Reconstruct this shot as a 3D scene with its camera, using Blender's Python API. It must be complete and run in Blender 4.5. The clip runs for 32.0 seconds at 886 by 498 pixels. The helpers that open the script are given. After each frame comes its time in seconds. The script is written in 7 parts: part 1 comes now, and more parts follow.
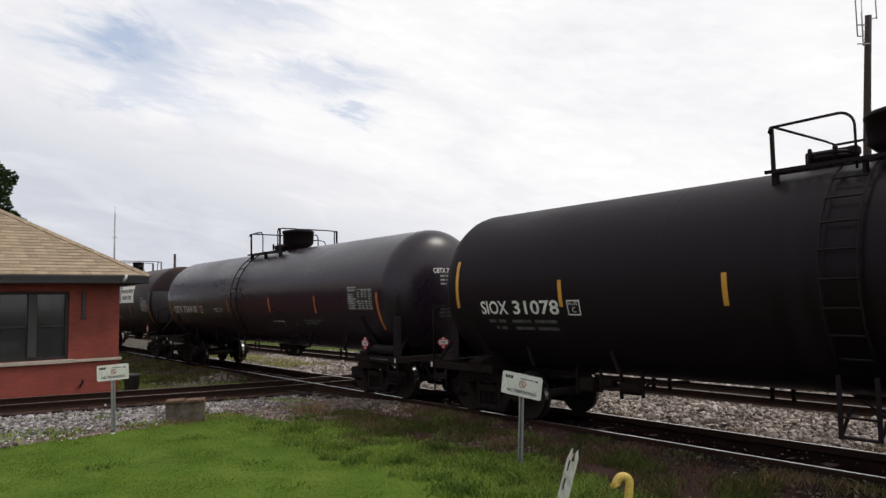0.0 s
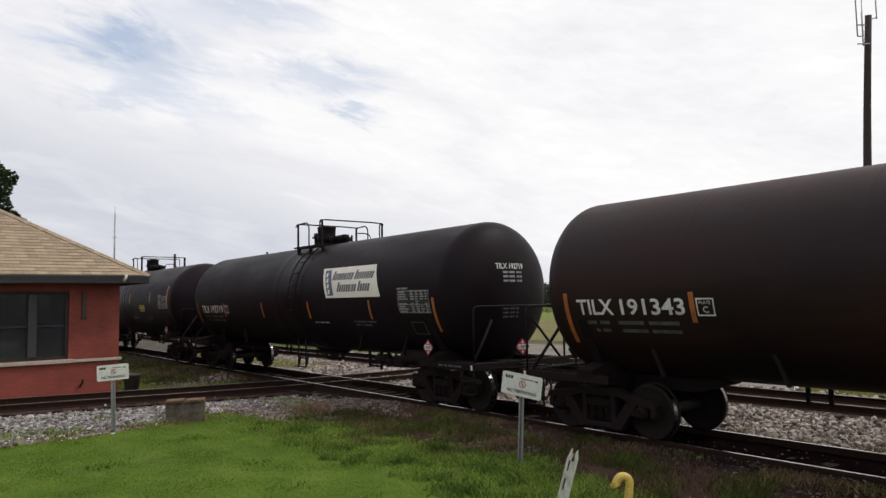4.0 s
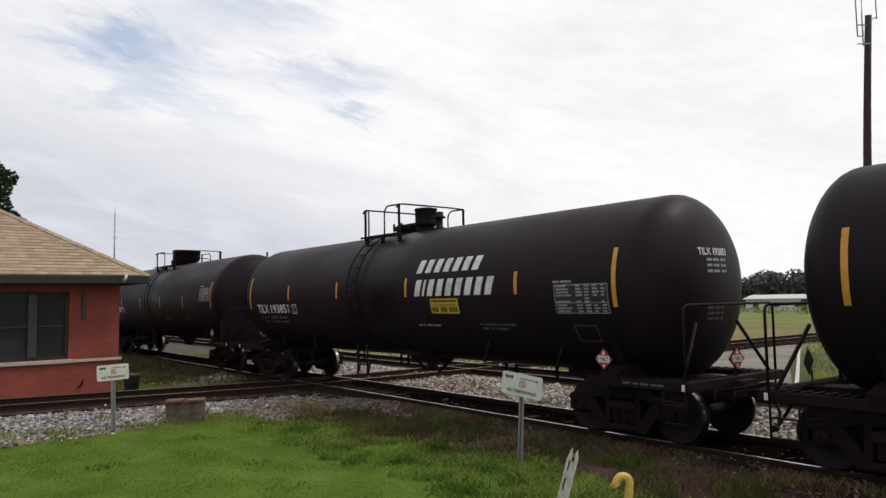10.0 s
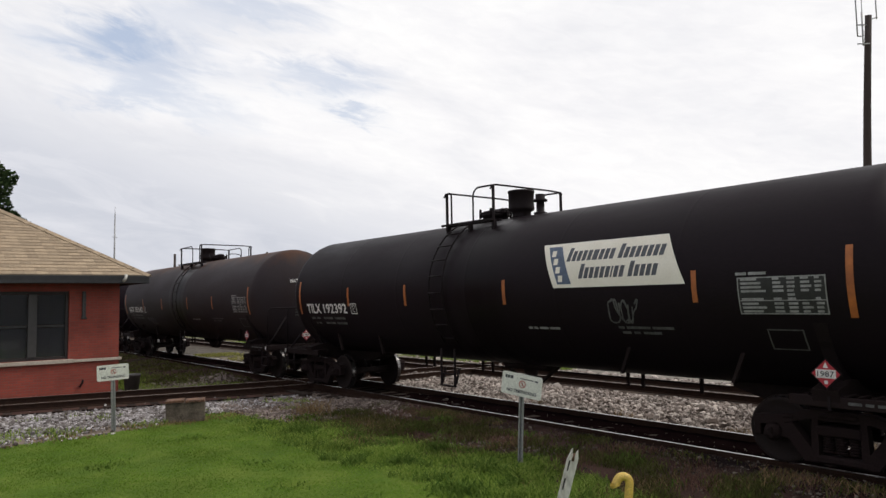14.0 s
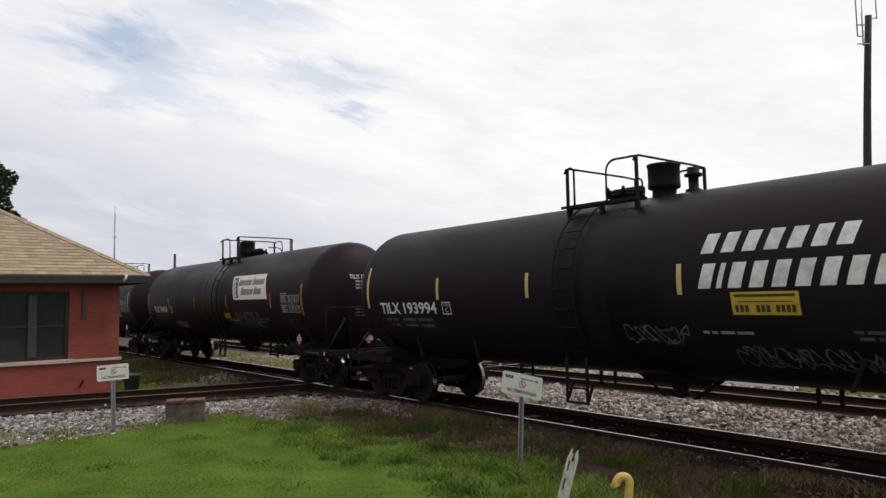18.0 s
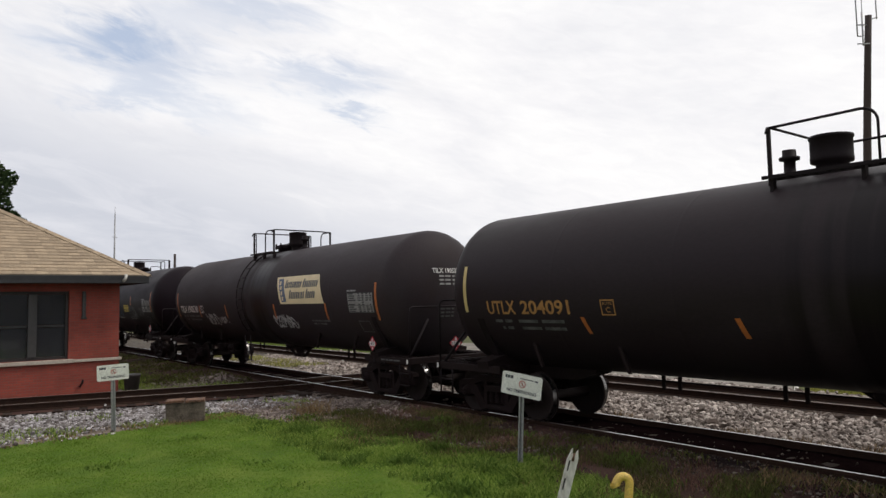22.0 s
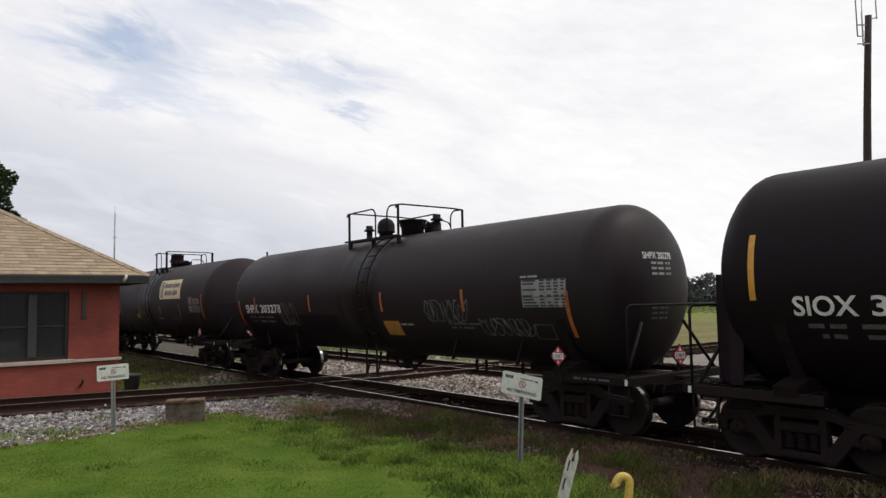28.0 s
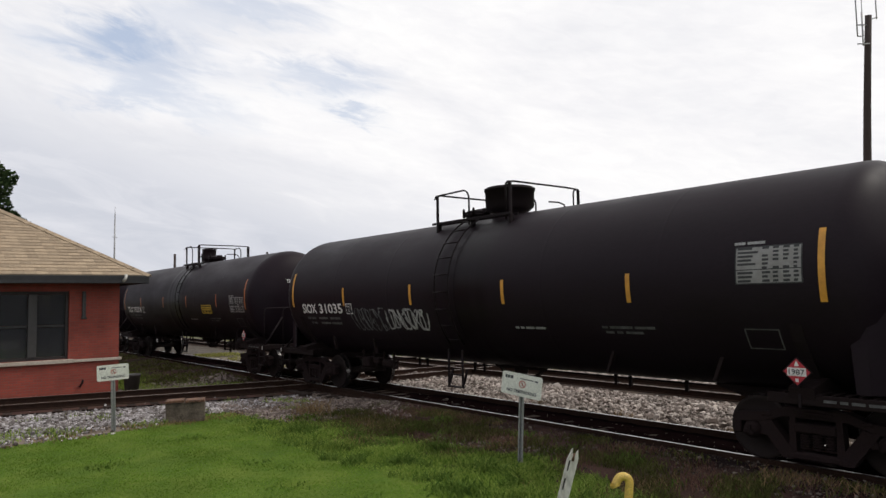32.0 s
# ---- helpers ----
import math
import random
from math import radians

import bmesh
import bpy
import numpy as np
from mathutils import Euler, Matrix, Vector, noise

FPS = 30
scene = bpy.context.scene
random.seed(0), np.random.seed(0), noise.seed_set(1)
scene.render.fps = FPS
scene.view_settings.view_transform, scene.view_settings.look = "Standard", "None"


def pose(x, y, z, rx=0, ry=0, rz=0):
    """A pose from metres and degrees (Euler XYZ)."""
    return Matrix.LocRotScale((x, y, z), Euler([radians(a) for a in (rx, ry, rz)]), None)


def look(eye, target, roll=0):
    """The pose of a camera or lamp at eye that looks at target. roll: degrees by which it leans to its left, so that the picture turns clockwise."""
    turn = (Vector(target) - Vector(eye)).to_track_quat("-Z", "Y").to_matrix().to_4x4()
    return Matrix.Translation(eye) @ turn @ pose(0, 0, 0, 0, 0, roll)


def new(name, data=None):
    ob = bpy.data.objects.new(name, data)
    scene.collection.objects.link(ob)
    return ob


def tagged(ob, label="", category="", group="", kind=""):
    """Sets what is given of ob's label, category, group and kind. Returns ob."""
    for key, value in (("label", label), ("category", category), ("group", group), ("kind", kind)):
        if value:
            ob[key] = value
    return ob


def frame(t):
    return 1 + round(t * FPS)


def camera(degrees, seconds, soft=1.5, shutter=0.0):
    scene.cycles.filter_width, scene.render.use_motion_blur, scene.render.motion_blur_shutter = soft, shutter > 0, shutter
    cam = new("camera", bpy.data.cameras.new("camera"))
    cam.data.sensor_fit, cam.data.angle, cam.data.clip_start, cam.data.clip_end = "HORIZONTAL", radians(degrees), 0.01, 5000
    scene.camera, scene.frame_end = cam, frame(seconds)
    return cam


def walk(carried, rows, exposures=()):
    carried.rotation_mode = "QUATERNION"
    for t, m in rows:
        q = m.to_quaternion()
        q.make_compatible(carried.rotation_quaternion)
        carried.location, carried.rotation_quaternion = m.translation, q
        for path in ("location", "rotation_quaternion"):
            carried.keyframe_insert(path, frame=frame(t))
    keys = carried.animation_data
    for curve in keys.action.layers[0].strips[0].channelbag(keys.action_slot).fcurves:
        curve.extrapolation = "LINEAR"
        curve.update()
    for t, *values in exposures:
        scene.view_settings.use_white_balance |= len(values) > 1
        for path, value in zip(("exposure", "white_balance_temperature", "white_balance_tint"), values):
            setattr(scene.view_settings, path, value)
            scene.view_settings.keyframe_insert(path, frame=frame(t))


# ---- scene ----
# ---------------------------------------------------------------- camera
cam = camera(63.6, 32.0, soft=1.45)
EYE = Vector((0.0, -10.234, 2.365))
AIM = EYE + Vector((-math.cos(radians(38.265)) * math.cos(radians(4.17)),
                    math.sin(radians(38.265)) * math.cos(radians(4.17)), math.sin(radians(4.17))))
walk(cam, [(0.0, look(EYE, AIM, -1.01)), (32.0, look(EYE, AIM, -1.01))])

# ---------------------------------------------------------------- world, sun
SUN_TO = Vector((0.42, 0.62, 0.98)).normalized()


def node(nt, kind, **vals):
    n = nt.nodes.new(kind)
    for k, v in vals.items():
        n.inputs[k].default_value = v
    return n


def math_node(nt, op, a, b=None):
    n = nt.nodes.new("ShaderNodeMath")
    n.operation = op
    for i, v in enumerate((a, b)):
        if v is None:
            continue
        if isinstance(v, (int, float)):
            n.inputs[i].default_value = v
        else:
            nt.links.new(v, n.inputs[i])
    return n.outputs[0]


def ramp(nt, src, stops):
    n = nt.nodes.new("ShaderNodeValToRGB")
    while len(n.color_ramp.elements) < len(stops):
        n.color_ramp.elements.new(0.5)
    for e, (p, c) in zip(n.color_ramp.elements, stops):
        e.position = p
        e.color = (*c, 1) if len(c) == 3 else c
    nt.links.new(src, n.inputs[0])
    return n.outputs[0]


def mix(nt, fac, a, b, mode="MIX"):
    n = nt.nodes.new("ShaderNodeMix")
    n.data_type, n.blend_type = "RGBA", mode
    for sock, v in ((n.inputs[0], fac), (n.inputs[6], a), (n.inputs[7], b)):
        if isinstance(v, (int, float)):
            sock.default_value = v
        elif isinstance(v, tuple):
            sock.default_value = (*v, 1)
        else:
            nt.links.new(v, sock)
    return n.outputs[2]


# gaps in the cloud where blue shows: (azimuth, elevation, half width, half height, slope, strength), degrees
GAPS = [(13.5, 19.4, 5.2, 1.5, 0.10, 1.0), (16.0, 17.2, 4.2, 1.6, -0.15, 0.60), (13.5, 15.3, 3.6, 1.0, 0.0, 0.45), (23.0, 22.3, 5.5, 1.5, 0.0, 0.60),
        (29.3, 17.4, 4.6, 1.2, 0.0, 0.60), (31.8, 14.8, 2.8, 0.75, -0.12, 0.70), (25.0, 18.2, 4.0, 1.0, 0.1, 0.30), (19.5, 14.6, 4.0, 1.2, -0.2, 0.35), (9.0, 25.5, 8.0, 1.6, 0.0, 0.6)]


def make_world():
    w = bpy.data.worlds.new("sky")
    scene.world = w
    w.use_nodes = True
    nt = w.node_tree
    nt.nodes.clear()
    out = nt.nodes.new("ShaderNodeOutputWorld")
    bg = node(nt, "ShaderNodeBackground", Strength=1.0)
    sky = nt.nodes.new("ShaderNodeTexSky")
    sky.sky_type, sky.sun_disc = "NISHITA", False
    sky.sun_elevation = math.asin(SUN_TO.z)
    sky.sun_rotation = math.atan2(SUN_TO.x, SUN_TO.y)
    blue = mix(nt, 1.0, sky.outputs[0], (0.085, 0.085, 0.085), "MULTIPLY")
    tc = nt.nodes.new("ShaderNodeTexCoord")
    sep = nt.nodes.new("ShaderNodeSeparateXYZ")
    nt.links.new(tc.outputs["Generated"], sep.inputs[0])
    deg = 180.0 / math.pi

    def m(op, a, b=None):
        return math_node(nt, op, a, b)
    az = m("MULTIPLY", m("ARCTAN2", sep.outputs[1], m("MULTIPLY", sep.outputs[0], -1.0)), deg)
    el = m("MULTIPLY", m("ARCSINE", sep.outputs[2]), deg)

    def cloud_noise(sx, sy, shift, detail, rough, warp):
        com = nt.nodes.new("ShaderNodeCombineXYZ")
        nt.links.new(m("MULTIPLY", m("ADD", az, m("MULTIPLY", el, 0.9)), sx), com.inputs[0])
        nt.links.new(m("MULTIPLY", m("ADD", el, m("MULTIPLY", az, 0.10)), sy), com.inputs[1])
        com.inputs[2].default_value = shift
        n = node(nt, "ShaderNodeTexNoise", Scale=1.0, Detail=detail, Roughness=rough, Distortion=warp)
        nt.links.new(com.outputs[0], n.inputs[0])
        return n.outputs[0]
    broad = cloud_noise(0.055, 0.14, 3.7, 5.0, 0.55, 0.6)
    wisps = cloud_noise(0.13, 0.42, 8.1, 7.0, 0.6, 0.8)
    fine = cloud_noise(0.42, 1.1, 1.3, 6.0, 0.62, 0.5)
    # ragged edges for the gaps
    az2 = m("ADD", az, m("MULTIPLY", m("SUBTRACT", wisps, 0.5), 14.0))
    el2 = m("ADD", el, m("MULTIPLY", m("SUBTRACT", fine, 0.5), 4.5))
    gap = None
    for a0, e0, wa, we, slope, k in GAPS:
        da = m("SUBTRACT", az2, a0)
        de = m("DIVIDE", m("SUBTRACT", m("SUBTRACT", el2, e0), m("MULTIPLY", da, slope)), we)
        da = m("DIVIDE", da, wa)
        q = m("ADD", m("MULTIPLY", da, da), m("MULTIPLY", de, de))
        g = m("MULTIPLY", m("POWER", 2.718, m("MULTIPLY", q, -1.0)), k)
        gap = g if gap is None else m("ADD", gap, g)
    # thinner cloud on the side away from the sun
    dot = nt.nodes.new("ShaderNodeVectorMath")
    dot.operation = "DOT_PRODUCT"
    nt.links.new(tc.outputs["Generated"], dot.inputs[0])
    dot.inputs[1].default_value = Vector((0.60, 0.78, 0.05)).normalized()
    toward = dot.outputs["Value"]
    # the low lavender bank of cloud, its upper edge falling towards the sun's side
    bank = m("SUBTRACT", m("SUBTRACT", 17.0, m("MULTIPLY", az, 0.30)), el)
    bank = ramp(nt, m("ADD", m("MULTIPLY", m("ADD", bank, m("MULTIPLY", m("SUBTRACT", wisps, 0.5), 9.0)), 0.06), 0.5), [(0.36, (0, 0, 0)), (0.72, (1, 1, 1))])
    light = m("ADD", m("ADD", broad, m("MULTIPLY", toward, 0.24)), m("MULTIPLY", m("SUBTRACT", wisps, 0.5), 0.20))
    shade = ramp(nt, light, [(0.32, (0.82, 0.82, 0.85)), (0.50, (0.915, 0.905, 0.918)), (0.62, (0.955, 0.945, 0.947))])
    shade = mix(nt, 1.0, shade, ramp(nt, fine, [(0.36, (0.972, 0.974, 0.982)), (0.60, (1.015, 1.015, 1.014))]), "MULTIPLY")
    shade = mix(nt, m("MULTIPLY", bank, 0.95), shade, mix(nt, ramp(nt, wisps, [(0.40, (0, 0, 0)), (0.62, (1, 1, 1))]), (0.600, 0.622, 0.690), (0.700, 0.712, 0.768)))
    fac = m("MINIMUM", m("MAXIMUM", m("SUBTRACT", gap, 0.04), 0.0), 1.0)
    col = mix(nt, fac, shade, mix(nt, 0.75, blue, (0.57, 0.655, 0.82)))
    away = ramp(nt, m("ADD", m("MULTIPLY", toward, 0.5), 0.5), [(0.0, (0.74, 0.74, 0.76)), (0.24, (1.0, 1.0, 1.0))])
    col = mix(nt, 1.0, col, away, "MULTIPLY")
    nt.links.new(col, bg.inputs[0])
    nt.links.new(bg.outputs[0], out.inputs[0])


make_world()
sun = new("sun", bpy.data.lights.new("sun", "SUN"))
sun.data.energy, sun.data.angle, sun.data.color = 1.1, radians(12), (1.0, 0.95, 0.87)
sun.matrix_world = look(SUN_TO * 60, (0, 0, 0))
scene.view_settings.exposure = 0.06

# ---------------------------------------------------------------- materials


def material(name, base, rough=0.6, metal=0.0, spots=None, scale=6.0, amount=0.5, bump=0.0, bump_scale=40.0,
             fine=60.0, vary=0.0, spec=0.5, stretch=(1, 1, 1), grime=None, grain=1.0):
    """A surface with colour that varies at two scales, rough patches and fine relief. vary: change from piece to piece."""
    m = bpy.data.materials.new(name)
    m.use_nodes = True
    nt = m.node_tree
    bs = nt.nodes["Principled BSDF"]
    tc = nt.nodes.new("ShaderNodeTexCoord")
    mp = nt.nodes.new("ShaderNodeMapping")
    mp.inputs["Scale"].default_value = stretch
    nt.links.new(tc.outputs["Object"], mp.inputs[0])
    a = node(nt, "ShaderNodeTexNoise", Scale=scale, Detail=5.0, Roughness=0.6)
    b = node(nt, "ShaderNodeTexNoise", Scale=fine, Detail=3.0, Roughness=0.6)
    for n in (a, b):
        nt.links.new(mp.outputs[0], n.inputs[0])
    spots = spots or tuple(c * 0.6 for c in base)
    f = ramp(nt, a.outputs[0], [(0.38, (0, 0, 0)), (0.66, (amount,) * 3)])
    col = mix(nt, f, base, spots)
    g = ramp(nt, b.outputs[0], [(0.3, (1 - 0.28 * grain,) * 3), (0.7, (1 + 0.25 * grain,) * 3)])
    col = mix(nt, 1.0, col, g, "MULTIPLY")
    if grime:
        c = node(nt, "ShaderNodeTexNoise", Scale=scale * 0.35, Detail=6.0, Roughness=0.65)
        nt.links.new(mp.outputs[0], c.inputs[0])
        col = mix(nt, ramp(nt, c.outputs[0], [(0.5, (0, 0, 0)), (0.68, (0.8,) * 3)]), col, grime)
    if vary:
        oi = nt.nodes.new("ShaderNodeObjectInfo")
        v = ramp(nt, oi.outputs["Random"], [(0.0, (1 - vary,) * 3), (1.0, (1 + vary,) * 3)])
        col = mix(nt, 1.0, col, v, "MULTIPLY")
    nt.links.new(col, bs.inputs["Base Color"])
    r = ramp(nt, a.outputs[0], [(0.3, (max(rough - 0.08, 0.02),) * 3), (0.7, (min(rough + 0.1, 1),) * 3)])
    nt.links.new(r, bs.inputs["Roughness"])
    bs.inputs["Metallic"].default_value = metal
    bs.inputs["Specular IOR Level"].default_value = spec
    if bump:
        bn = node(nt, "ShaderNodeBump", Strength=bump, Distance=0.02)
        c = node(nt, "ShaderNodeTexNoise", Scale=bump_scale, Detail=4.0)
        nt.links.new(mp.outputs[0], c.inputs[0])
        nt.links.new(c.outputs[0], bn.inputs["Height"])
        nt.links.new(bn.outputs[0], bs.inputs["Normal"])
    return m


def island_material(name, dark, light, rough=0.9, spread=None, thin=0.0):
    """For heaps of loose pieces: each piece takes its own tone. thin: how much light shines through (leaves)."""
    m = bpy.data.materials.new(name)
    m.use_nodes = True
    nt = m.node_tree
    bs = nt.nodes["Principled BSDF"]
    g = nt.nodes.new("ShaderNodeNewGeometry")
    stops = [(0.0, dark), (1.0, light)] if not spread else [(0.0, dark), (0.5, spread), (1.0, light)]
    col = ramp(nt, g.outputs["Random Per Island"], stops)
    tc = nt.nodes.new("ShaderNodeTexCoord")
    a = node(nt, "ShaderNodeTexNoise", Scale=0.9, Detail=4.0)
    nt.links.new(tc.outputs["Object"], a.inputs[0])
    col = mix(nt, 1.0, col, ramp(nt, a.outputs[0], [(0.3, (0.7,) * 3), (0.7, (1.2,) * 3)]), "MULTIPLY")
    nt.links.new(col, bs.inputs["Base Color"])
    bs.inputs["Roughness"].default_value = rough
    bs.inputs["Specular IOR Level"].default_value = 0.1
    if thin:
        tr = nt.nodes.new("ShaderNodeBsdfTranslucent")
        nt.links.new(col, tr.inputs[0])
        mx = node(nt, "ShaderNodeMixShader", Fac=thin)
        nt.links.new(bs.outputs[0], mx.inputs[1])
        nt.links.new(tr.outputs[0], mx.inputs[2])
        nt.links.new(mx.outputs[0], nt.nodes["Material Output"].inputs[0])
    return m


M = {}
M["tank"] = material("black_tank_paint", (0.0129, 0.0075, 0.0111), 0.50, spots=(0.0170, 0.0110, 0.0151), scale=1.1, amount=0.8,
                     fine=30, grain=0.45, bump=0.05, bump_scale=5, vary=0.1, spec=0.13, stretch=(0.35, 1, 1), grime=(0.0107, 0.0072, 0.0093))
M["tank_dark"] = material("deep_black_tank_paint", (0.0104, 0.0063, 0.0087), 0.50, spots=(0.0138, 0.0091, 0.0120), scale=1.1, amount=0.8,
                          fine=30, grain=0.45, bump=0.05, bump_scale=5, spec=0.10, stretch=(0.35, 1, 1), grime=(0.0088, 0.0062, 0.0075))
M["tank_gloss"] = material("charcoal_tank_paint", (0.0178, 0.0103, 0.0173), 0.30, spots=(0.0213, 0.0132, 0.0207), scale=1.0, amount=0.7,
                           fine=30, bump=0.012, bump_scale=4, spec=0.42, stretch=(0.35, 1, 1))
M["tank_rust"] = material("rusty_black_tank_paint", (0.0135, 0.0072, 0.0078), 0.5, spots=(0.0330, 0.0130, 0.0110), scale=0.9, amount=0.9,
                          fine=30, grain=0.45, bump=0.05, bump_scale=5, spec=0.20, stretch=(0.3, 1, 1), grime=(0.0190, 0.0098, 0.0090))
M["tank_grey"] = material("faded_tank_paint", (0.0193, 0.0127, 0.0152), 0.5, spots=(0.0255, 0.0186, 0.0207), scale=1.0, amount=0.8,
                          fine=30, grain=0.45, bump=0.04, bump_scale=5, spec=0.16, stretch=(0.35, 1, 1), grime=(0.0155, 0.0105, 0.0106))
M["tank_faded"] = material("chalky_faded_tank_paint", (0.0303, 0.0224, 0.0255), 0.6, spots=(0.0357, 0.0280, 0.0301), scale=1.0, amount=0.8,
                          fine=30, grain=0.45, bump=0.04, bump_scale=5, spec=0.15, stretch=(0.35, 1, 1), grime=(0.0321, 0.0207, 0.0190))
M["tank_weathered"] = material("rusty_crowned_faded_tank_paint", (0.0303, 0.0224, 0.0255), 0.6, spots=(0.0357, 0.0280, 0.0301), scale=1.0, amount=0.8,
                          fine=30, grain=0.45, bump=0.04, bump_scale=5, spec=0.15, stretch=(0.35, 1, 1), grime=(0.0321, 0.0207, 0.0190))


def stained(m):
    """Darker, wetter drips run down the shell below the dome."""
    nt = m.node_tree
    bs = nt.nodes["Principled BSDF"]
    base = bs.inputs["Base Color"].links[0].from_socket
    rough = bs.inputs["Roughness"].links[0].from_socket
    tc = nt.nodes.new("ShaderNodeTexCoord")
    mp = nt.nodes.new("ShaderNodeMapping")
    mp.inputs["Scale"].default_value = (3.2, 0.5, 0.12)
    nt.links.new(tc.outputs["Object"], mp.inputs[0])
    n = node(nt, "ShaderNodeTexNoise", Scale=1.0, Detail=5.0, Roughness=0.6)
    nt.links.new(mp.outputs[0], n.inputs[0])
    sep = nt.nodes.new("ShaderNodeSeparateXYZ")
    nt.links.new(tc.outputs["Object"], sep.inputs[0])
    d = math_node(nt, "ABSOLUTE", math_node(nt, "SUBTRACT", sep.outputs[0], 0.2))
    near = ramp(nt, math_node(nt, "MULTIPLY", d, 0.5), [(0.25, (1, 1, 1)), (0.75, (0.0000, 0.0000, 0.0000))])
    f = math_node(nt, "MULTIPLY", near, ramp(nt, n.outputs[0], [(0.40, (0.0000, 0.0000, 0.0000)), (0.60, (1, 1, 1))]))
    nt.links.new(mix(nt, math_node(nt, "MULTIPLY", f, 0.8), base, (0.0060, 0.0038, 0.0048)), bs.inputs["Base Color"])
    nt.links.new(mix(nt, f, rough, (0.3400, 0.3230, 0.3366)), bs.inputs["Roughness"])


def rusty_crown(m, rust):
    """Rust blooming unevenly along the crown of the tank and running a little way down."""
    nt = m.node_tree
    bs = nt.nodes["Principled BSDF"]
    base = bs.inputs["Base Color"].links[0].from_socket
    tc = nt.nodes.new("ShaderNodeTexCoord")
    mp = nt.nodes.new("ShaderNodeMapping")
    mp.inputs["Scale"].default_value = (0.9, 0.8, 0.35)
    nt.links.new(tc.outputs["Object"], mp.inputs[0])
    n = node(nt, "ShaderNodeTexNoise", Scale=1.4, Detail=6.0, Roughness=0.65)
    nt.links.new(mp.outputs[0], n.inputs[0])
    sep = nt.nodes.new("ShaderNodeSeparateXYZ")
    nt.links.new(tc.outputs["Object"], sep.inputs[0])
    h = math_node(nt, "ADD", math_node(nt, "SUBTRACT", sep.outputs[2], 3.75), math_node(nt, "MULTIPLY", math_node(nt, "SUBTRACT", n.outputs[0], 0.5), 1.5))
    nt.links.new(mix(nt, ramp(nt, h, [(0.0, (0, 0, 0)), (0.55, (0.85,) * 3)]), base, rust), bs.inputs["Base Color"])


for key in ("tank", "tank_dark", "tank_rust", "tank_grey", "tank_faded", "tank_weathered"):
    stained(M[key])
rusty_crown(M["tank_weathered"], (0.085, 0.036, 0.017))
rusty_crown(M["tank_rust"], (0.040, 0.016, 0.013))
M["fitting"] = material("black_fitting_paint", (0.0140, 0.0096, 0.0112), 0.6, scale=8, spots=(0.0180, 0.0125, 0.0125), vary=0.2, spec=0.12)
M["underframe"] = material("grimy_underframe_steel", (0.0156, 0.0101, 0.0103), 0.8, scale=7, spots=(0.0207, 0.0134, 0.0121), bump=0.2, vary=0.2, spec=0.1)
M["truck"] = material("dusty_cast_steel", (0.0151, 0.0096, 0.0098), 0.85, scale=6, spots=(0.0224, 0.0138, 0.0129), bump=0.3, vary=0.2, spec=0.1)
M["wheel"] = material("dark_wheel_steel", (0.0177, 0.0124, 0.0121), 0.75, scale=9, spots=(0.0250, 0.0177, 0.0147), spec=0.15)
M["tread"] = material("worn_wheel_tread", (0.1732, 0.1670, 0.1638), 0.28, metal=1.0, scale=9)
M["rail"] = material("rusty_rail_side", (0.0315, 0.0196, 0.0154), 0.8, scale=9, spots=(0.0525, 0.0294, 0.0210), bump=0.25, fine=90, spec=0.03)
M["railtop"] = material("polished_rail_head", (0.55, 0.53, 0.52), 0.28, metal=1.0, scale=20, spots=(0.36, 0.33, 0.31), stretch=(0.1, 1, 1))
M["railtop_dull"] = material("dull_rail_head", (0.30, 0.25, 0.22), 0.45, metal=0.7, scale=20, spots=(0.18, 0.12, 0.09), stretch=(0.1, 1, 1))
M["tie"] = material("weathered_tie_timber", (0.036, 0.026, 0.021), 0.9, scale=5, spots=(0.026, 0.020, 0.017), bump=0.5, fine=50,
                    vary=0.35, stretch=(6, 1, 6), spec=0.1)
M["white"] = material("white_lettering_paint", (0.80, 0.77, 0.74), 0.6, scale=5, spots=(0.42, 0.41, 0.40), amount=0.7, fine=30, grain=0.3)
M["dim"] = material("faded_lettering_paint", (0.10, 0.098, 0.095), 0.7, scale=5, spots=(0.05, 0.049, 0.048), amount=0.9, fine=25)
M["gold"] = material("orange_lettering_paint", (0.42, 0.21, 0.06), 0.6, scale=6, spots=(0.25, 0.12, 0.04), amount=0.8)
M["yellow"] = material("yellow_reflective_tape", (0.6448, 0.3069, 0.0360), 0.45, scale=6, spots=(0.4368, 0.1953, 0.0270), amount=0.7, fine=30, grain=0.3)
M["orange"] = material("soiled_orange_reflective_tape", (0.4400, 0.1320, 0.0270), 0.5, scale=6, spots=(0.2600, 0.0792, 0.0270), amount=0.8, fine=30, grain=0.3)
M["pale"] = material("pale_reflective_tape", (0.60, 0.47, 0.20), 0.45, scale=6, spots=(0.48, 0.33, 0.1), amount=0.7, fine=30, grain=0.3)
M["sticker"] = material("yellow_sticker", (0.58, 0.40, 0.03), 0.5, scale=5, spots=(0.38, 0.25, 0.03), amount=0.6, grain=0.3)
M["stickerink"] = material("dark_sticker_print", (0.05, 0.035, 0.012), 0.6)
M["banner"] = material("white_vinyl_banner", (0.84, 0.79, 0.69), 0.5, scale=2, spots=(0.74, 0.68, 0.57), amount=0.6, grain=0.3)
M["bannercream"] = material("cream_vinyl_banner", (0.72, 0.59, 0.36), 0.5, scale=2, spots=(0.60, 0.48, 0.29), amount=0.6, grain=0.3)
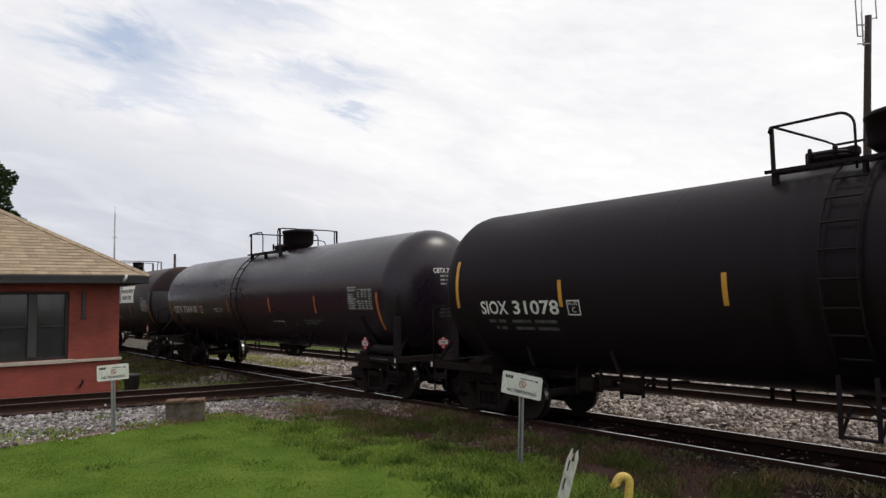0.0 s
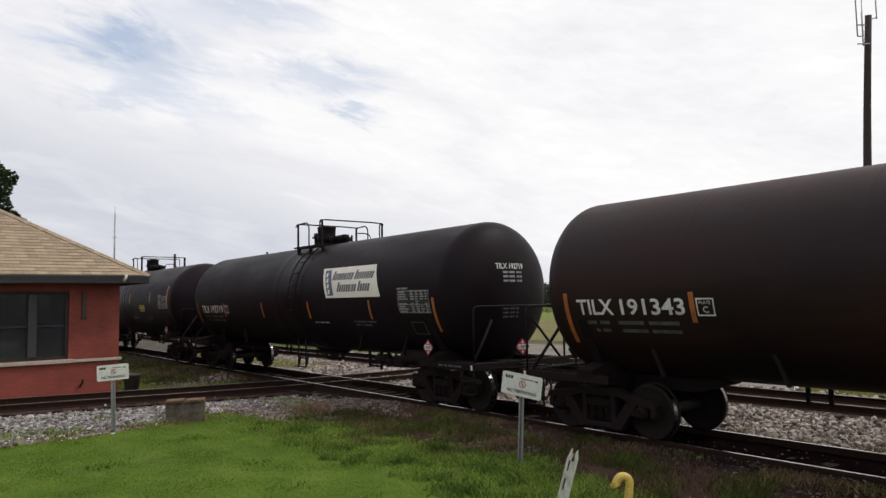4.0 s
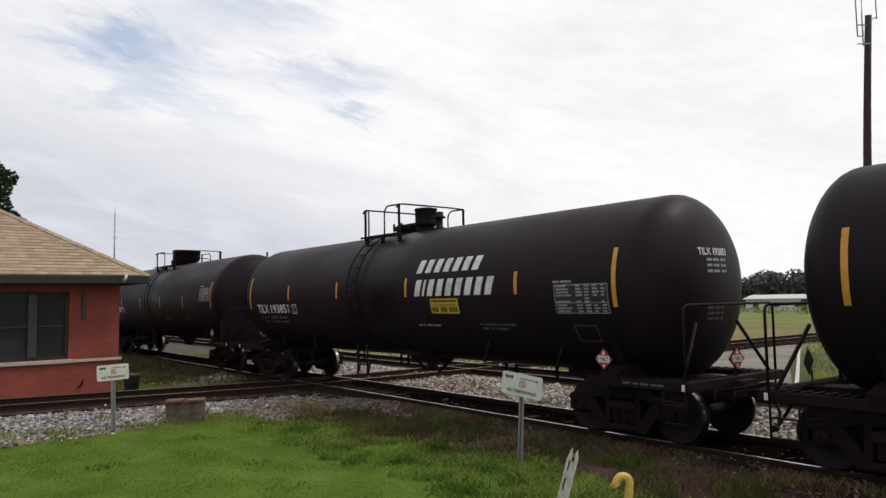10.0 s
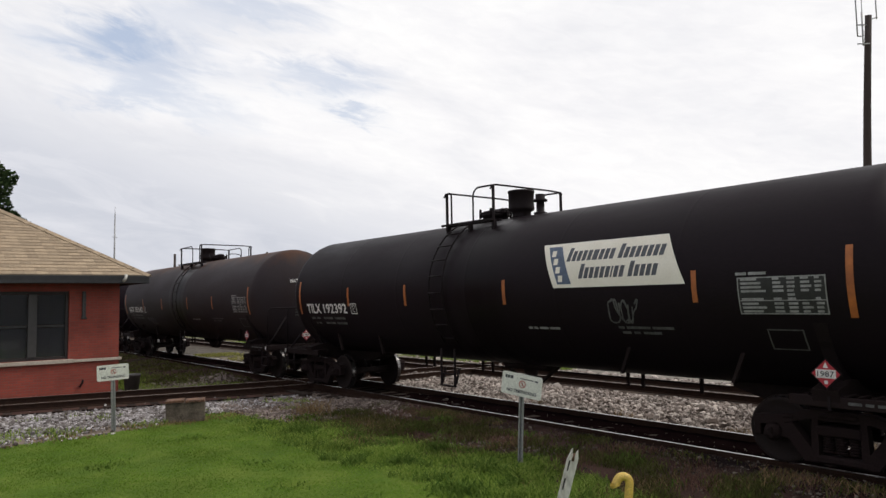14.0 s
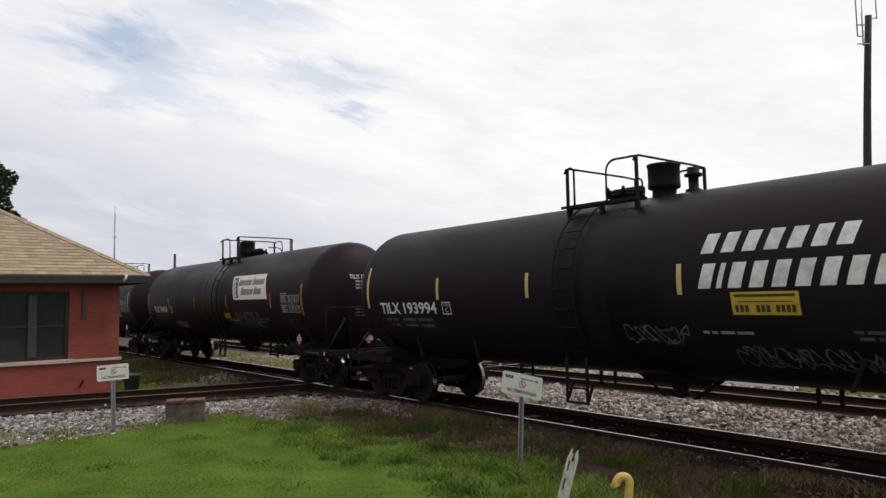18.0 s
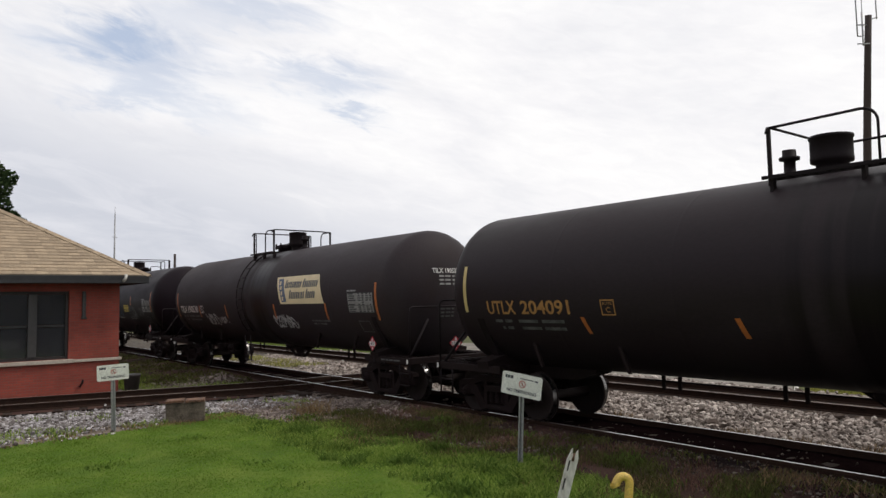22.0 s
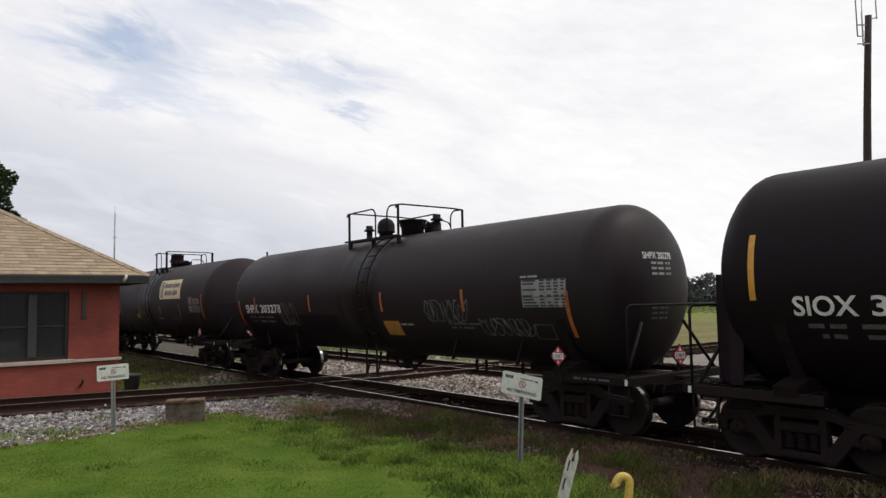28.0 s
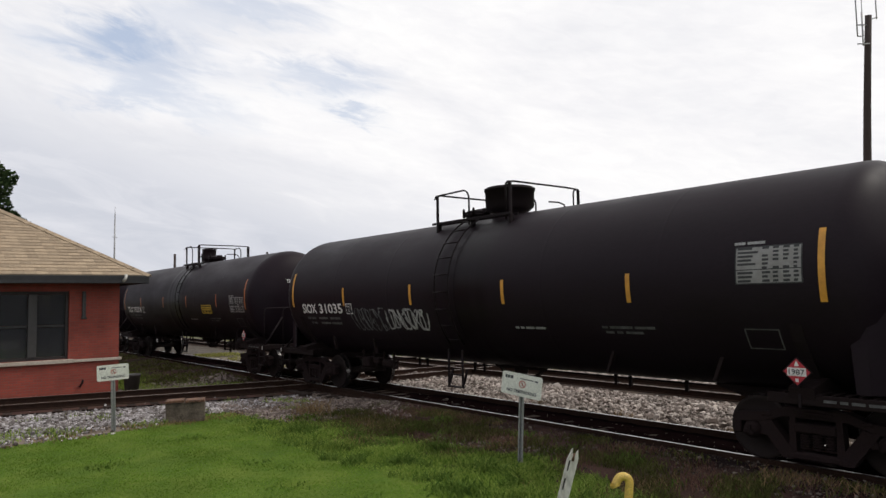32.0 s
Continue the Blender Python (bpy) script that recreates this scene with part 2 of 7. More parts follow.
M["bannerink"] = material("grey_banner_print", (0.09, 0.095, 0.11), 0.6)
M["bannerblue"] = material("slate_blue_banner_print", (0.10, 0.13, 0.20), 0.6)
M["panel"] = material("stencilled_data_panel", (0.022, 0.021, 0.021), 0.6, scale=8, spots=(0.015, 0.015, 0.015), amount=0.8)
M["panelpale"] = material("pale_data_panel", (0.2720, 0.2635, 0.2550), 0.6, scale=6, spots=(0.1870, 0.1785, 0.1700), amount=0.8, grain=0.3)
M["paneldark"] = material("dark_stencil_print", (0.03, 0.03, 0.032), 0.6, scale=6)
M["panelprint"] = material("white_stencil_print", (0.3226, 0.3168, 0.3110), 0.6, scale=6, spots=(0.1843, 0.1843, 0.1786), amount=0.8)
M["headgrey"] = material("grey_primer_paint", (0.055, 0.056, 0.060), 0.45, scale=3, spots=(0.040, 0.041, 0.044), amount=0.6, grain=0.3)
M["patch"] = material("grey_touch_up_paint", (0.026, 0.027, 0.032), 0.5, scale=3, spots=(0.018, 0.018, 0.021), amount=0.6, grain=0.3)
M["red"] = material("red_placard", (0.4290, 0.0218, 0.0390), 0.45, scale=6, spots=(0.3120, 0.0187, 0.0312))
M["placwhite"] = material("white_placard_print", (0.75, 0.72, 0.70), 0.5)
M["graffiti"] = material("grey_spray_paint", (0.1300, 0.1300, 0.1325), 0.7, scale=4, spots=(0.0350, 0.0350, 0.0360), amount=0.9, fine=20)
M["chalk"] = material("white_chalky_spray_paint", (0.42, 0.41, 0.40), 0.7, scale=4, spots=(0.20, 0.195, 0.19), amount=0.9, fine=20)
M["graffitiblue"] = material("blue_spray_paint", (0.035, 0.055, 0.10), 0.7, scale=4, spots=(0.02, 0.025, 0.04), amount=0.9, fine=20)
M["stripe_org"] = material("orange_warning_board", (0.42, 0.19, 0.03), 0.6, scale=5, spots=(0.3, 0.13, 0.03))
M["redcap"] = material("red_dome_band", (0.28, 0.03, 0.03), 0.5, scale=6)
# place
M["ground"] = material("rough_ground", (0.0638, 0.0713, 0.0263), 0.95, spots=(0.14, 0.125, 0.06), scale=0.16, amount=0.9, fine=3.0, bump=0.5, bump_scale=6,
                       grime=(0.0450, 0.0638, 0.0165), spec=0.1)
M["soil"] = material("trackside_soil", (0.0565, 0.0301, 0.0258), 0.95, spots=(0.0857, 0.0515, 0.0412), scale=1.6, amount=0.9, fine=22, bump=0.7, bump_scale=18,
                     grime=(0.0520, 0.0382, 0.0235), spec=0.05)
# shade under the train is put into this near-black colour, along with oil
M["oily"] = material("oily_soil_shaded_black", (0.0062, 0.0035, 0.0039), 0.95, spots=(0.0103, 0.0059, 0.0062), scale=2.0, amount=0.8, fine=20, bump=0.7, bump_scale=18, spec=0.0)
M["trackbed"] = material("brown_track_dirt", (0.050, 0.035, 0.029), 0.95, spots=(0.085, 0.065, 0.050), scale=1.8, amount=0.9, fine=26, bump=0.9, bump_scale=24, spec=0.05)
M["bed"] = material("grey_ballast_bed", (0.1236, 0.1068, 0.0902), 0.95, spots=(0.0618, 0.0510, 0.0407), scale=2.2, amount=0.9, fine=30, bump=0.9, bump_scale=24, spec=0.1)
M["lawn"] = material("mown_lawn", (0.078, 0.137, 0.0165), 0.95, spots=(0.128, 0.176, 0.029), scale=1.7, amount=1.0, fine=30, bump=0.3, bump_scale=45, spec=0.1,
                     grime=(0.058, 0.104, 0.012), grain=0.45)
M["gravelbed"] = material("brown_gravel_bed", (0.225, 0.185, 0.150), 0.95, spots=(0.115, 0.088, 0.066), scale=1.4, amount=0.9, fine=26, bump=0.9, bump_scale=24, spec=0.1)
M["asphalt"] = material("worn_asphalt", (0.25, 0.225, 0.195), 0.9, spots=(0.16, 0.145, 0.125), scale=0.5, amount=0.9, fine=20, bump=0.3, spec=0.1)
M["drygrass"] = material("dry_meadow", (0.20, 0.165, 0.075), 0.95, spots=(0.13, 0.135, 0.045), scale=0.2, amount=0.9, fine=4, bump=0.5, bump_scale=5, spec=0.1)
M["greenfield"] = material("green_meadow", (0.13, 0.165, 0.042), 0.95, spots=(0.23, 0.215, 0.075), scale=0.25, amount=0.9, fine=3, bump=0.5, bump_scale=4, spec=0.1, grime=(0.10, 0.15, 0.035))
M["stone"] = island_material("grey_ballast_stone", (0.0974, 0.0740, 0.0613), (0.5846, 0.5160, 0.4598), spread=(0.3277, 0.2752, 0.2426))
M["blade"] = island_material("grass_blade", (0.119, 0.2124, 0.0245), (0.196, 0.2901, 0.0500), spread=(0.151, 0.2487, 0.0335), thin=0.5)
M["weed"] = island_material("weed_blade", (0.100, 0.176, 0.027), (0.365, 0.447, 0.113), spread=(0.212, 0.310, 0.054), thin=0.5)
M["darkweed"] = island_material("dark_weed_blade", (0.0575, 0.1092, 0.0196), (0.1898, 0.2645, 0.0552), spread=(0.1092, 0.1782, 0.0322), thin=0.45)
M["olive"] = island_material("olive_weed_blade", (0.0563, 0.0563, 0.0208), (0.1559, 0.1663, 0.0505), spread=(0.0950, 0.1040, 0.0297), thin=0.42)
M["drywed"] = island_material("dry_weed_blade", (0.1240, 0.0813, 0.0438), (0.3355, 0.2333, 0.1170), spread=(0.2043, 0.1387, 0.0702))
M["redweed"] = island_material("dead_reddish_growth", (0.0844, 0.0413, 0.0319), (0.2344, 0.1406, 0.1031), spread=(0.1406, 0.0750, 0.0562))
M["verge"] = island_material("yellowish_verge_blade", (0.16, 0.17, 0.040), (0.44, 0.42, 0.13), spread=(0.29, 0.29, 0.075), thin=0.5)
M["leaf"] = island_material("leaf", (0.016, 0.032, 0.012), (0.060, 0.088, 0.032), spread=(0.032, 0.052, 0.019), thin=0.42)
M["bark"] = material("bark", (0.07, 0.055, 0.045), 0.95, bump=0.7, scale=6)
M["brickwall"] = None
M["sill"] = material("limestone_sill", (0.50, 0.43, 0.36), 0.85, spots=(0.38, 0.31, 0.25), scale=4, fine=40, bump=0.2)
M["window_frame"] = material("dark_window_frame", (0.028, 0.022, 0.021), 0.6, scale=6)
M["mullion"] = material("grey_mullion_paint", (0.055, 0.052, 0.05), 0.6, scale=6)
M["shingle"] = material("tan_shingle", (0.345, 0.262, 0.175), 0.9, spots=(0.255, 0.190, 0.125), scale=9, fine=120, bump=0.4, bump_scale=90, vary=0.2)
M["fascia"] = material("dark_gutter_metal", (0.055, 0.056, 0.060), 0.55, scale=5)
M["soffit"] = material("dark_soffit_board", (0.05, 0.035, 0.03), 0.8, scale=5)
M["galv"] = material("galvanised_steel", (0.33, 0.33, 0.33), 0.45, metal=0.6, scale=12, spots=(0.22, 0.22, 0.22))
M["signface"] = material("white_sign_face", (0.72, 0.72, 0.66), 0.45, scale=5, spots=(0.60, 0.60, 0.53), amount=0.6)
M["signink"] = material("black_sign_print", (0.05, 0.05, 0.06), 0.6)
M["signred"] = material("red_sign_print", (0.42, 0.08, 0.06), 0.6)
M["concrete"] = material("weathered_concrete", (0.150, 0.118, 0.088), 0.9, spots=(0.045, 0.034, 0.026), amount=1.0, scale=4, fine=40, bump=0.6, bump_scale=25, grime=(0.09, 0.07, 0.05))
M["rustlid"] = material("rusted_lid", (0.20, 0.10, 0.055), 0.85, spots=(0.05, 0.032, 0.025), amount=1.0, scale=9, bump=0.3)
M["oldwhite"] = material("weathered_white_paint", (0.62, 0.60, 0.55), 0.7, spots=(0.30, 0.27, 0.22), scale=7, amount=0.8, fine=30, bump=0.2, stretch=(1, 1, 0.3))
M["yellowpipe"] = material("yellow_pipe_paint", (0.66, 0.46, 0.10), 0.45, spots=(0.50, 0.33, 0.07), scale=10, amount=0.7)
M["polewood"] = material("creosoted_pole_wood", (0.050, 0.036, 0.032), 0.9, spots=(0.075, 0.055, 0.048), scale=3, bump=0.5, stretch=(5, 5, 0.4))
M["antenna"] = material("pale_antenna_metal", (0.66, 0.66, 0.68), 0.4, scale=8)
M["siding"] = material("pale_metal_siding", (0.60, 0.61, 0.62), 0.6, scale=2, spots=(0.50, 0.50, 0.50))
M["roofwhite"] = material("white_metal_roof", (0.56, 0.55, 0.55), 0.5, scale=2, spots=(0.46, 0.45, 0.44))
M["barnred"] = material("brown_red_siding", (0.16, 0.075, 0.06), 0.7, scale=2)
# distance haze is mixed into the leaf colour of the far woods
M["hedge"] = island_material("haze_greyed_foliage", (0.0620, 0.0694, 0.0651), (0.1147, 0.1240, 0.1054), spread=(0.0868, 0.0942, 0.0837))
M["shrub"] = island_material("shrub_leaf", (0.10, 0.16, 0.030), (0.27, 0.34, 0.09), spread=(0.18, 0.25, 0.055), thin=0.42)


def brick_material():
    m = bpy.data.materials.new("red_brickwork")
    m.use_nodes = True
    nt = m.node_tree
    bs = nt.nodes["Principled BSDF"]
    tc = nt.nodes.new("ShaderNodeTexCoord")
    sep = nt.nodes.new("ShaderNodeSeparateXYZ")
    nt.links.new(tc.outputs["Object"], sep.inputs[0])
    com = nt.nodes.new("ShaderNodeCombineXYZ")
    nt.links.new(math_node(nt, "ADD", sep.outputs[0], sep.outputs[1]), com.inputs[0])
    nt.links.new(sep.outputs[2], com.inputs[1])
    br = node(nt, "ShaderNodeTexBrick", Scale=1.0)
    br.inputs["Color1"].default_value = (0.30, 0.056, 0.036, 1)
    br.inputs["Color2"].default_value = (0.235, 0.046, 0.032, 1)
    br.inputs["Mortar"].default_value = (0.20, 0.075, 0.055, 1)
    br.inputs["Mortar Size"].default_value = 0.008
    br.inputs["Brick Width"].default_value = 0.21
    br.inputs["Row Height"].default_value = 0.075
    nt.links.new(com.outputs[0], br.inputs[0])
    a = node(nt, "ShaderNodeTexNoise", Scale=1.3, Detail=5.0)
    nt.links.new(tc.outputs["Object"], a.inputs[0])
    col = mix(nt, 1.0, br.outputs[0], ramp(nt, a.outputs[0], [(0.3, (0.78,) * 3), (0.7, (1.18,) * 3)]), "MULTIPLY")
    nt.links.new(col, bs.inputs["Base Color"])
    bn = node(nt, "ShaderNodeBump", Strength=0.4, Distance=0.01)
    bn.invert = True
    nt.links.new(br.outputs[1], bn.inputs["Height"])
    nt.links.new(bn.outputs[0], bs.inputs["Normal"])
    bs.inputs["Roughness"].default_value = 0.85
    return m


def glass_material():
    m = bpy.data.materials.new("dark_window_glass")
    m.use_nodes = True
    bs = m.node_tree.nodes["Principled BSDF"]
    bs.inputs["Base Color"].default_value = (0.11, 0.113, 0.120, 1)
    bs.inputs["Roughness"].default_value = 0.06
    bs.inputs["Transmission Weight"].default_value = 0.72
    bs.inputs["IOR"].default_value = 1.5
    return m


M["brickwall"] = brick_material()
M["glass"] = glass_material()

# ---------------------------------------------------------------- mesh helpers


def box(bm, c, s, m=None, bevel=0.0):
    """A box of size s round c, turned by the matrix m (about c)."""
    t = Matrix.Translation(c) @ (m.to_4x4() if m else Matrix()) @ Matrix.Diagonal((*s, 1))
    r = bmesh.ops.create_cube(bm, size=1.0, matrix=t)
    if bevel:
        es = {e for v in r["verts"] for e in v.link_edges}
        bmesh.ops.bevel(bm, geom=list(es), offset=bevel, segments=1, affect="EDGES", clamp_overlap=True)


def tube(bm, pts, r, seg=8, r2=None, caps=True):
    """A round bar along points; r2: its radius at the far end."""
    pts = [Vector(p) for p in pts]
    rings, up = [], None
    for i, p in enumerate(pts):
        d = ((pts[min(i + 1, len(pts) - 1)] - p).normalized() + (p - pts[max(i - 1, 0)]).normalized()).normalized()
        if up is None:
            up = d.orthogonal().normalized()
        up = (up - d * up.dot(d)).normalized()
        side = d.cross(up)
        rr = r if r2 is None else r + (r2 - r) * i / (len(pts) - 1)
        rings.append([bm.verts.new(p + (up * math.cos(a) + side * math.sin(a)) * rr)
                      for a in (math.tau * j / seg for j in range(seg))])
    for a, b in zip(rings, rings[1:]):
        for j in range(seg):
            f = bm.faces.new((a[j], b[j], b[(j + 1) % seg], a[(j + 1) % seg]))
            f.smooth = True
    if caps:
        bm.faces.new(rings[0])
        bm.faces.new(rings[-1][::-1])


def lathe(bm, prof, seg=24, m=None, caps=True):
    """Turns a profile of (radius, height) about the z axis; m places it."""
    m = m or Matrix()
    rings = [[bm.verts.new(m @ Vector((r * math.cos(a), r * math.sin(a), h))) for a in (math.tau * j / seg for j in range(seg))]
             for r, h in prof]
    for a, b in zip(rings, rings[1:]):
        for j in range(seg):
            f = bm.faces.new((a[j], a[(j + 1) % seg], b[(j + 1) % seg], b[j]))
            f.smooth = True
    if caps:
        bm.faces.new(rings[0][::-1])
        bm.faces.new(rings[-1])


def prism(bm, outline, lo, hi, axis="y"):
    """A flat outline of (a, b) drawn out from lo to hi along the axis."""
    def at(a, b, h):
        return {"y": (a, h, b), "x": (h, a, b), "z": (a, b, h)}[axis]
    p = [bm.verts.new(at(a, b, lo)) for a, b in outline]
    q = [bm.verts.new(at(a, b, hi)) for a, b in outline]
    n = len(p)
    fs = [bm.faces.new(p), bm.faces.new(q[::-1])]
    for i in range(n):
        fs.append(bm.faces.new((p[i], q[i], q[(i + 1) % n], p[(i + 1) % n])))
    bmesh.ops.recalc_face_normals(bm, faces=fs)


def to_mesh(name, bm, mat):
    me = bpy.data.meshes.new(name)
    bm.to_mesh(me)
    bm.free()
    me.materials.append(mat)
    return me


def part(name, bm, mat, parent=None, label=""):
    """Links a bmesh (or a finished mesh) as one mesh object under a thing or a part."""
    me = to_mesh(name, bm, mat) if isinstance(bm, bmesh.types.BMesh) else bm
    ob = new(name, me)
    if parent is not None:
        ob.parent = parent
    if label:
        ob["label"] = label
    return ob


def built(fn, *a, **k):
    bm = bmesh.new()
    fn(bm, *a, **k)
    return bm


MESHES = {}
SIZE = [""]


def shared(key, mat, fn, *a, **k):
    """One mesh for alike pieces of one size of tank."""
    key = key + SIZE[0]
    if key not in MESHES:
        MESHES[key] = to_mesh(key.split("|")[0], built(fn, *a, **k), mat)
    return MESHES[key]


def empty(name, m=None):
    ob = new(name)
    ob.empty_display_size = 0.3
    if m:
        ob.matrix_basis = m
    return ob


def from_arrays(name, verts, faces, mat):
    me = bpy.data.meshes.new(name)
    me.from_pydata(verts.tolist() if hasattr(verts, "tolist") else verts, [], faces.tolist() if hasattr(faces, "tolist") else faces)
    me.materials.append(mat)
    return me

# ---------------------------------------------------------------- ground, tracks
MID = 0.7525            # middle of the main track
SOIL = -0.3             # level of the ground
rng = np.random.default_rng(7)


def sheet(name, outline, z, mat, label, category, kind="structure", depth=0.0):
    bm = bmesh.new()
    if depth:
        prism(bm, outline, z - depth, z, "z")
    else:
        f = bm.faces.new([bm.verts.new((x, y, z)) for x, y in outline])
        bm.normal_update()
        if f.normal.z < 0:
            f.normal_flip()
    return tagged(part(name, bm, mat), label, category, kind=kind)


sheet("ground", [(-1900, -1900), (1900, -1900), (1900, 1900), (-1900, 1900)], SOIL - 0.02, M["ground"],
      "rough flat grassy ground reaching to the horizon", "ground")


def ground_z(x, y):
    """Height of the trackside soil: banked up against the rails of the main track, flat beside the crossing."""
    bank = np.interp(y, [-3.6, -2.6, -1.4, -0.3, -0.1, 0.1, 0.3, 1.2, 1.4, 1.6, 2.3],
                     [SOIL + 0.03, SOIL + 0.07, -0.165, -0.085, -0.075, -0.12, -0.168, -0.168, -0.12, -0.10, SOIL + 0.08])
    flat = np.interp(y, [-3.6, -0.8, 0.0, 1.5, 2.3], [SOIL + 0.03, SOIL + 0.045, SOIL + 0.112, SOIL + 0.112, SOIL + 0.08])
    k = np.clip((x + 17.2) / 2.4, 0, 1)
    k = np.where(x < -22.5, np.clip((-22.5 - x) / 3.0, 0, 1), k)
    return flat + (bank - flat) * k


def soil_bank(name, y0, y1, mat, label):
    """A sheet of uneven soil along the main track."""
    xs = np.concatenate([[-190.0, -120.0, -60.0], np.arange(-40.0, 10.0, 0.16), [14.0, 40.0, 120.0, 350.0]])
    ys = np.linspace(y0, y1, int((y1 - y0) / 0.1) + 1)
    X, Y = np.meshgrid(xs, ys, indexing="ij")
    Z = ground_z(X, Y)
    for i in range(X.shape[0]):
        for j in range(X.shape[1]):
            q = Vector((X[i, j] * 2.3, Y[i, j] * 2.3, 4.0))
            Z[i, j] += 0.022 * noise.noise(q) + 0.012 * noise.noise(q * 3.1)
    Z = np.where((np.abs(Y) < 0.16) | (np.abs(Y - 1.505) < 0.16), np.minimum(Z, -0.06), Z)
    n, m = X.shape
    idx = np.arange(n * m).reshape(n, m)
    F = np.stack([idx[:-1, :-1], idx[1:, :-1], idx[1:, 1:], idx[:-1, 1:]], -1).reshape(-1, 4)
    ob = new(name, from_arrays(name, np.stack([X, Y, Z], -1).reshape(-1, 3), F, mat))
    tagged(ob, label, "ground", kind="structure")


def rail_darkened(m):
    """Darkens the soil unevenly along the near rail, more so away from the crossing."""
    nt = m.node_tree
    bs = nt.nodes["Principled BSDF"]
    src = bs.inputs["Base Color"].links[0].from_socket
    tc = nt.nodes.new("ShaderNodeTexCoord")
    sep = nt.nodes.new("ShaderNodeSeparateXYZ")
    nt.links.new(tc.outputs["Object"], sep.inputs[0])
    n = node(nt, "ShaderNodeTexNoise", Scale=1.1, Detail=5.0, Roughness=0.65)
    nt.links.new(tc.outputs["Object"], n.inputs[0])
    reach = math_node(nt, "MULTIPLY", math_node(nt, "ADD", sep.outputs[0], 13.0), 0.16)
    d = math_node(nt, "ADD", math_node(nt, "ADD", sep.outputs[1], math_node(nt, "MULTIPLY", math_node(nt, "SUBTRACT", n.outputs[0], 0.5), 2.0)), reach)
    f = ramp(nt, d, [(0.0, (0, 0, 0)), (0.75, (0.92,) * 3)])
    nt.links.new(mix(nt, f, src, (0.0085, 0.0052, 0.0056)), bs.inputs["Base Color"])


rail_darkened(M["soil"])
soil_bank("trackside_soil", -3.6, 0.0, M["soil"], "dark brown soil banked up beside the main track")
soil_bank("track_soil", 0.0, 2.3, M["oily"], "oily soil, the train's shade in its black colour, between the main track's rails")
sheet("ballast_bed", [(-190, 2.2), (350, 2.2), (350, 9.4), (-190, 9.4)], SOIL + 0.09, M["bed"],
      "pale grey ballast between two parallel tracks", "ballast")
sheet("second_track_bed", [(-190, 5.7), (350, 5.7), (350, 8.05), (-190, 8.05)], SOIL + 0.105, M["trackbed"],
      "brown dirt and fine gravel round the second track's ties", "ballast")
LAWN_EDGE = [(-16.1, -13.4), (-16.0, -8.35), (-16.1, -7.2), (-16.2, -6.3), (-16.4, -5.3), (-17.2, -4.3), (-17.7, -3.6), (-16.2, -3.2),
             (-13.9, -2.75), (-12.1, -2.75), (-10.2, -2.4), (-8.2, -2.1), (-6.4, -2.45), (-4.0, -2.8), (3.0, -3.4), (9.0, -4.0)]
sheet("lawn", [(9.0, -13.5), (-16.1, -13.5)] + LAWN_EDGE, SOIL + 0.055, M["lawn"], "bright green lawn with a ragged edge of taller grass", "lawn")
sheet("gravel_patch", [(-15.0, -14.0), (-15.6, -1.6), (-19.0, -0.9), (-24.6, -2.0), (-24.6, -14.0)], SOIL + 0.047, M["gravelbed"],
      "pale grey gravel beside the crossing track", "gravel")
sheet("far_street", [(-9.6, 9.4), (-13.07, 16.32), (-18.4, 28.1), (-19.0, 28.1), (-19.0, 24.0), (-21.3, 24.0), (-33.0, 20.0), (-46.0, 12.0), (-46.0, 9.4)], SOIL + 0.01, M["asphalt"],
      "worn grey paved yard beyond the tracks", "pavement")
sheet("street_edge_line", [(-9.6, 9.42), (-18.4, 28.2), (-18.27, 28.2), (-9.47, 9.42)], SOIL + 0.03, M["oldwhite"],
      "worn white line along the yard's edge", "road marking")
sheet("dry_meadow", [(-140, 24.02), (60, 24.02), (60, 58), (-140, 58)], SOIL - 0.01, M["drygrass"], "dry yellowish meadow beyond the yard", "meadow")
sheet("green_meadow", [(-260, 58.02), (160, 58.02), (160, 109), (-260, 109)], SOIL + 0.0, M["greenfield"], "green meadow before low buildings", "meadow")


def inside(poly, x, y):
    hit, n = np.zeros(len(x), bool), len(poly)
    for i in range(n):
        (x0, y0), (x1, y1) = poly[i], poly[(i + 1) % n]
        if y0 == y1:
            continue
        c = ((y0 > y) != (y1 > y)) & (x < (x1 - x0) * (y - y0) / (y1 - y0) + x0)
        hit ^= c
    return hit


ICO_V = []
for a in range(5):
    ICO_V.append((math.cos(a * math.tau / 5) * 0.89, math.sin(a * math.tau / 5) * 0.89, 0.45))
for a in range(5):
    ICO_V.append((math.cos((a + 0.5) * math.tau / 5) * 0.89, math.sin((a + 0.5) * math.tau / 5) * 0.89, -0.45))
ICO_V = np.array(ICO_V + [(0, 0, 1), (0, 0, -1)])
ICO_F = []
for a in range(5):
    b = (a + 1) % 5
    ICO_F += [(10, a, b), (a, 5 + a, b), (b, 5 + a, 5 + b), (11, 5 + b, 5 + a)]
ICO_F = np.array(ICO_F)


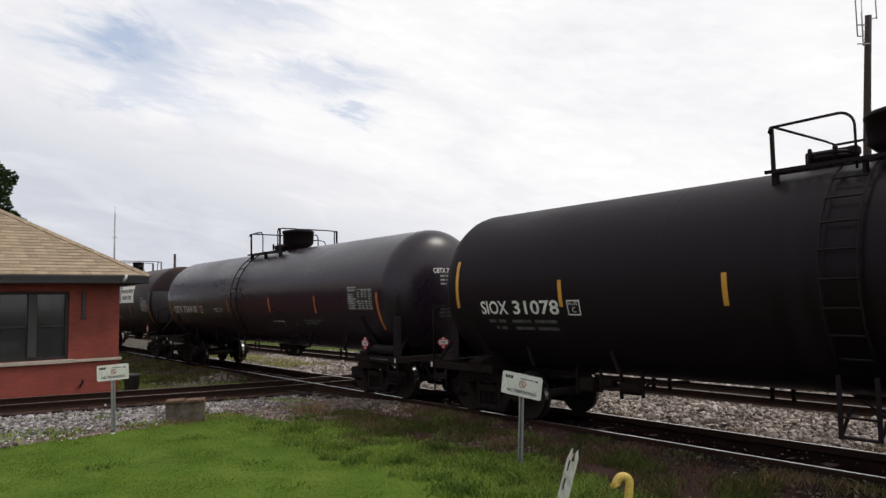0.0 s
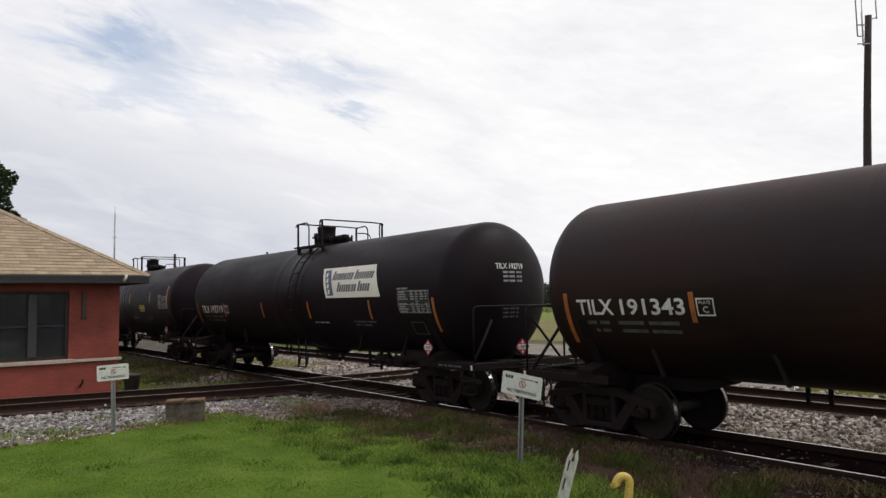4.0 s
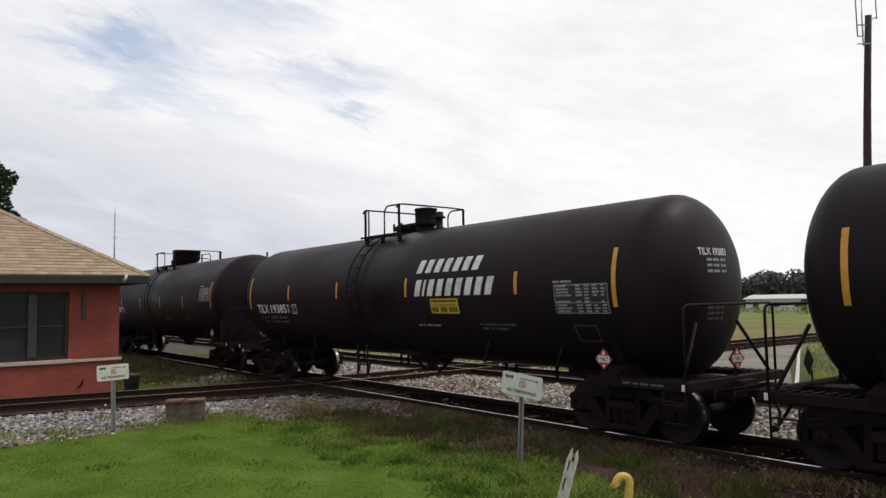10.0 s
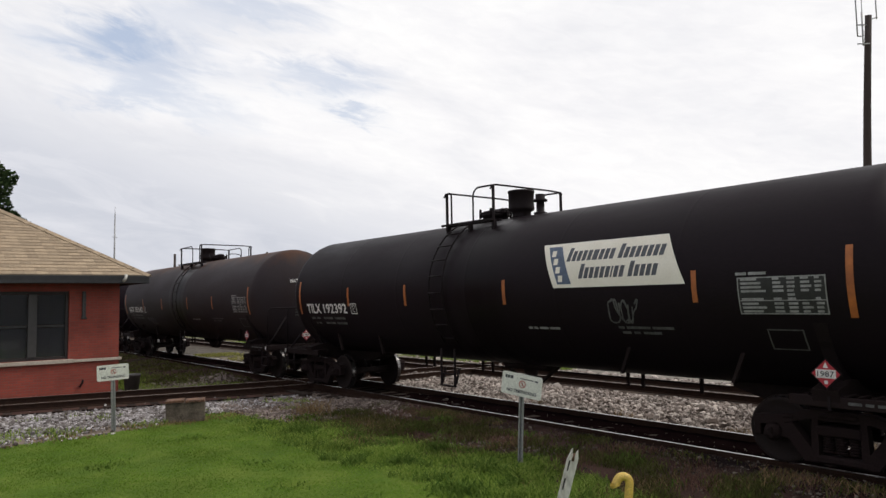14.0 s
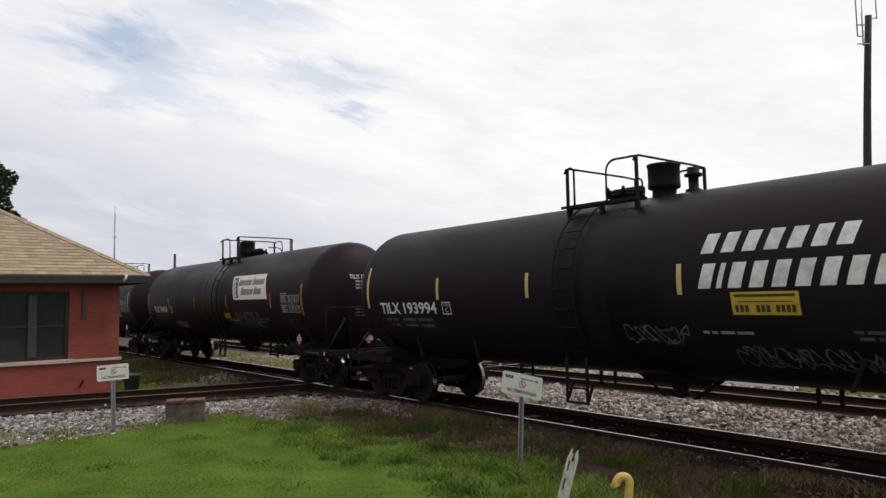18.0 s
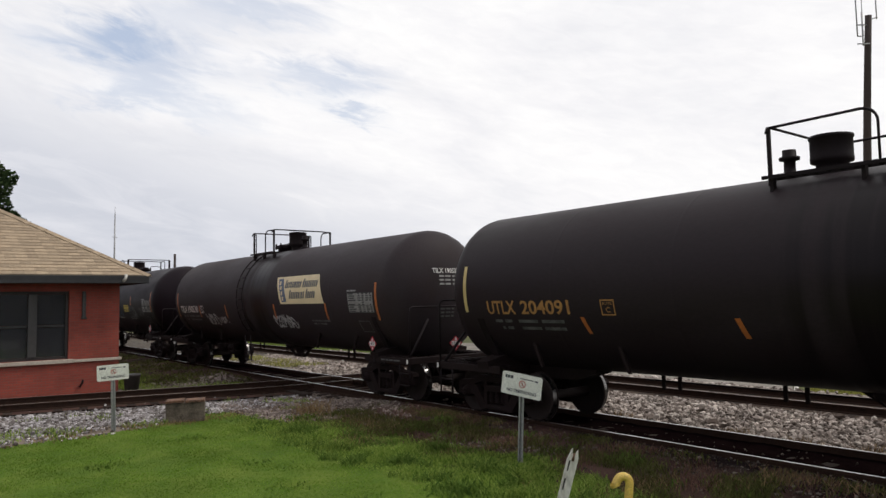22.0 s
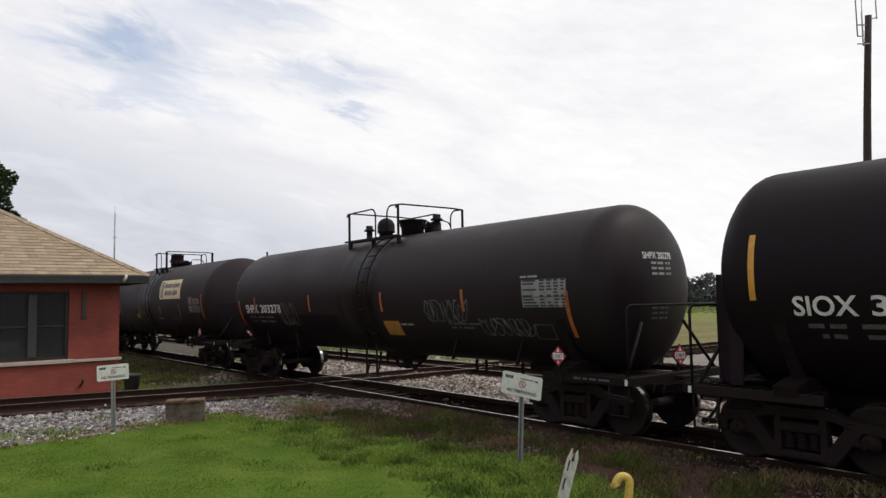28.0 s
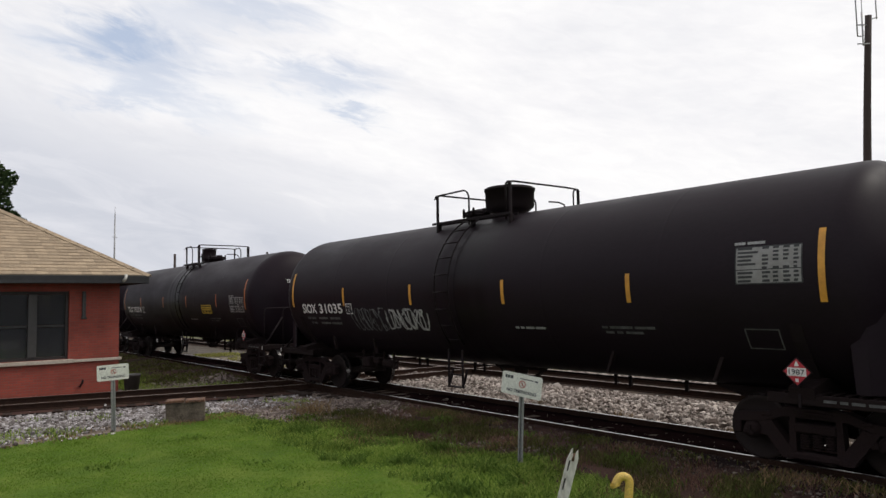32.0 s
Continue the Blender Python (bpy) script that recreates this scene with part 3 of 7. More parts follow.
def stones(name, x, y, z, size, mat, label, category="ballast"):
    """Angular broken stones, tumbled every way."""
    n = len(x)
    jit = 1 + rng.uniform(-0.38, 0.38, (n, 12, 3))
    s = size * np.exp(rng.normal(0.0, 0.36, n))
    v = ICO_V[None] * jit * (s[:, None, None] * np.array([1.05, 0.8, 0.55]))
    for a, b in ((1, 2), (0, 1), (0, 2)):
        ang = rng.uniform(0, math.tau, n) if (a, b) == (0, 1) else rng.normal(0, 0.6, n)
        ca, sa = np.cos(ang)[:, None], np.sin(ang)[:, None]
        va, vb = v[..., a] * ca - v[..., b] * sa, v[..., a] * sa + v[..., b] * ca
        v[..., a], v[..., b] = va, vb
    P = (v + np.stack([x, y, z + rng.uniform(-0.2, 0.6, n) * s * 0.7], -1)[:, None, :]).reshape(-1, 3)
    F = (ICO_F[None] + (np.arange(n) * 12)[:, None, None]).reshape(-1, 3)
    ob = new(name, from_arrays(name, P, F, mat))
    return tagged(ob, label, category, kind="stuff")


def scatter(n, x0, x1, y0, y1, poly=None):
    x, y = rng.uniform(x0, x1, n), rng.uniform(y0, y1, n)
    if poly:
        k = inside(poly, x, y)
        x, y = x[k], y[k]
    return x, y


GRAVEL_POLY = [(-15.7, -10.5), (-15.9, -6.6), (-16.3, -5.4), (-17.2, -4.2), (-17.0, -2.6), (-15.0, -1.9), (-15.8, -0.6), (-19.2, -0.7), (-20.0, -4.5), (-21.0, -10.5)]

x, y = scatter(21000, -34, -2.5, 2.0, 5.7)
stones("ballast_stones", x, y, np.full(len(x), SOIL + 0.10), 0.040, M["stone"], "loose pale grey crushed ballast stones")
x, y = scatter(2600, -34, -2.5, 8.0, 9.3)
stones("ballast_stones", x, y, np.full(len(x), SOIL + 0.10), 0.05, M["stone"], "loose pale grey crushed ballast stones")
x, y = scatter(26000, -21.2, -15.0, -10.5, -0.5, GRAVEL_POLY)
keep = rng.uniform(0, 1, len(x)) < np.clip(0.95 - np.clip(x + 17.5 + 0.12 * (y + 6.0), 0, 3) * 0.75 + 0.5 * np.array([noise.noise(Vector((a * 1.2, b * 1.2, 2.0))) for a, b in zip(x, y)]), 0.12, 1)
stones("gravel_stones", x[keep], y[keep], np.full(keep.sum(), SOIL + 0.055), 0.030,
       island_material("grey_gravel_stone", (0.075, 0.060, 0.052), (0.56, 0.53, 0.53), spread=(0.27, 0.245, 0.235)), "loose pale grey gravel stones beside the lawn", "gravel")
brown = island_material("brown_trackside_stone", (0.040, 0.030, 0.024), (0.19, 0.16, 0.135), spread=(0.070, 0.054, 0.044))
x, y = scatter(5200, -16.5, -2.6, -2.2, 1.4)
keep = rng.uniform(0, 1, len(x)) < np.clip(0.75 - np.abs(y + 0.8) * 0.4, 0.12, 1)
x, y = x[keep], y[keep]
stones("soil_stones", x, y, ground_z(x, y), 0.019, brown, "scattered small brownish stones in the trackside soil", "gravel")
x, y = rng.normal(-4.6, 1.1, 700), rng.normal(-0.75, 0.34, 700)
stones("soil_stones", x, y, ground_z(x, y) - 0.006, 0.020, brown, "patch of greyish stones beside the near rail", "gravel")


def blades(name, x, y, z, h, w, mat, label, category, lean=0.35):
    n = len(x)
    a = rng.uniform(0, math.tau, n)
    b = rng.uniform(0, math.tau, n)
    dx, dy = np.cos(a) * w / 2, np.sin(a) * w / 2
    lx, ly = np.cos(b) * h * lean * rng.uniform(0, 1.4, n), np.sin(b) * h * lean * rng.uniform(0, 1.4, n)
    P = np.empty((n, 5, 3))
    P[:, 0] = np.stack([x - dx, y - dy, z], -1)
    P[:, 1] = np.stack([x + dx, y + dy, z], -1)
    P[:, 2] = np.stack([x - dx * 0.8 + lx * 0.35, y - dy * 0.8 + ly * 0.35, z + h * 0.6], -1)
    P[:, 3] = np.stack([x + dx * 0.8 + lx * 0.35, y + dy * 0.8 + ly * 0.35, z + h * 0.6], -1)
    P[:, 4] = np.stack([x + lx, y + ly, z + h], -1)
    base = (np.arange(n) * 5)[:, None]
    T = np.concatenate([base + np.array([[0, 1, 3]]), base + np.array([[0, 3, 2]]), base + np.array([[2, 3, 4]])])
    ob = new(name, from_arrays(name, P.reshape(-1, 3), T, mat))
    return tagged(ob, label, category, kind="stuff")


CROSS = [(-22.9, -16.0), (-22.3, -12.0), (-21.6, -8.0), (-20.97, -5.0), (-20.52, -3.0), (-20.22, -1.5), (-20.07, 0.0), (-20.05, 2.0), (-20.07, 5.0), (-20.07, 70.0)]


def along(path, y):
    for (x0, y0), (x1, y1) in zip(path, path[1:]):
        if y0 <= y <= y1:
            return x0 + (x1 - x0) * (y - y0) / (y1 - y0), math.degrees(math.atan2(y1 - y0, x1 - x0))
    return path[-1][0], 90.0


def patchy(x, y, s, seed=0.0):
    return np.array([noise.noise(Vector((a * s + seed, b * s, seed))) for a, b in zip(x, y)])


LAWN_POLY = [(9.0, -40.0), (-16.1, -40.0)] + LAWN_EDGE
# where the mown lawn ends, where the green growth ends
MOWN = ([-18.1, -16.0, -14.0, -12.4, -9.9, -8.5, -7.4, -6.0, -3.0], [-3.4, -4.0, -4.4, -4.35, -4.3, -4.15, -4.0, -3.95, -4.0])
GREEN = ([-17.5, -16.6, -15.4, -14.5, -13.7, -12.1, -11.2, -10.2, -9.4, -8.8, -8.1, -7.1, -6.4, -5.8, -4.8, -3.0],
         [-3.7, -3.4, -3.2, -3.0, -2.8, -2.75, -2.4, -2.35, -2.2, -1.95, -1.85, -2.1, -2.35, -2.45, -2.6, -2.9])


def pick(n, x0, x1, y0, y1, chance):
    """Scattered places, each kept with the chance that the function gives it."""
    x, y = scatter(n, x0, x1, y0, y1)
    k = rng.uniform(0, 1, n) < chance(x, y)
    return x[k], y[k]


def level(x, y):
    return np.maximum(ground_z(x, y), np.where(y < np.interp(x, [a for a, b in LAWN_EDGE[4:]], [b for a, b in LAWN_EDGE[4:]]), SOIL + 0.05, -9.0)) - 0.005


# short mown grass
x, y = scatter(190000, -17.6, -3.0, -9.6, -3.2, LAWN_POLY)
k = y < np.interp(x, *MOWN) + 0.25 * patchy(x, y, 0.9, 6.0) + 0.12
x, y = x[k], y[k]
p = patchy(x, y, 1.3)
blades("grass", x, y, np.full(len(x), SOIL + 0.05), (0.011 + 0.010 * np.clip(p + 0.4, 0, 1)) * rng.uniform(0.6, 1.4, len(x)), 0.011 + 0.006 * rng.uniform(0, 1, len(x)), M["blade"],
       "short mown yellowish green grass", "grass", 1.2)
x, y = pick(1500, -15.5, -5.0, -9.0, -4.2, lambda x, y: np.clip(patchy(x, y, 0.9, 21.0) * 4.0 - 1.1 + 2.0 * np.exp(-((x + 12.8) / 0.25) ** 2 - ((y + 7.3) / 0.45) ** 2), 0, 1) * (y < np.interp(x, *MOWN)))
blades("lawn_weeds", x, y, np.full(len(x), SOIL + 0.05), 0.02 + 0.03 * rng.uniform(0, 1, len(x)), 0.014 + 0.008 * rng.uniform(0, 1, len(x)), M["darkweed"],
       "darker tufts in the mown lawn", "weeds", 0.9)
for cx, cy, n in ((-12.83, -7.3, 90), (-9.6, -5.6, 60), (-14.3, -5.3, 60), (-11.4, -5.2, 50), (-8.3, -5.2, 60)):
    x, y = rng.normal(cx, 0.16, n), rng.normal(cy, 0.20, n)
    blades("lawn_weeds", x, y, np.full(n, SOIL + 0.05), 0.025 + 0.04 * rng.uniform(0, 1, n), 0.018 + 0.012 * rng.uniform(0, 1, n), M["darkweed"], "small dark broad-leaved clump in the mown lawn", "weeds", 1.2)


# tall mottled grass between lawn and track: green, dark and dry growth side by side
def band(x, y, soft=0.3):
    lo, hi = np.interp(x, *MOWN), np.interp(x, *GREEN)
    w = 0.3 * patchy(x, y, 0.9, 6.0)
    return np.clip((y - lo - w) / soft, 0, 1) * np.clip((hi - y - w) / soft + 0.6, 0, 1)


def dry_spot(x, y):
    """Where the growth has dried: a broad patch near the crossing, and smaller ones."""
    return np.exp(-((x + 13.0) / 0.9) ** 2 - ((y + 2.2) / 0.45) ** 2) + 0.7 * np.exp(-((x + 11.6) / 0.7) ** 2 - ((y + 3.1) / 0.3) ** 2) + np.clip(patchy(x, y, 0.9, 31.0) * 2.2 - 0.6, 0, 1)


x, y = pick(120000, -18.1, -3.0, -4.8, -1.2, lambda x, y: band(x, y) * np.clip(1.0 - dry_spot(x, y), 0.34, 1) * np.clip(1.0 - 1.6 * np.clip(patchy(x, y, 2.2, 17.0), 0, 1), 0.2, 1))
p = patchy(x, y, 1.6, 3.0)
# low where the mown lawn begins, higher towards the track
rise = np.clip((y - np.interp(x, *MOWN)) / 0.7 + 0.25, 0.2, 1.0)
blades("tall_grass", x, y, level(x, y), (0.05 + 0.13 * np.clip(p + 0.25, 0, 1)) * rng.uniform(0.4, 1.25, len(x)) * rise, 0.011 + 0.011 * rng.uniform(0, 1, len(x)), M["weed"],
       "taller green grass between lawn and track", "grass", 1.1)
x, y = pick(90000, -18.0, -3.0, -4.7, -1.3, lambda x, y: band(x, y, 0.3) * np.clip(patchy(x, y, 2.2, 17.0) * 2.6 - 0.35 + 0.8 * np.exp(-((y - np.interp(x, *MOWN) - 0.12) / 0.13) ** 2) * np.clip((x + 14.0) / 1.5, 0, 1), 0, 1) * np.clip((x + 15.6) / 2.2, 0.12, 1))
blades("dark_weeds", x, y, level(x, y), 0.04 + 0.11 * rng.uniform(0, 1, len(x)), 0.016 + 0.016 * rng.uniform(0, 1, len(x)), M["darkweed"],
       "dark green weed clumps in the taller grass", "weeds", 1.2)
# one low leafy clump and a few smaller ones standing out of the grass
for cx, cy, n in ((-8.45, -2.85, 450), (-13.5, -3.35, 240), (-7.75, -3.9, 260), (-14.7, -2.7, 120), (-10.9, -3.3, 180)):
    x, y = rng.normal(cx, 0.22, n), rng.normal(cy, 0.18, n)
    blades("leafy_weeds", x, y, level(x, y), 0.05 + 0.12 * rng.uniform(0, 1, n), 0.022 + 0.016 * rng.uniform(0, 1, n), M["darkweed"], "clump of dark leafy weeds in the grass", "weeds", 1.0)
x, y = pick(52000, -17.0, -3.0, -4.4, -0.4, lambda x, y: np.clip(dry_spot(x, y), 0, 0.8) * np.clip((y - np.interp(x, *MOWN) - 0.3) / 0.8, 0, 1))
blades("dry_weeds", x, y, level(x, y), 0.05 + 0.10 * rng.uniform(0, 1, len(x)), 0.008 + 0.006 * rng.uniform(0, 1, len(x)), M["drywed"],
       "dry reddish brown weeds near the rail", "weeds", 0.9)


def beyond(x, y):
    """0 within the green growth, 1 past it towards the rail."""
    return np.clip((y - np.interp(x, *GREEN) + 0.35) / 0.6, 0, 1)


x, y = pick(70000, -14.8, -2.4, -3.4, -0.2, lambda x, y: beyond(x, y) * np.clip(0.40 + patchy(x, y, 1.3, 41.0) * 1.3 - 0.55 * np.clip(y + 1.3, 0, 1) + 0.4 * np.exp(-((x + 12.2) / 1.3) ** 2), 0.02, 1))
blades("olive_weeds", x, y, level(x, y), (0.035 + 0.085 * rng.uniform(0, 1, len(x))) * np.clip(1.2 - 0.5 * np.clip(y + 1.2, 0, 2), 0.3, 1.2), 0.009 + 0.008 * rng.uniform(0, 1, len(x)), M["olive"],
       "low olive brown weeds over the trackside soil", "weeds", 1.0)
x, y = pick(42000, -14.0, -2.4, -3.2, -0.3, lambda x, y: beyond(x, y) * np.clip(0.25 + patchy(x, y, 1.1, 44.0) * 1.6 - 0.3 * np.clip(y + 1.2, 0, 1), 0.0, 0.8))
blades("red_weeds", x, y, level(x, y), 0.03 + 0.09 * rng.uniform(0, 1, len(x)), 0.006 + 0.005 * rng.uniform(0, 1, len(x)), M["redweed"],
       "fuzzy reddish brown dead growth over the soil", "weeds", 1.0)
x, y = pick(26000, -13.5, -2.6, -3.4, -0.7, lambda x, y: np.clip(patchy(x, y, 1.3, 51.0) * 2.6 - 0.35 + 0.35 * np.exp(-((x + 12.2) / 1.3) ** 2), 0, 1) * beyond(x, y))
blades("olive_weeds", x, y, level(x, y), 0.04 + 0.09 * rng.uniform(0, 1, len(x)), 0.010 + 0.009 * rng.uniform(0, 1, len(x)), M["darkweed"],
       "dark green weeds scattered over the soil", "weeds", 0.9)
pinkish = island_material("pinkish_pale_stone", (0.10, 0.075, 0.062), (0.36, 0.30, 0.265), spread=(0.19, 0.150, 0.128))
q = rng.uniform(0, 1, 260)
x, y = -10.8 + 2.4 * q + rng.normal(0, 0.3, 260), -2.0 + 0.55 * q + rng.normal(0, 0.16, 260)
stones("soil_stones", x, y, level(x, y) + 0.02, 0.018, pinkish, "loose pale pinkish stones along the edge of the grass", "gravel")
x, y = pick(17000, -19.3, -12.8, -3.4, -0.25, lambda x, y: np.clip(1.05 - 0.21 * np.clip(x + 17.0, 0, 9) + 0.9 * patchy(x, y, 1.2, 33.0), 0.0, 1) * (y > np.interp(x, *GREEN) - 0.1) * (x > along(CROSS, -1.5)[0] + 1.5))
stones("gravel_stones", x, y, np.maximum(ground_z(x, y), SOIL + 0.05) + 0.005, 0.024, pinkish, "pale brown gravelly dirt beside the track crossing", "gravel")
for cx, cy, n in ((-7.25, 2.25, 130), (-6.0, 2.2, 90), (-9.9, 2.4, 70), (-4.9, 2.3, 90), (-12.5, 2.6, 60)):
    x, y = rng.normal(cx, 0.16, n), rng.normal(cy, 0.12, n)
    blades("ballast_weeds", x, y, np.full(n, SOIL + 0.1), 0.05 + 0.13 * rng.uniform(0, 1, n), 0.008 + 0.006 * rng.uniform(0, 1, n), M["drywed"], "small dry tuft of weeds in the ballast", "weeds", 0.9)
# dry growth where the gravel runs out into the lawn
x, y = pick(9000, -17.2, -15.6, -10.0, -2.2, lambda x, y: np.clip(0.35 + 1.3 * patchy(x, y, 1.2, 81.0), 0, 1) * np.exp(-((x + 16.35 + 0.12 * (y + 6)) / 0.4) ** 2))
blades("dry_weeds", x, y, np.full(len(x), SOIL + 0.05), 0.03 + 0.07 * rng.uniform(0, 1, len(x)), 0.010 + 0.006 * rng.uniform(0, 1, len(x)), M["drywed"],
       "dry brown growth along the gravel's edge", "weeds", 0.9)
# weeds in the gravel
x, y = pick(15000, -19.2, -15.4, -10.0, -1.2, lambda x, y: np.clip(patchy(x, y, 0.9, 14.0) * 2.4 - 0.25 + 0.75 * np.exp(-((x + 16.75) / 0.5) ** 2 - ((y + 5.75) / 0.55) ** 2)
            + 0.5 * np.exp(-((x + 16.5) / 0.35) ** 2), 0, 1) * inside(GRAVEL_POLY, x, y))
blades("gravel_weeds", x, y, np.full(len(x), SOIL + 0.05), 0.04 + 0.10 * rng.uniform(0, 1, len(x)), 0.012 + 0.008 * rng.uniform(0, 1, len(x)), M["weed"],
       "green weeds growing through the gravel", "weeds", 0.8)
x, y = rng.normal(-15.2, 0.32, 420), rng.normal(-2.2, 0.22, 420)
blades("dry_weeds", x, y, level(x, y), 0.12 + 0.30 * rng.uniform(0, 1, len(x)) ** 1.5, 0.007 + 0.005 * rng.uniform(0, 1, len(x)), M["drywed"],
       "clump of tall dry brown weeds by the crossing", "weeds", 0.6)
x, y = pick(16000, -40, -20.9, -4.0, -0.2, lambda x, y: np.clip(0.5 + 1.5 * patchy(x, y, 0.7, 61.0), 0, 1))
blades("olive_weeds", x, y, ground_z(x, y), 0.03 + 0.08 * rng.uniform(0, 1, len(x)), 0.02 + 0.02 * rng.uniform(0, 1, len(x)), M["olive"],
       "low olive weeds between depot and track", "weeds", 0.9)
x, y = pick(2600, -36, -21.2, -3.6, -0.3, lambda x, y: np.clip(0.3 + 1.6 * patchy(x, y, 0.5, 71.0), 0, 1))
stones("gravel_stones", x, y, ground_z(x, y), 0.03, brown, "loose brownish stones between depot and track", "gravel")
x, y = pick(5200, -26.0, -22.0, -4.2, -0.4, lambda x, y: np.clip(0.75 - np.abs(x + 24.0 + 0.25 * (y + 2.2)) * 0.55 + 0.8 * patchy(x, y, 0.8, 77.0), 0, 1))
stones("gravel_stones", x, y, ground_z(x, y) + 0.01, 0.03, pinkish, "pale gravel strewn along the crossing track", "gravel")
x, y = pick(9000, -37.0, -26.5, 2.5, 4.6, lambda x, y: np.clip(0.5 + 1.3 * patchy(x, y, 0.5, 83.0), 0, 1))
blades("verge_grass", x, y, np.full(len(x), SOIL + 0.06), 0.05 + 0.13 * rng.uniform(0, 1, len(x)), np.full(len(x), 0.03), M["verge"],
       "yellowish green grass growing between the two tracks", "grass", 0.6)
# weeds between depot and track, and beyond the second track
x, y = scatter(40000, -40, -21.6, -4.2, -0.7)
p = patchy(x, y, 0.6, 5.0)
k = rng.uniform(0, 1, len(x)) < np.clip(0.75 + 1.2 * p - 0.3 * np.clip(y + 1.6, 0, 2), 0, 1) * np.clip((-21.6 - x) / 0.8, 0, 1)
x, y, p = x[k], y[k], p[k]
blades("verge_grass", x, y, np.full(len(x), SOIL), 0.05 + 0.12 * rng.uniform(0, 1, len(x)), np.full(len(x), 0.02), M["weed"],
       "rough green grass between depot and track", "grass", 0.6)
x, y = scatter(60000, -11.5, 6, 9.0, 13.5, [(-9.0, 8.8), (-11.0, 13.5), (8.0, 13.5), (8.0, 8.8)])
p = patchy(x, y, 0.5, 91.0)
blades("verge_grass", x, y, np.full(len(x), SOIL), 0.05 + 0.30 * np.clip(p + 0.25, 0, 1) * rng.uniform(0.3, 1, len(x)), np.full(len(x), 0.03), M["verge"],
       "rough yellowish grass beyond the second track", "grass", 0.6)
x, y = scatter(6000, -48, -18, 8.9, 10.2)
blades("verge_grass", x, y, np.full(len(x), SOIL), 0.08 + 0.15 * rng.uniform(0, 1, len(x)), np.full(len(x), 0.04), M["shrub"],
       "rough yellowish grass along the far track", "grass", 0.6)
x, y = scatter(7000, -22, 4, 13.5, 34, [(-11.2, 13.5), (-21.3, 35.0), (8.0, 35.0), (8.0, 13.5)])
blades("verge_grass", x, y, np.full(len(x), SOIL), 0.05 + 0.12 * rng.uniform(0, 1, len(x)), np.full(len(x), 0.06), M["shrub"],
       "rough yellowish grass beside the paved yard", "grass", 0.6)

RAIL_SIDE = [(-0.07, -0.172), (0.07, -0.172), (0.07, -0.16), (0.014, -0.14), (0.012, -0.05), (0.035, -0.04), (0.036, -0.006),
             (0.03, -0.003), (-0.03, -0.003), (-0.036, -0.006), (-0.035, -0.04), (-0.012, -0.05), (-0.014, -0.14), (-0.07, -0.16)]


def sweep(bm, path, outline):
    """Draws an outline of (across, up) along a level path."""
    path = [Vector((*p, 0)) for p in path]
    rings = []
    for i, p in enumerate(path):
        d = (path[min(i + 1, len(path) - 1)] - path[max(i - 1, 0)]).normalized()
        s = Vector((-d.y, d.x, 0))
        rings.append([bm.verts.new(p + s * a + Vector((0, 0, b))) for a, b in outline])
    fs, n = [], len(outline)
    for a, b in zip(rings, rings[1:]):
        for j in range(n):
            fs.append(bm.faces.new((a[j], b[j], b[(j + 1) % n], a[(j + 1) % n])))
    fs += [bm.faces.new(rings[0]), bm.faces.new(rings[-1])]
    bmesh.ops.recalc_face_normals(bm, faces=fs)


HEAD = [(-0.026, -0.0025), (0.026, -0.0025), (0.022, 0.0), (-0.022, 0.0)]


def tie_mesh(bm, length=2.6):
    box(bm, (0, 0, -0.25), (0.22, length, 0.16), bevel=0.012)


def plate_mesh(bm):
    box(bm, (0, 0, -0.168), (0.19, 0.34, 0.018), bevel=0.004)
    for sx in (-0.06, 0.06):
        for sy in (-0.1, 0.1):
            box(bm, (sx, sy, -0.148), (0.024, 0.024, 0.03))


def track(name, label, path, ties, head_mat, drop=0.0):
    """A track: two rails with worn heads, and timber ties with plates. path: the middle line."""
    top = empty(name, pose(0, 0, -drop))
    tagged(top, label, "track", kind="structure")
    for side in (-0.7525, 0.7525):
        line = []
        for i, p in enumerate(path):
            a, b = Vector(path[max(i - 1, 0)]), Vector(path[min(i + 1, len(path) - 1)])
            d = (b - a).normalized()
            line.append((p[0] - d.y * side, p[1] + d.x * side))
        rail = part("rail", built(sweep, line, RAIL_SIDE), M["rail"], top)
        part("rail_head", built(sweep, line, HEAD), head_mat, rail, "worn running surface")
    tm = shared("tie", M["tie"], tie_mesh)
    pm = shared("tie_plate", M["rail"], plate_mesh)
    for i, (tx, ty, ang) in enumerate(ties):
        t = part("tie", tm, None, top)
        t.matrix_basis = pose(tx, ty, random.uniform(-0.012, 0.004), 0, 0, ang + random.uniform(-1.5, 1.5))
        if -30 < tx < 2 and ty < 3:
            for side in (-0.7525, 0.7525):
                q = part("tie_plate", pm, None, t)
                q.matrix_basis = pose(0, side, 0)
    return top


track("main_track", "main railway track with polished rail heads on old timber ties", [(-190, MID), (-20, MID), (350, MID)],
      [(-44 + 0.52 * i + random.uniform(-0.03, 0.03), MID, 0) for i in range(92)], M["railtop"])
track("second_track", "parallel railway track with dull rails on grey ballast", [(-190, 6.95), (-20, 6.95), (350, 6.95)],
      [(-40 + 0.52 * i + random.uniform(-0.03, 0.03), 6.95, 0) for i in range(84)], M["railtop_dull"], drop=0.02)
cross_ties = []
for i in range(120):
    ty = -13.0 + 0.55 * i
    if -1.0 < ty < 2.4 or 5.3 < ty < 8.6:
        continue
    tx, ang = along(CROSS, ty)
    cross_ties.append((tx, ty, ang))
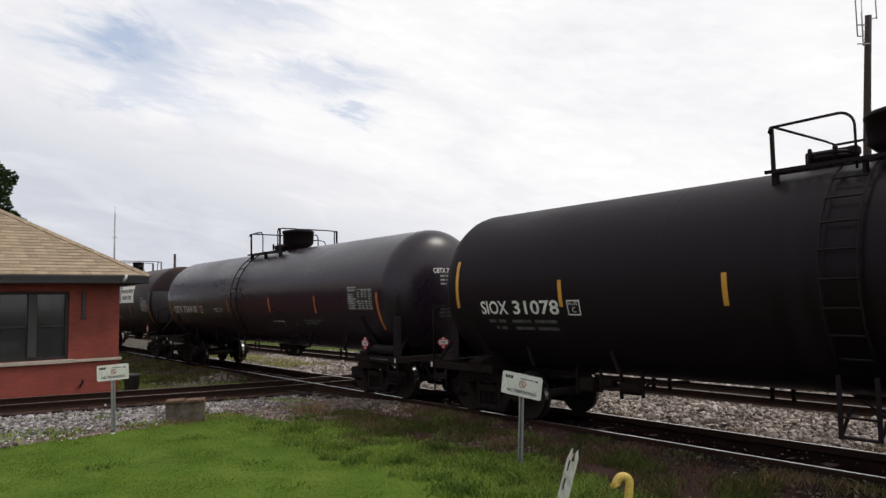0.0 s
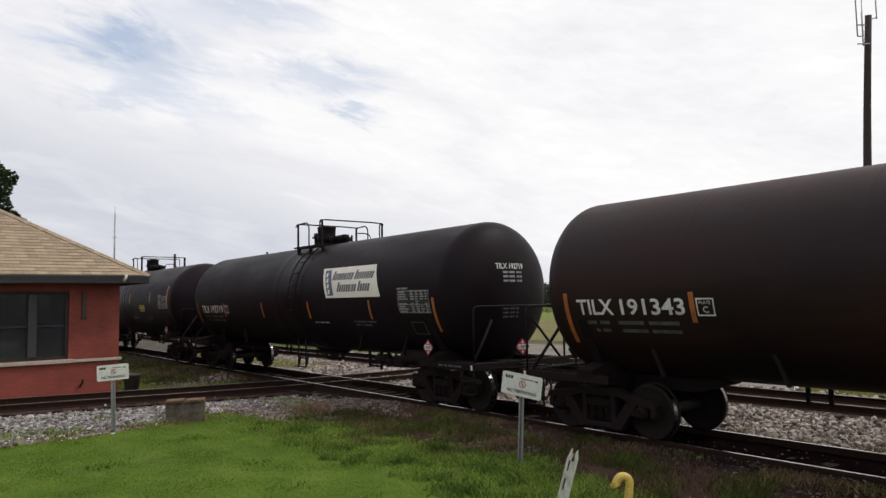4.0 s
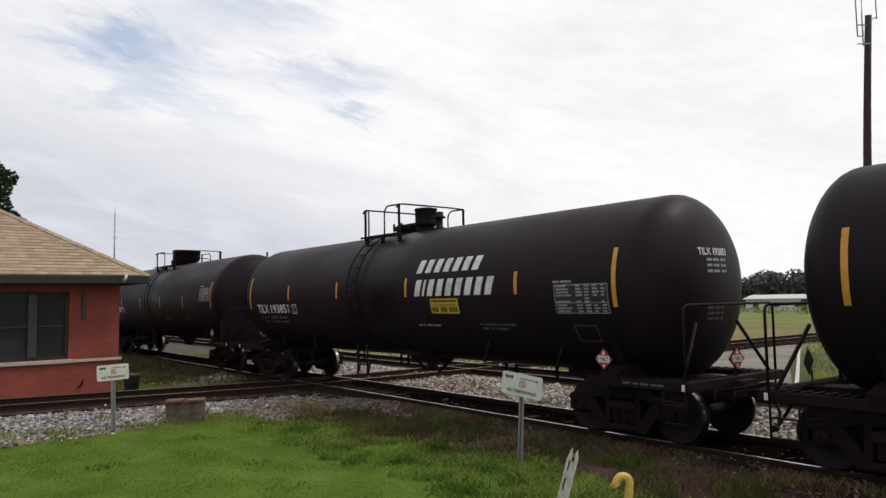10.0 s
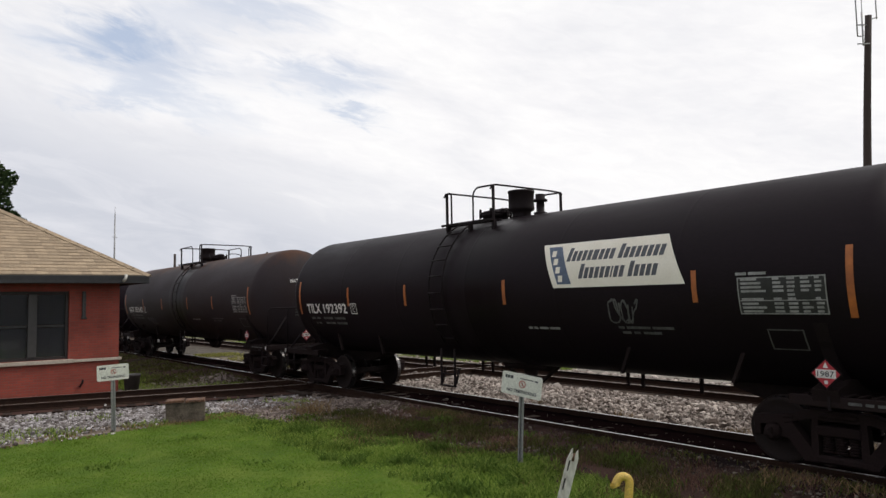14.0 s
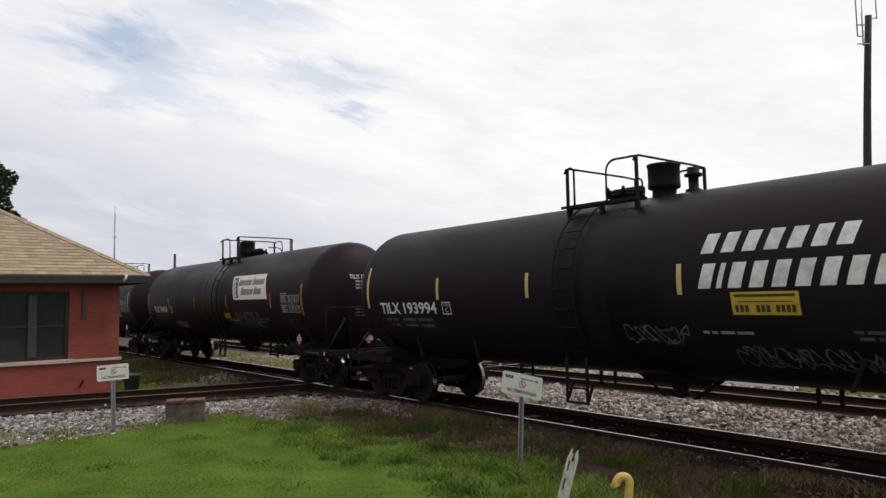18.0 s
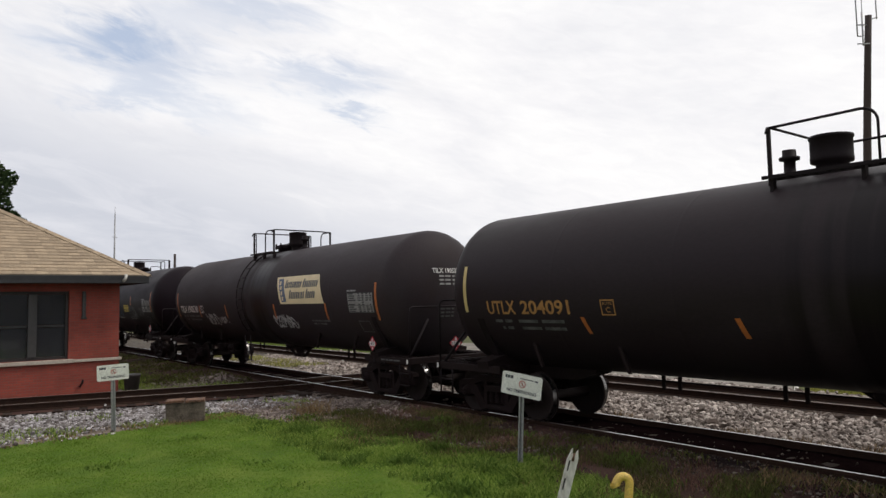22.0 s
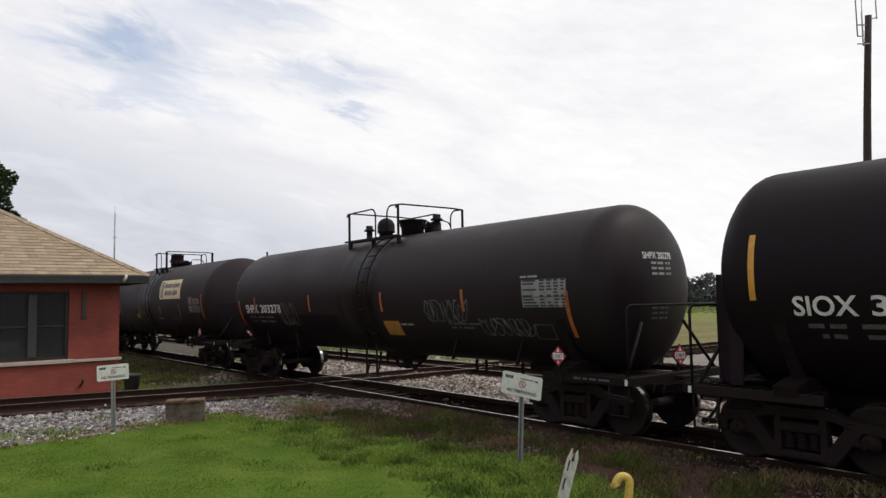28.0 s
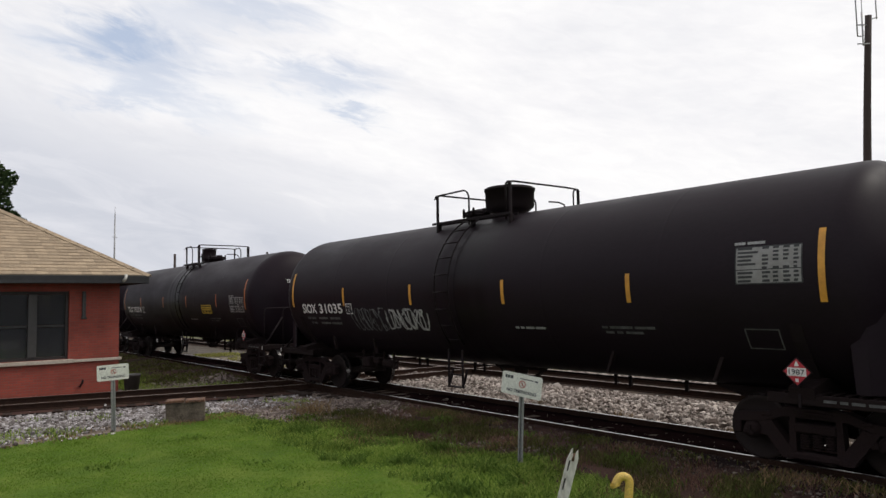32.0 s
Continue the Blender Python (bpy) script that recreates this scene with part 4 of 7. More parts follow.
fine = [(along(CROSS, yy)[0], yy) for yy in np.linspace(-16, 62, 120)]
track("crossing_track", "rusty railway track crossing the main track on the level", fine, cross_ties, M["railtop_dull"], drop=0.006)


# dark brown soil between and beside the crossing track's ties
bed = [(along(CROSS, yy)[0], yy) for yy in np.linspace(-15.5, -0.9, 30)]
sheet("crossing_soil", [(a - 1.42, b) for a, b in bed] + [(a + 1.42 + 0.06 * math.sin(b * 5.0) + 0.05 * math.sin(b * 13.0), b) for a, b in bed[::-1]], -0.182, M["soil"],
      "dark brown soil covering the crossing track's ties", "ground")


def diamond(bm):
    for side in (-0.62, 0.62):
        box(bm, (-20.06, MID + side, -0.06), (2.5, 0.05, 0.09), bevel=0.006)
        box(bm, (-20.06 + side, MID, -0.06), (0.05, 2.6, 0.09), bevel=0.006)
    for sx in (-0.75, 0.75):
        for sy in (-0.75, 0.75):
            box(bm, (-20.06 + sx, MID + sy, -0.165), (0.55, 0.55, 0.02), bevel=0.004)


tagged(part("track_diamond", built(diamond), M["rail"]), "rusty guard rails and plates where two tracks cross", "track", kind="structure")
for nm, yy, xx in (("crossing_timber", -0.75, -20.3), ("crossing_timber", 2.3, -20.1)):
    tagged(part(nm, built(box, (xx, yy, -0.225), (4.2, 0.24, 0.17), bevel=0.012), M["tie"]), "long dark timber under the track crossing", "timber", kind="structure")

# ---------------------------------------------------------------- depot


def wall_with_hole(bm, x0, x1, y0, y1, z0, z1, hole):
    hy0, hy1, hz0, hz1 = hole
    for a, b, c, d in ((y0, hy0, z0, z1), (hy1, y1, z0, z1), (hy0, hy1, z0, hz0), (hy0, hy1, hz1, z1)):
        box(bm, ((x0 + x1) / 2, (a + b) / 2, (c + d) / 2), (x1 - x0, b - a, d - c))
    bmesh.ops.remove_doubles(bm, verts=bm.verts, dist=0.001)


def depot():
    top = tagged(empty("depot", pose(-23.87, -4.33, SOIL)), "red brick railway depot with a tan shingled hip roof", "building")
    X, Y, Z = -23.87, -4.33, SOIL

    def put(name, bm, mat, parent=top, label=""):
        bmesh.ops.translate(bm, verts=bm.verts, vec=(-X, -Y, -Z))
        return part(name, bm, mat, parent, label)
    hole = (-7.66, -5.75, 0.84, 2.86)
    put("front_wall", built(wall_with_hole, X - 0.33, X, -16.0, Y, SOIL - 0.1, 3.14, hole), M["brickwall"], label="red brick wall")
    put("side_wall", built(box, (X - 4.97, Y - 0.165, 1.4), (9.26, 0.33, 3.44)), M["brickwall"], label="red brick wall")
    put("side_wall", built(box, (X - 4.97, -15.83, 1.4), (9.26, 0.33, 3.44)), M["brickwall"], label="red brick wall")
    put("back_wall", built(box, (X - 9.75, -10.16, 1.4), (0.3, 11.66, 3.44)), M["brickwall"], label="red brick wall")
    put("floor", built(box, (X - 4.96, -10.16, 0.05), (9.2, 11.3, 0.1)), M["concrete"])
    put("ceiling", built(box, (X - 4.96, -10.16, 3.08), (9.2, 11.3, 0.06)), M["soffit"])

    def band(bm):
        box(bm, (X + 0.035, -6.70, 0.775), (0.11, 2.18, 0.115), bevel=0.012)
    put("sill_band", built(box, (X + 0.03, -10.12, 0.77), (0.075, 11.72, 0.085), bevel=0.01), M["sill"], label="pale stone band")
    put("window_sill", built(band), M["sill"], label="pale stone sill")
    put("corner_band", built(box, (X - 0.16, Y + 0.03, 0.77), (0.36, 0.075, 0.085), bevel=0.01), M["sill"])
    win = put("window", built(lambda bm: [box(bm, (X - 0.12, c, 1.85), (0.12, 0.085, 2.02), bevel=0.008) for c in (-7.615, -5.795)]
                              + [box(bm, (X - 0.12, -6.705, z), (0.12, 1.735, 0.085), bevel=0.008) for z in (0.885, 2.815)]), M["window_frame"], label="dark double window")
    put("mullion", built(box, (X - 0.10, -6.70, 1.85), (0.16, 0.235, 1.84), bevel=0.01), M["mullion"], win, "grey painted mullion")
    for c in (-7.195, -6.21):
        put("sash_bar", built(box, (X - 0.12, c, 1.83), (0.06, 0.73, 0.05), bevel=0.006), M["mullion"], win)
        for z, hgt in ((1.365, 0.86), (2.315, 0.9)):
            g = put("pane", built(box, (X - 0.125, c, z), (0.008, 0.73, hgt)), M["glass"], win)
            g.visible_shadow = False
    # roof
    ex, ey, ez, slope = X + 0.67, Y + 0.66, 3.33, 0.612
    ex2, ey2 = X - 9.9 - 0.67, -16.0 - 0.66

    def roof(bm):
        half = (ex - ex2) / 2
        rz = ez + half * slope
        lo = [(ex, ey), (ex, ey2), (ex2, ey2), (ex2, ey)]
        rid = [((ex + ex2) / 2, ey - half), ((ex + ex2) / 2, ey2 + half)]
        if rid[0][1] < rid[1][1]:
            rid = [((ex + ex2) / 2, (ey + ey2) / 2 + 0.1), ((ex + ex2) / 2, (ey + ey2) / 2 - 0.1)]
        v = [bm.verts.new((*p, ez)) for p in lo] + [bm.verts.new((*p, rz)) for p in rid] + [bm.verts.new((*p, ez - 0.05)) for p in lo]
        for f in ((0, 4, 5, 1), (1, 5, 2), (2, 5, 4, 3), (3, 4, 0), (0, 1, 7, 6), (1, 2, 8, 7), (2, 3, 9, 8), (3, 0, 6, 9), (6, 7, 8, 9)):
            bm.faces.new([v[i] for i in f])
        bmesh.ops.recalc_face_normals(bm, faces=bm.faces)
    rf = put("roof", built(roof), M["shingle"], label="tan asphalt shingle hip roof")
    put("soffit", built(box, ((ex + ex2) / 2, (ey + ey2) / 2, ez - 0.215), (ex - ex2 - 0.1, ey - ey2 - 0.1, 0.05)), M["soffit"], label="dark eaves soffit")

    def gutter(bm):
        prof = [(0.0, -0.09), (0.07, -0.09), (0.09, 0.0), (0.125, 0.12), (0.12, 0.13), (0.105, 0.13), (0.08, 0.02), (0.0, 0.02)]
        prism(bm, [(ex - 0.02 + a, ez - 0.155 + b) for a, b in prof], ey2, ey, "y")
    put("gutter", built(gutter), M["fascia"], label="dark metal gutter")

    def gutter2(bm):
        box(bm, ((ex + ex2) / 2, ey + 0.02, ez - 0.14), (ex - ex2, 0.05, 0.22))
    put("fascia", built(gutter2), M["fascia"], label="dark fascia board")
    put("gutter_outlet", built(tube, [(ex + 0.13, Y - 0.02, ez + 0.01), (ex + 0.15, Y - 0.03, ez - 0.10), (ex + 0.10, Y - 0.09, ez - 0.2)], 0.045, 8), M["oldwhite"], label="white gutter elbow")
    # upright conduit with a small box at its foot; it holds no lamp
    put("wall_lamp", built(lambda bm: [box(bm, (X + 0.045, -5.35, 2.46), (0.09, 0.10, 0.78), bevel=0.02), box(bm, (X + 0.06, -5.35, 2.05), (0.12, 0.14, 0.08), bevel=0.02)]),
        M["mullion"], label="grey brown metal conduit box")
    put("wall_pipe", built(tube, [(X - 0.1, -5.42, 0.0), (X + 0.06, -5.42, 0.0), (X + 0.1, -5.36, 0.12), (X + 0.1, -5.36, 0.2)], 0.03, 8), M["fitting"])
    # shingles on the slope that faces the tracks
    tilt = math.atan(slope)
    tabs = [shared("shingle", M["shingle"], box, (0, 0, 0), (0.25, 0.289, 0.013)), ]
    n = 0
    for row in range(21):
        d = 0.10 + row * 0.2
        rx, rz = ex - d * math.cos(tilt), ez + d * math.sin(tilt)
        lim = ey - d * math.cos(tilt) - 0.20
        c = lim - (0.14 if row % 2 else 0.0)
        while c > -8.1 and n < 300:
            s = part("shingle", tabs[0], None, rf)
            s.matrix_basis = pose(rx - X, c - Y, rz + 0.010 - Z, 0, math.degrees(tilt) - 3.5, random.uniform(-0.6, 0.6))
            c -= 0.292
            n += 1
    cap = shared("ridge_shingle", M["shingle"], lambda bm: prism(bm, [(-0.13, -0.055), (0.0, 0.012), (0.13, -0.055), (0.13, -0.040), (0.0, 0.027), (-0.13, -0.040)], -0.16, 0.16, "x"))
    for i in range(22):
        d = 0.05 + i * 0.19
        s = part("ridge_shingle", cap, None, rf)
        s.matrix_basis = Matrix.Translation((ex - d - X, ey - d - Y, ez + d * slope + 0.03 - Z)) @ Matrix.Rotation(radians(45), 4, "Z") @ Matrix.Rotation(math.atan(slope / math.sqrt(2)), 4, "Y")
    return top


depot()
tagged(part("cardboard_box", built(box, (-24.45, -7.45, 0.97), (0.4, 0.45, 0.44), bevel=0.01),
            material("brown_cardboard", (0.36, 0.25, 0.15), 0.9, scale=6)), "brown cardboard box standing inside the depot window", "box")
tagged(part("work_table", built(lambda bm: [box(bm, (-24.6, -8.0, 0.72), (0.7, 2.2, 0.05)), *[box(bm, (-24.6 + a, -8.0 + b, 0.4), (0.06, 0.06, 0.6)) for a in (-0.3, 0.3) for b in (-1.0, 1.0)]]),
            M["window_frame"]), "dark table inside the depot window", "table")
tagged(part("waste_bin", built(lathe, [(0.20, 0.0), (0.24, 0.5), (0.26, 0.52), (0.26, 0.56), (0.22, 0.58)], 16, Matrix.Translation((-23.6, -4.0, SOIL))),
            M["window_frame"]), "dark waste bin at the depot's corner", "bin")

# ---------------------------------------------------------------- small things by the lawn


def round_rect(w, h, r, n=4):
    pts = []
    for cx, cy, a0 in ((w / 2 - r, h / 2 - r, 0), (-w / 2 + r, h / 2 - r, 90), (-w / 2 + r, -h / 2 + r, 180), (w / 2 - r, -h / 2 + r, 270)):
        for i in range(n + 1):
            a = radians(a0 + 90 * i / n)
            pts.append((cx + r * math.cos(a), cy + r * math.sin(a)))
    return pts


def text_bm(body, width, height, bold=0.0):
    """Lettering in the built-in font, flat in x and y, fitted to a box with its lower left corner at the origin."""
    cu = bpy.data.curves.new("lettering", "FONT")
    cu.body, cu.offset, cu.resolution_u = body, bold, 3
    ob = new("lettering", cu)
    me = ob.to_mesh()
    bm = bmesh.new()
    bm.from_mesh(me)
    ob.to_mesh_clear()
    bpy.data.objects.remove(ob)
    bpy.data.curves.remove(cu)
    xs, ys = [v.co.x for v in bm.verts], [v.co.y for v in bm.verts]
    for v in bm.verts:
        v.co = ((v.co.x - min(xs)) / (max(xs) - min(xs)) * width, (v.co.y - min(ys)) / (max(ys) - min(ys)) * height, 0)
    bmesh.ops.triangulate(bm, faces=bm.faces)
    return bm


def bars(bm, rows):
    for x0, y0, x1, y1 in rows:
        bm.faces.new([bm.verts.new((*p, 0)) for p in ((x0, y0), (x1, y0), (x1, y1), (x0, y1))])


def notice(name, base, turn, lean, height, w, h, label):
    top = tagged(empty(name, pose(base[0], base[1], SOIL, 0, 0, turn)), label, "sign")
    lm = pose(0, 0, 0, lean[0], lean[1], 0)

    def post(bm):
        prism(bm, [(-0.045, 0.0), (-0.02, 0.0), (-0.012, 0.03), (0.012, 0.03), (0.02, 0.0), (0.045, 0.0), (0.045, 0.006), (0.026, 0.006),
                   (0.018, 0.036), (-0.018, 0.036), (-0.026, 0.006), (-0.045, 0.006)], -0.2, height - 0.05, "z")
    p = part("post", built(post), M["galv"], top, "galvanised channel post")
    p.matrix_basis = lm
    f = part("face", built(prism, round_rect(w, h, 0.035), -0.006, 0.0, "y"), M["signface"], top, "white metal plate")
    f.matrix_basis = lm @ pose(0, -0.004, height - h / 2, 0, lean[2], 0)

    def ink(rows):
        bm = built(bars, rows)
        bmesh.ops.rotate(bm, verts=bm.verts, matrix=Matrix.Rotation(radians(90), 3, "X"))
        bmesh.ops.translate(bm, verts=bm.verts, vec=(0, -0.0085, 0))
        return bm
    part("print", ink([(-w * .42, h * .22, -w * .37, h * .36), (-w * .36, h * .22, -w * .30, h * .36), (-w * .29, h * .22, -w * .22, h * .36),
                       (-w * .05, h * .27, w * .28, h * .31), (w * .33, h * .24, w * .40, h * .31)]), M["signink"], f)
    tx = text_bm("NO TRESPASSING", w * 0.74, h * 0.15, 0.03)
    bmesh.ops.rotate(tx, verts=tx.verts, matrix=Matrix.Rotation(radians(90), 3, "X"))
    bmesh.ops.translate(tx, verts=tx.verts, vec=(-w * .36, -0.0085, -h * .36))
    part("lettering", tx, M["signink"], f, "black lettering")

    def ring(bm):
        n = 20
        a = [bm.verts.new((math.cos(i * math.tau / n) * h * .17 + w * .02, 0, math.sin(i * math.tau / n) * h * .17 + h * .05)) for i in range(n)]
        b = [bm.verts.new((math.cos(i * math.tau / n) * h * .13 + w * .02, 0, math.sin(i * math.tau / n) * h * .13 + h * .05)) for i in range(n)]
        for i in range(n):
            bm.faces.new((a[i], a[(i + 1) % n], b[(i + 1) % n], b[i]))
        s = h * .11
        bm.faces.new([bm.verts.new((w * .02 + x, 0, h * .05 + z)) for x, z in ((-s, s * .75), (-s * .75, s), (s, -s * .75), (s * .75, -s))])
        bmesh.ops.translate(bm, verts=bm.verts, vec=(0, -0.009, 0))
    part("prohibition_ring", built(ring), M["signred"], f)
    part("figure_mark", ink([(w * .01, -h * .03, w * .035, h * .12)]), M["signink"], f)
    for z in (-h * .3, h * .3):
        part("bolt", built(lathe, [(0.011, -0.004), (0.011, 0.004)], 8, pose(0, -0.008, z, 90, 0, 0)), M["galv"], f)


# faces look back towards the lawn
notice("warning_sign", (-16.33, -6.27), 84, (0.0, -1.5, -1.0), 1.45, 0.62, 0.33, "white no trespassing sign on a galvanised post in gravel")
notice("warning_sign", (-8.26, -2.26), 17, (0.0, 3.0, 5.0), 1.50, 0.71, 0.355, "white no trespassing sign on a leaning post in the grass")


def block():
    top = tagged(empty("concrete_block", pose(-16.42, -4.75, SOIL - 0.09, 0, 0, 68)), "weathered brown concrete box with a rusty lid at the lawn's edge", "utility box")

    def body(bm):
        box(bm, (0, 0.26, 0.27), (0.83, 0.5, 0.60), bevel=0.02)
        for v in bm.verts:
            v.co += Vector((noise.noise(v.co * 3.0), noise.noise(v.co * 3.0 + Vector((5, 0, 0))), noise.noise(v.co * 3.0 + Vector((0, 5, 0))))) * 0.02
    part("body", built(body), M["concrete"], top)

    def lid(bm, x0, x1, z, tilt):
        n = 6
        out = [(x0 + (x1 - x0) * i / n, -0.005 - 0.025 * random.random()) for i in range(n + 1)] + [(x1 - (x1 - x0) * i / n, 0.52 + 0.02 * random.random()) for i in range(n + 1)]
        prism(bm, out, z, z + 0.034, "z")
        for i in range(5):
            w = (x1 - x0) / 5
            box(bm, (x0 + w * (i + 0.5), 0.004 + 0.012 * random.random(), z + 0.036), (w * 0.92, 0.05, 0.016 + 0.014 * random.random()), Matrix.Rotation(random.uniform(-0.06, 0.06), 3, "Z"), 0.004)
        bmesh.ops.rotate(bm, verts=bm.verts, cent=(x0, 0, z), matrix=Matrix.Rotation(radians(tilt), 3, "Y"))
    part("lid", built(lid, -0.42, -0.03, 0.578, -1.6), M["rustlid"], top, "rusty split lid")
    part("lid", built(lid, 0.0, 0.41, 0.574, -1.2), M["rustlid"], top, "rusty split lid")


block()


def marker():
    top = tagged(empty("marker_post", pose(-5.38, -4.66, SOIL)), "leaning broken white marker post with a split top", "post")
    ax = Vector((0.24, 0.19, 1.09))
    side = Vector((0.62, 0.78, 0)).normalized()
    nrm = ax.cross(side).normalized()
    side = nrm.cross(ax).normalized()

    def body(bm):
        L, w, t = 1.0, 0.055, 0.018
        out = [(-w, -0.1), (w, -0.1), (w, L * 0.93), (w * 0.6, L * 1.0), (w * 0.2, L * 0.945), (-w * 0.25, L * 0.955), (-w * 0.5, L * 1.01), (-w, L * 0.9)]
        a = ax.normalized() * ax.length
        p = [bm.verts.new(side * u + a * v - nrm * t) for u, v in out]
        q = [bm.verts.new(side * u + a * v + nrm * t) for u, v in out]
        fs = [bm.faces.new(p), bm.faces.new(q[::-1])] + [bm.faces.new((p[i], q[i], q[(i + 1) % 8], p[(i + 1) % 8])) for i in range(8)]
        bmesh.ops.recalc_face_normals(bm, faces=fs)
    part("board", built(body), M["oldwhite"], top, "flaking white board")

    part("broken_wood", built(lambda bm: tube(bm, [ax * 0.90 + nrm * 0.004, ax * 0.965 - nrm * 0.004], 0.030, 7, 0.016)), M["rustlid"], top, "splintered brown wood")

    def slot(bm, v0, v1):
        a, face = ax, nrm * 0.021
        for sgn in (1, -1):
            bm.faces.new([bm.verts.new(side * u + a * v + face * sgn) for u, v in ((-0.038, v0), (-0.022, v0), (-0.022, v1), (-0.038, v1))])
    part("crack", built(slot, 0.80, 0.90), M["window_frame"], top)
    part("crack", built(slot, 0.62, 0.73), M["window_frame"], top)


def vent_pipe():
    top = tagged(empty("vent_pipe", pose(-4.82, -4.02, SOIL)), "yellow painted gooseneck vent pipe rising from the grass", "pipe")
    s = Vector((0.62, 0.78, 0)).normalized()
    pts = [Vector((0, 0, -0.1)), s * -0.01 + Vector((0, 0, 0.50)), s * 0.005 + Vector((0, 0, 0.66)), s * 0.012 + Vector((0, 0, 0.72))]
    for a in range(0, 161, 16):
        pts.append(s * (-0.052 + 0.062 * math.cos(radians(a))) + Vector((0, 0, 0.745 + 0.058 * math.sin(radians(a)))))
    pts.append(s * -0.135 + Vector((0, 0, 0.722)))
    part("pipe", built(tube, pts, 0.044, 14, caps=False), M["yellowpipe"], top)
    part("collar", built(lathe, [(0.048, 0.0), (0.054, 0.015), (0.050, 0.035)], 14, Matrix.Translation(s * -0.135 + Vector((0, 0, 0.70))) @ Matrix.Rotation(radians(24), 4, s.cross(Vector((0, 0, 1)))), caps=False), M["yellowpipe"], top)


marker()
vent_pipe()

# ---------------------------------------------------------------- distance


def utility_pole():
    base, tip = Vector((-15.97, 31.39, SOIL)), Vector((-14.5, 29.45, 16.7))
    top = tagged(empty("utility_pole", Matrix.Translation(base)), "tall dark leaning wooden pole with pale antennas at its top", "pole")
    d = tip - base
    pts = [d * t + Vector((0.10, 0.12, 0)) * math.sin(t * math.pi) * -1.0 for t in np.linspace(-0.02, 1, 9)]
    part("shaft", built(tube, pts, 0.25, 14, 0.155), M["polewood"], top)
    r = Vector((0.62, 0.785, 0))

    def dipole(bm, off, z0, z1, loop):
        c = d + r * off
        tube(bm, [c + Vector((0, 0, z0)), c + Vector((0, 0, z1))], 0.035, 6)
        if loop:
            e = r * loop
            tube(bm, [c + Vector((0, 0, z1)), c + e + Vector((0, 0, z1)), c + e + Vector((0, 0, z0)), c + Vector((0, 0, z0))], 0.03, 6)
    part("antenna", built(dipole, -0.62, -1.1, 2.4, 0.3), M["galv"], top, "grey loop antenna")
    part("antenna", built(dipole, -0.35, -1.6, 0.2, 0.0), M["galv"], top)
    part("antenna", built(dipole, 0.42, -0.2, 2.2, 0.0), M["antenna"], top, "pale whip antenna")
    part("bracket", built(lambda bm: [tube(bm, [d + r * -0.65 + Vector((0, 0, z)), d + Vector((0, 0, z))], 0.035, 6) for z in (-0.5, -1.5)]
                          + [tube(bm, [d + Vector((0, 0, -0.25)), d + r * 0.45 + Vector((0, 0, -0.1))], 0.03, 6)]), M["galv"], top)


utility_pole()


def thin_pole(name, x, y, z1, r0, r1, mat, label, arms=()):
    top = tagged(empty(name, pose(x, y, SOIL)), label, "pole")
    part("shaft", built(tube, [(0, 0, -0.1), (0, 0, z1 * 0.5), (0, 0, z1 - SOIL)], r0, 8, r1), mat, top)
    for z, w in arms:
        part("crossarm", built(box, (0, 0, z - SOIL), (0.1, w, 0.12)), mat, top)
    return top


thin_pole("telegraph_pole", -66.6, 10.95, 7.1, 0.16, 0.11, M["polewood"], "dark wooden pole beyond the train")
thin_pole("telegraph_pole", -54.5, 14.5, 6.6, 0.14, 0.08, M["polewood"], "dark wooden pole beyond the train")
thin_pole("telegraph_pole", -39.5, 76.1, 5.6, 0.15, 0.12, M["polewood"], "dark wooden pole in the far meadow")
mast = thin_pole("radio_mast", -212.1, 40.7, 28.2, 0.34, 0.16, M["galv"], "thin pale lattice radio mast in the distance")


def mast_top(bm):
    tube(bm, [(0, 0, 27.5), (0, 0, 30.5)], 0.08, 6)
    for z in (15, 22):
        tube(bm, [(0, -0.7, z), (0, 0.7, z)], 0.07, 6)


part("mast_fittings", built(mast_top), M["galv"], mast)


def far_building(x, y, w, d, h, roof_mat, wall_mat, label, nwin):
    top = tagged(empty("low_building", pose(x, y, SOIL, 0, 0, 8)), label, "building")
    part("wall", built(box, (0, 0, h / 2), (w, d, h)), wall_mat, top)

    def roof(bm):
        prism(bm, [(-d / 2 - 0.4, h), (d / 2 + 0.4, h), (d / 2 + 0.4, h + 0.12), (0, h + d * 0.1), (-d / 2 - 0.4, h + 0.12)], -w / 2 - 0.4, w / 2 + 0.4, "x")
    part("roof", built(roof), roof_mat, top, "white metal roof")
    for i in range(nwin):
        wx = -w / 2 + (i + 0.5) * w / nwin
        win = part("window", built(box, (wx, -d / 2 - 0.03, h * 0.55), (1.1, 0.08, 0.9)), M["oldwhite"], top)
        part("pane", built(box, (wx, -d / 2 - 0.08, h * 0.55), (0.95, 0.02, 0.75)), M["window_frame"], win)
    part("door", built(box, (w * 0.2, -d / 2 - 0.04, 1.0), (0.95, 0.06, 1.9)), M["mullion"], top)


far_building(-59.2, 113, 13.5, 8, 2.0, M["roofwhite"], M["siding"], "low pale building with a white roof beyond the meadow", 4)
far_building(-49.9, 114, 3.4, 6, 2.1, M["roofwhite"], M["barnred"], "small brown shed with a white roof beyond the meadow", 1)
far_building(-39.5, 114, 15, 8, 2.1, M["roofwhite"], M["siding"], "low pale building with a white roof beyond the meadow", 4)


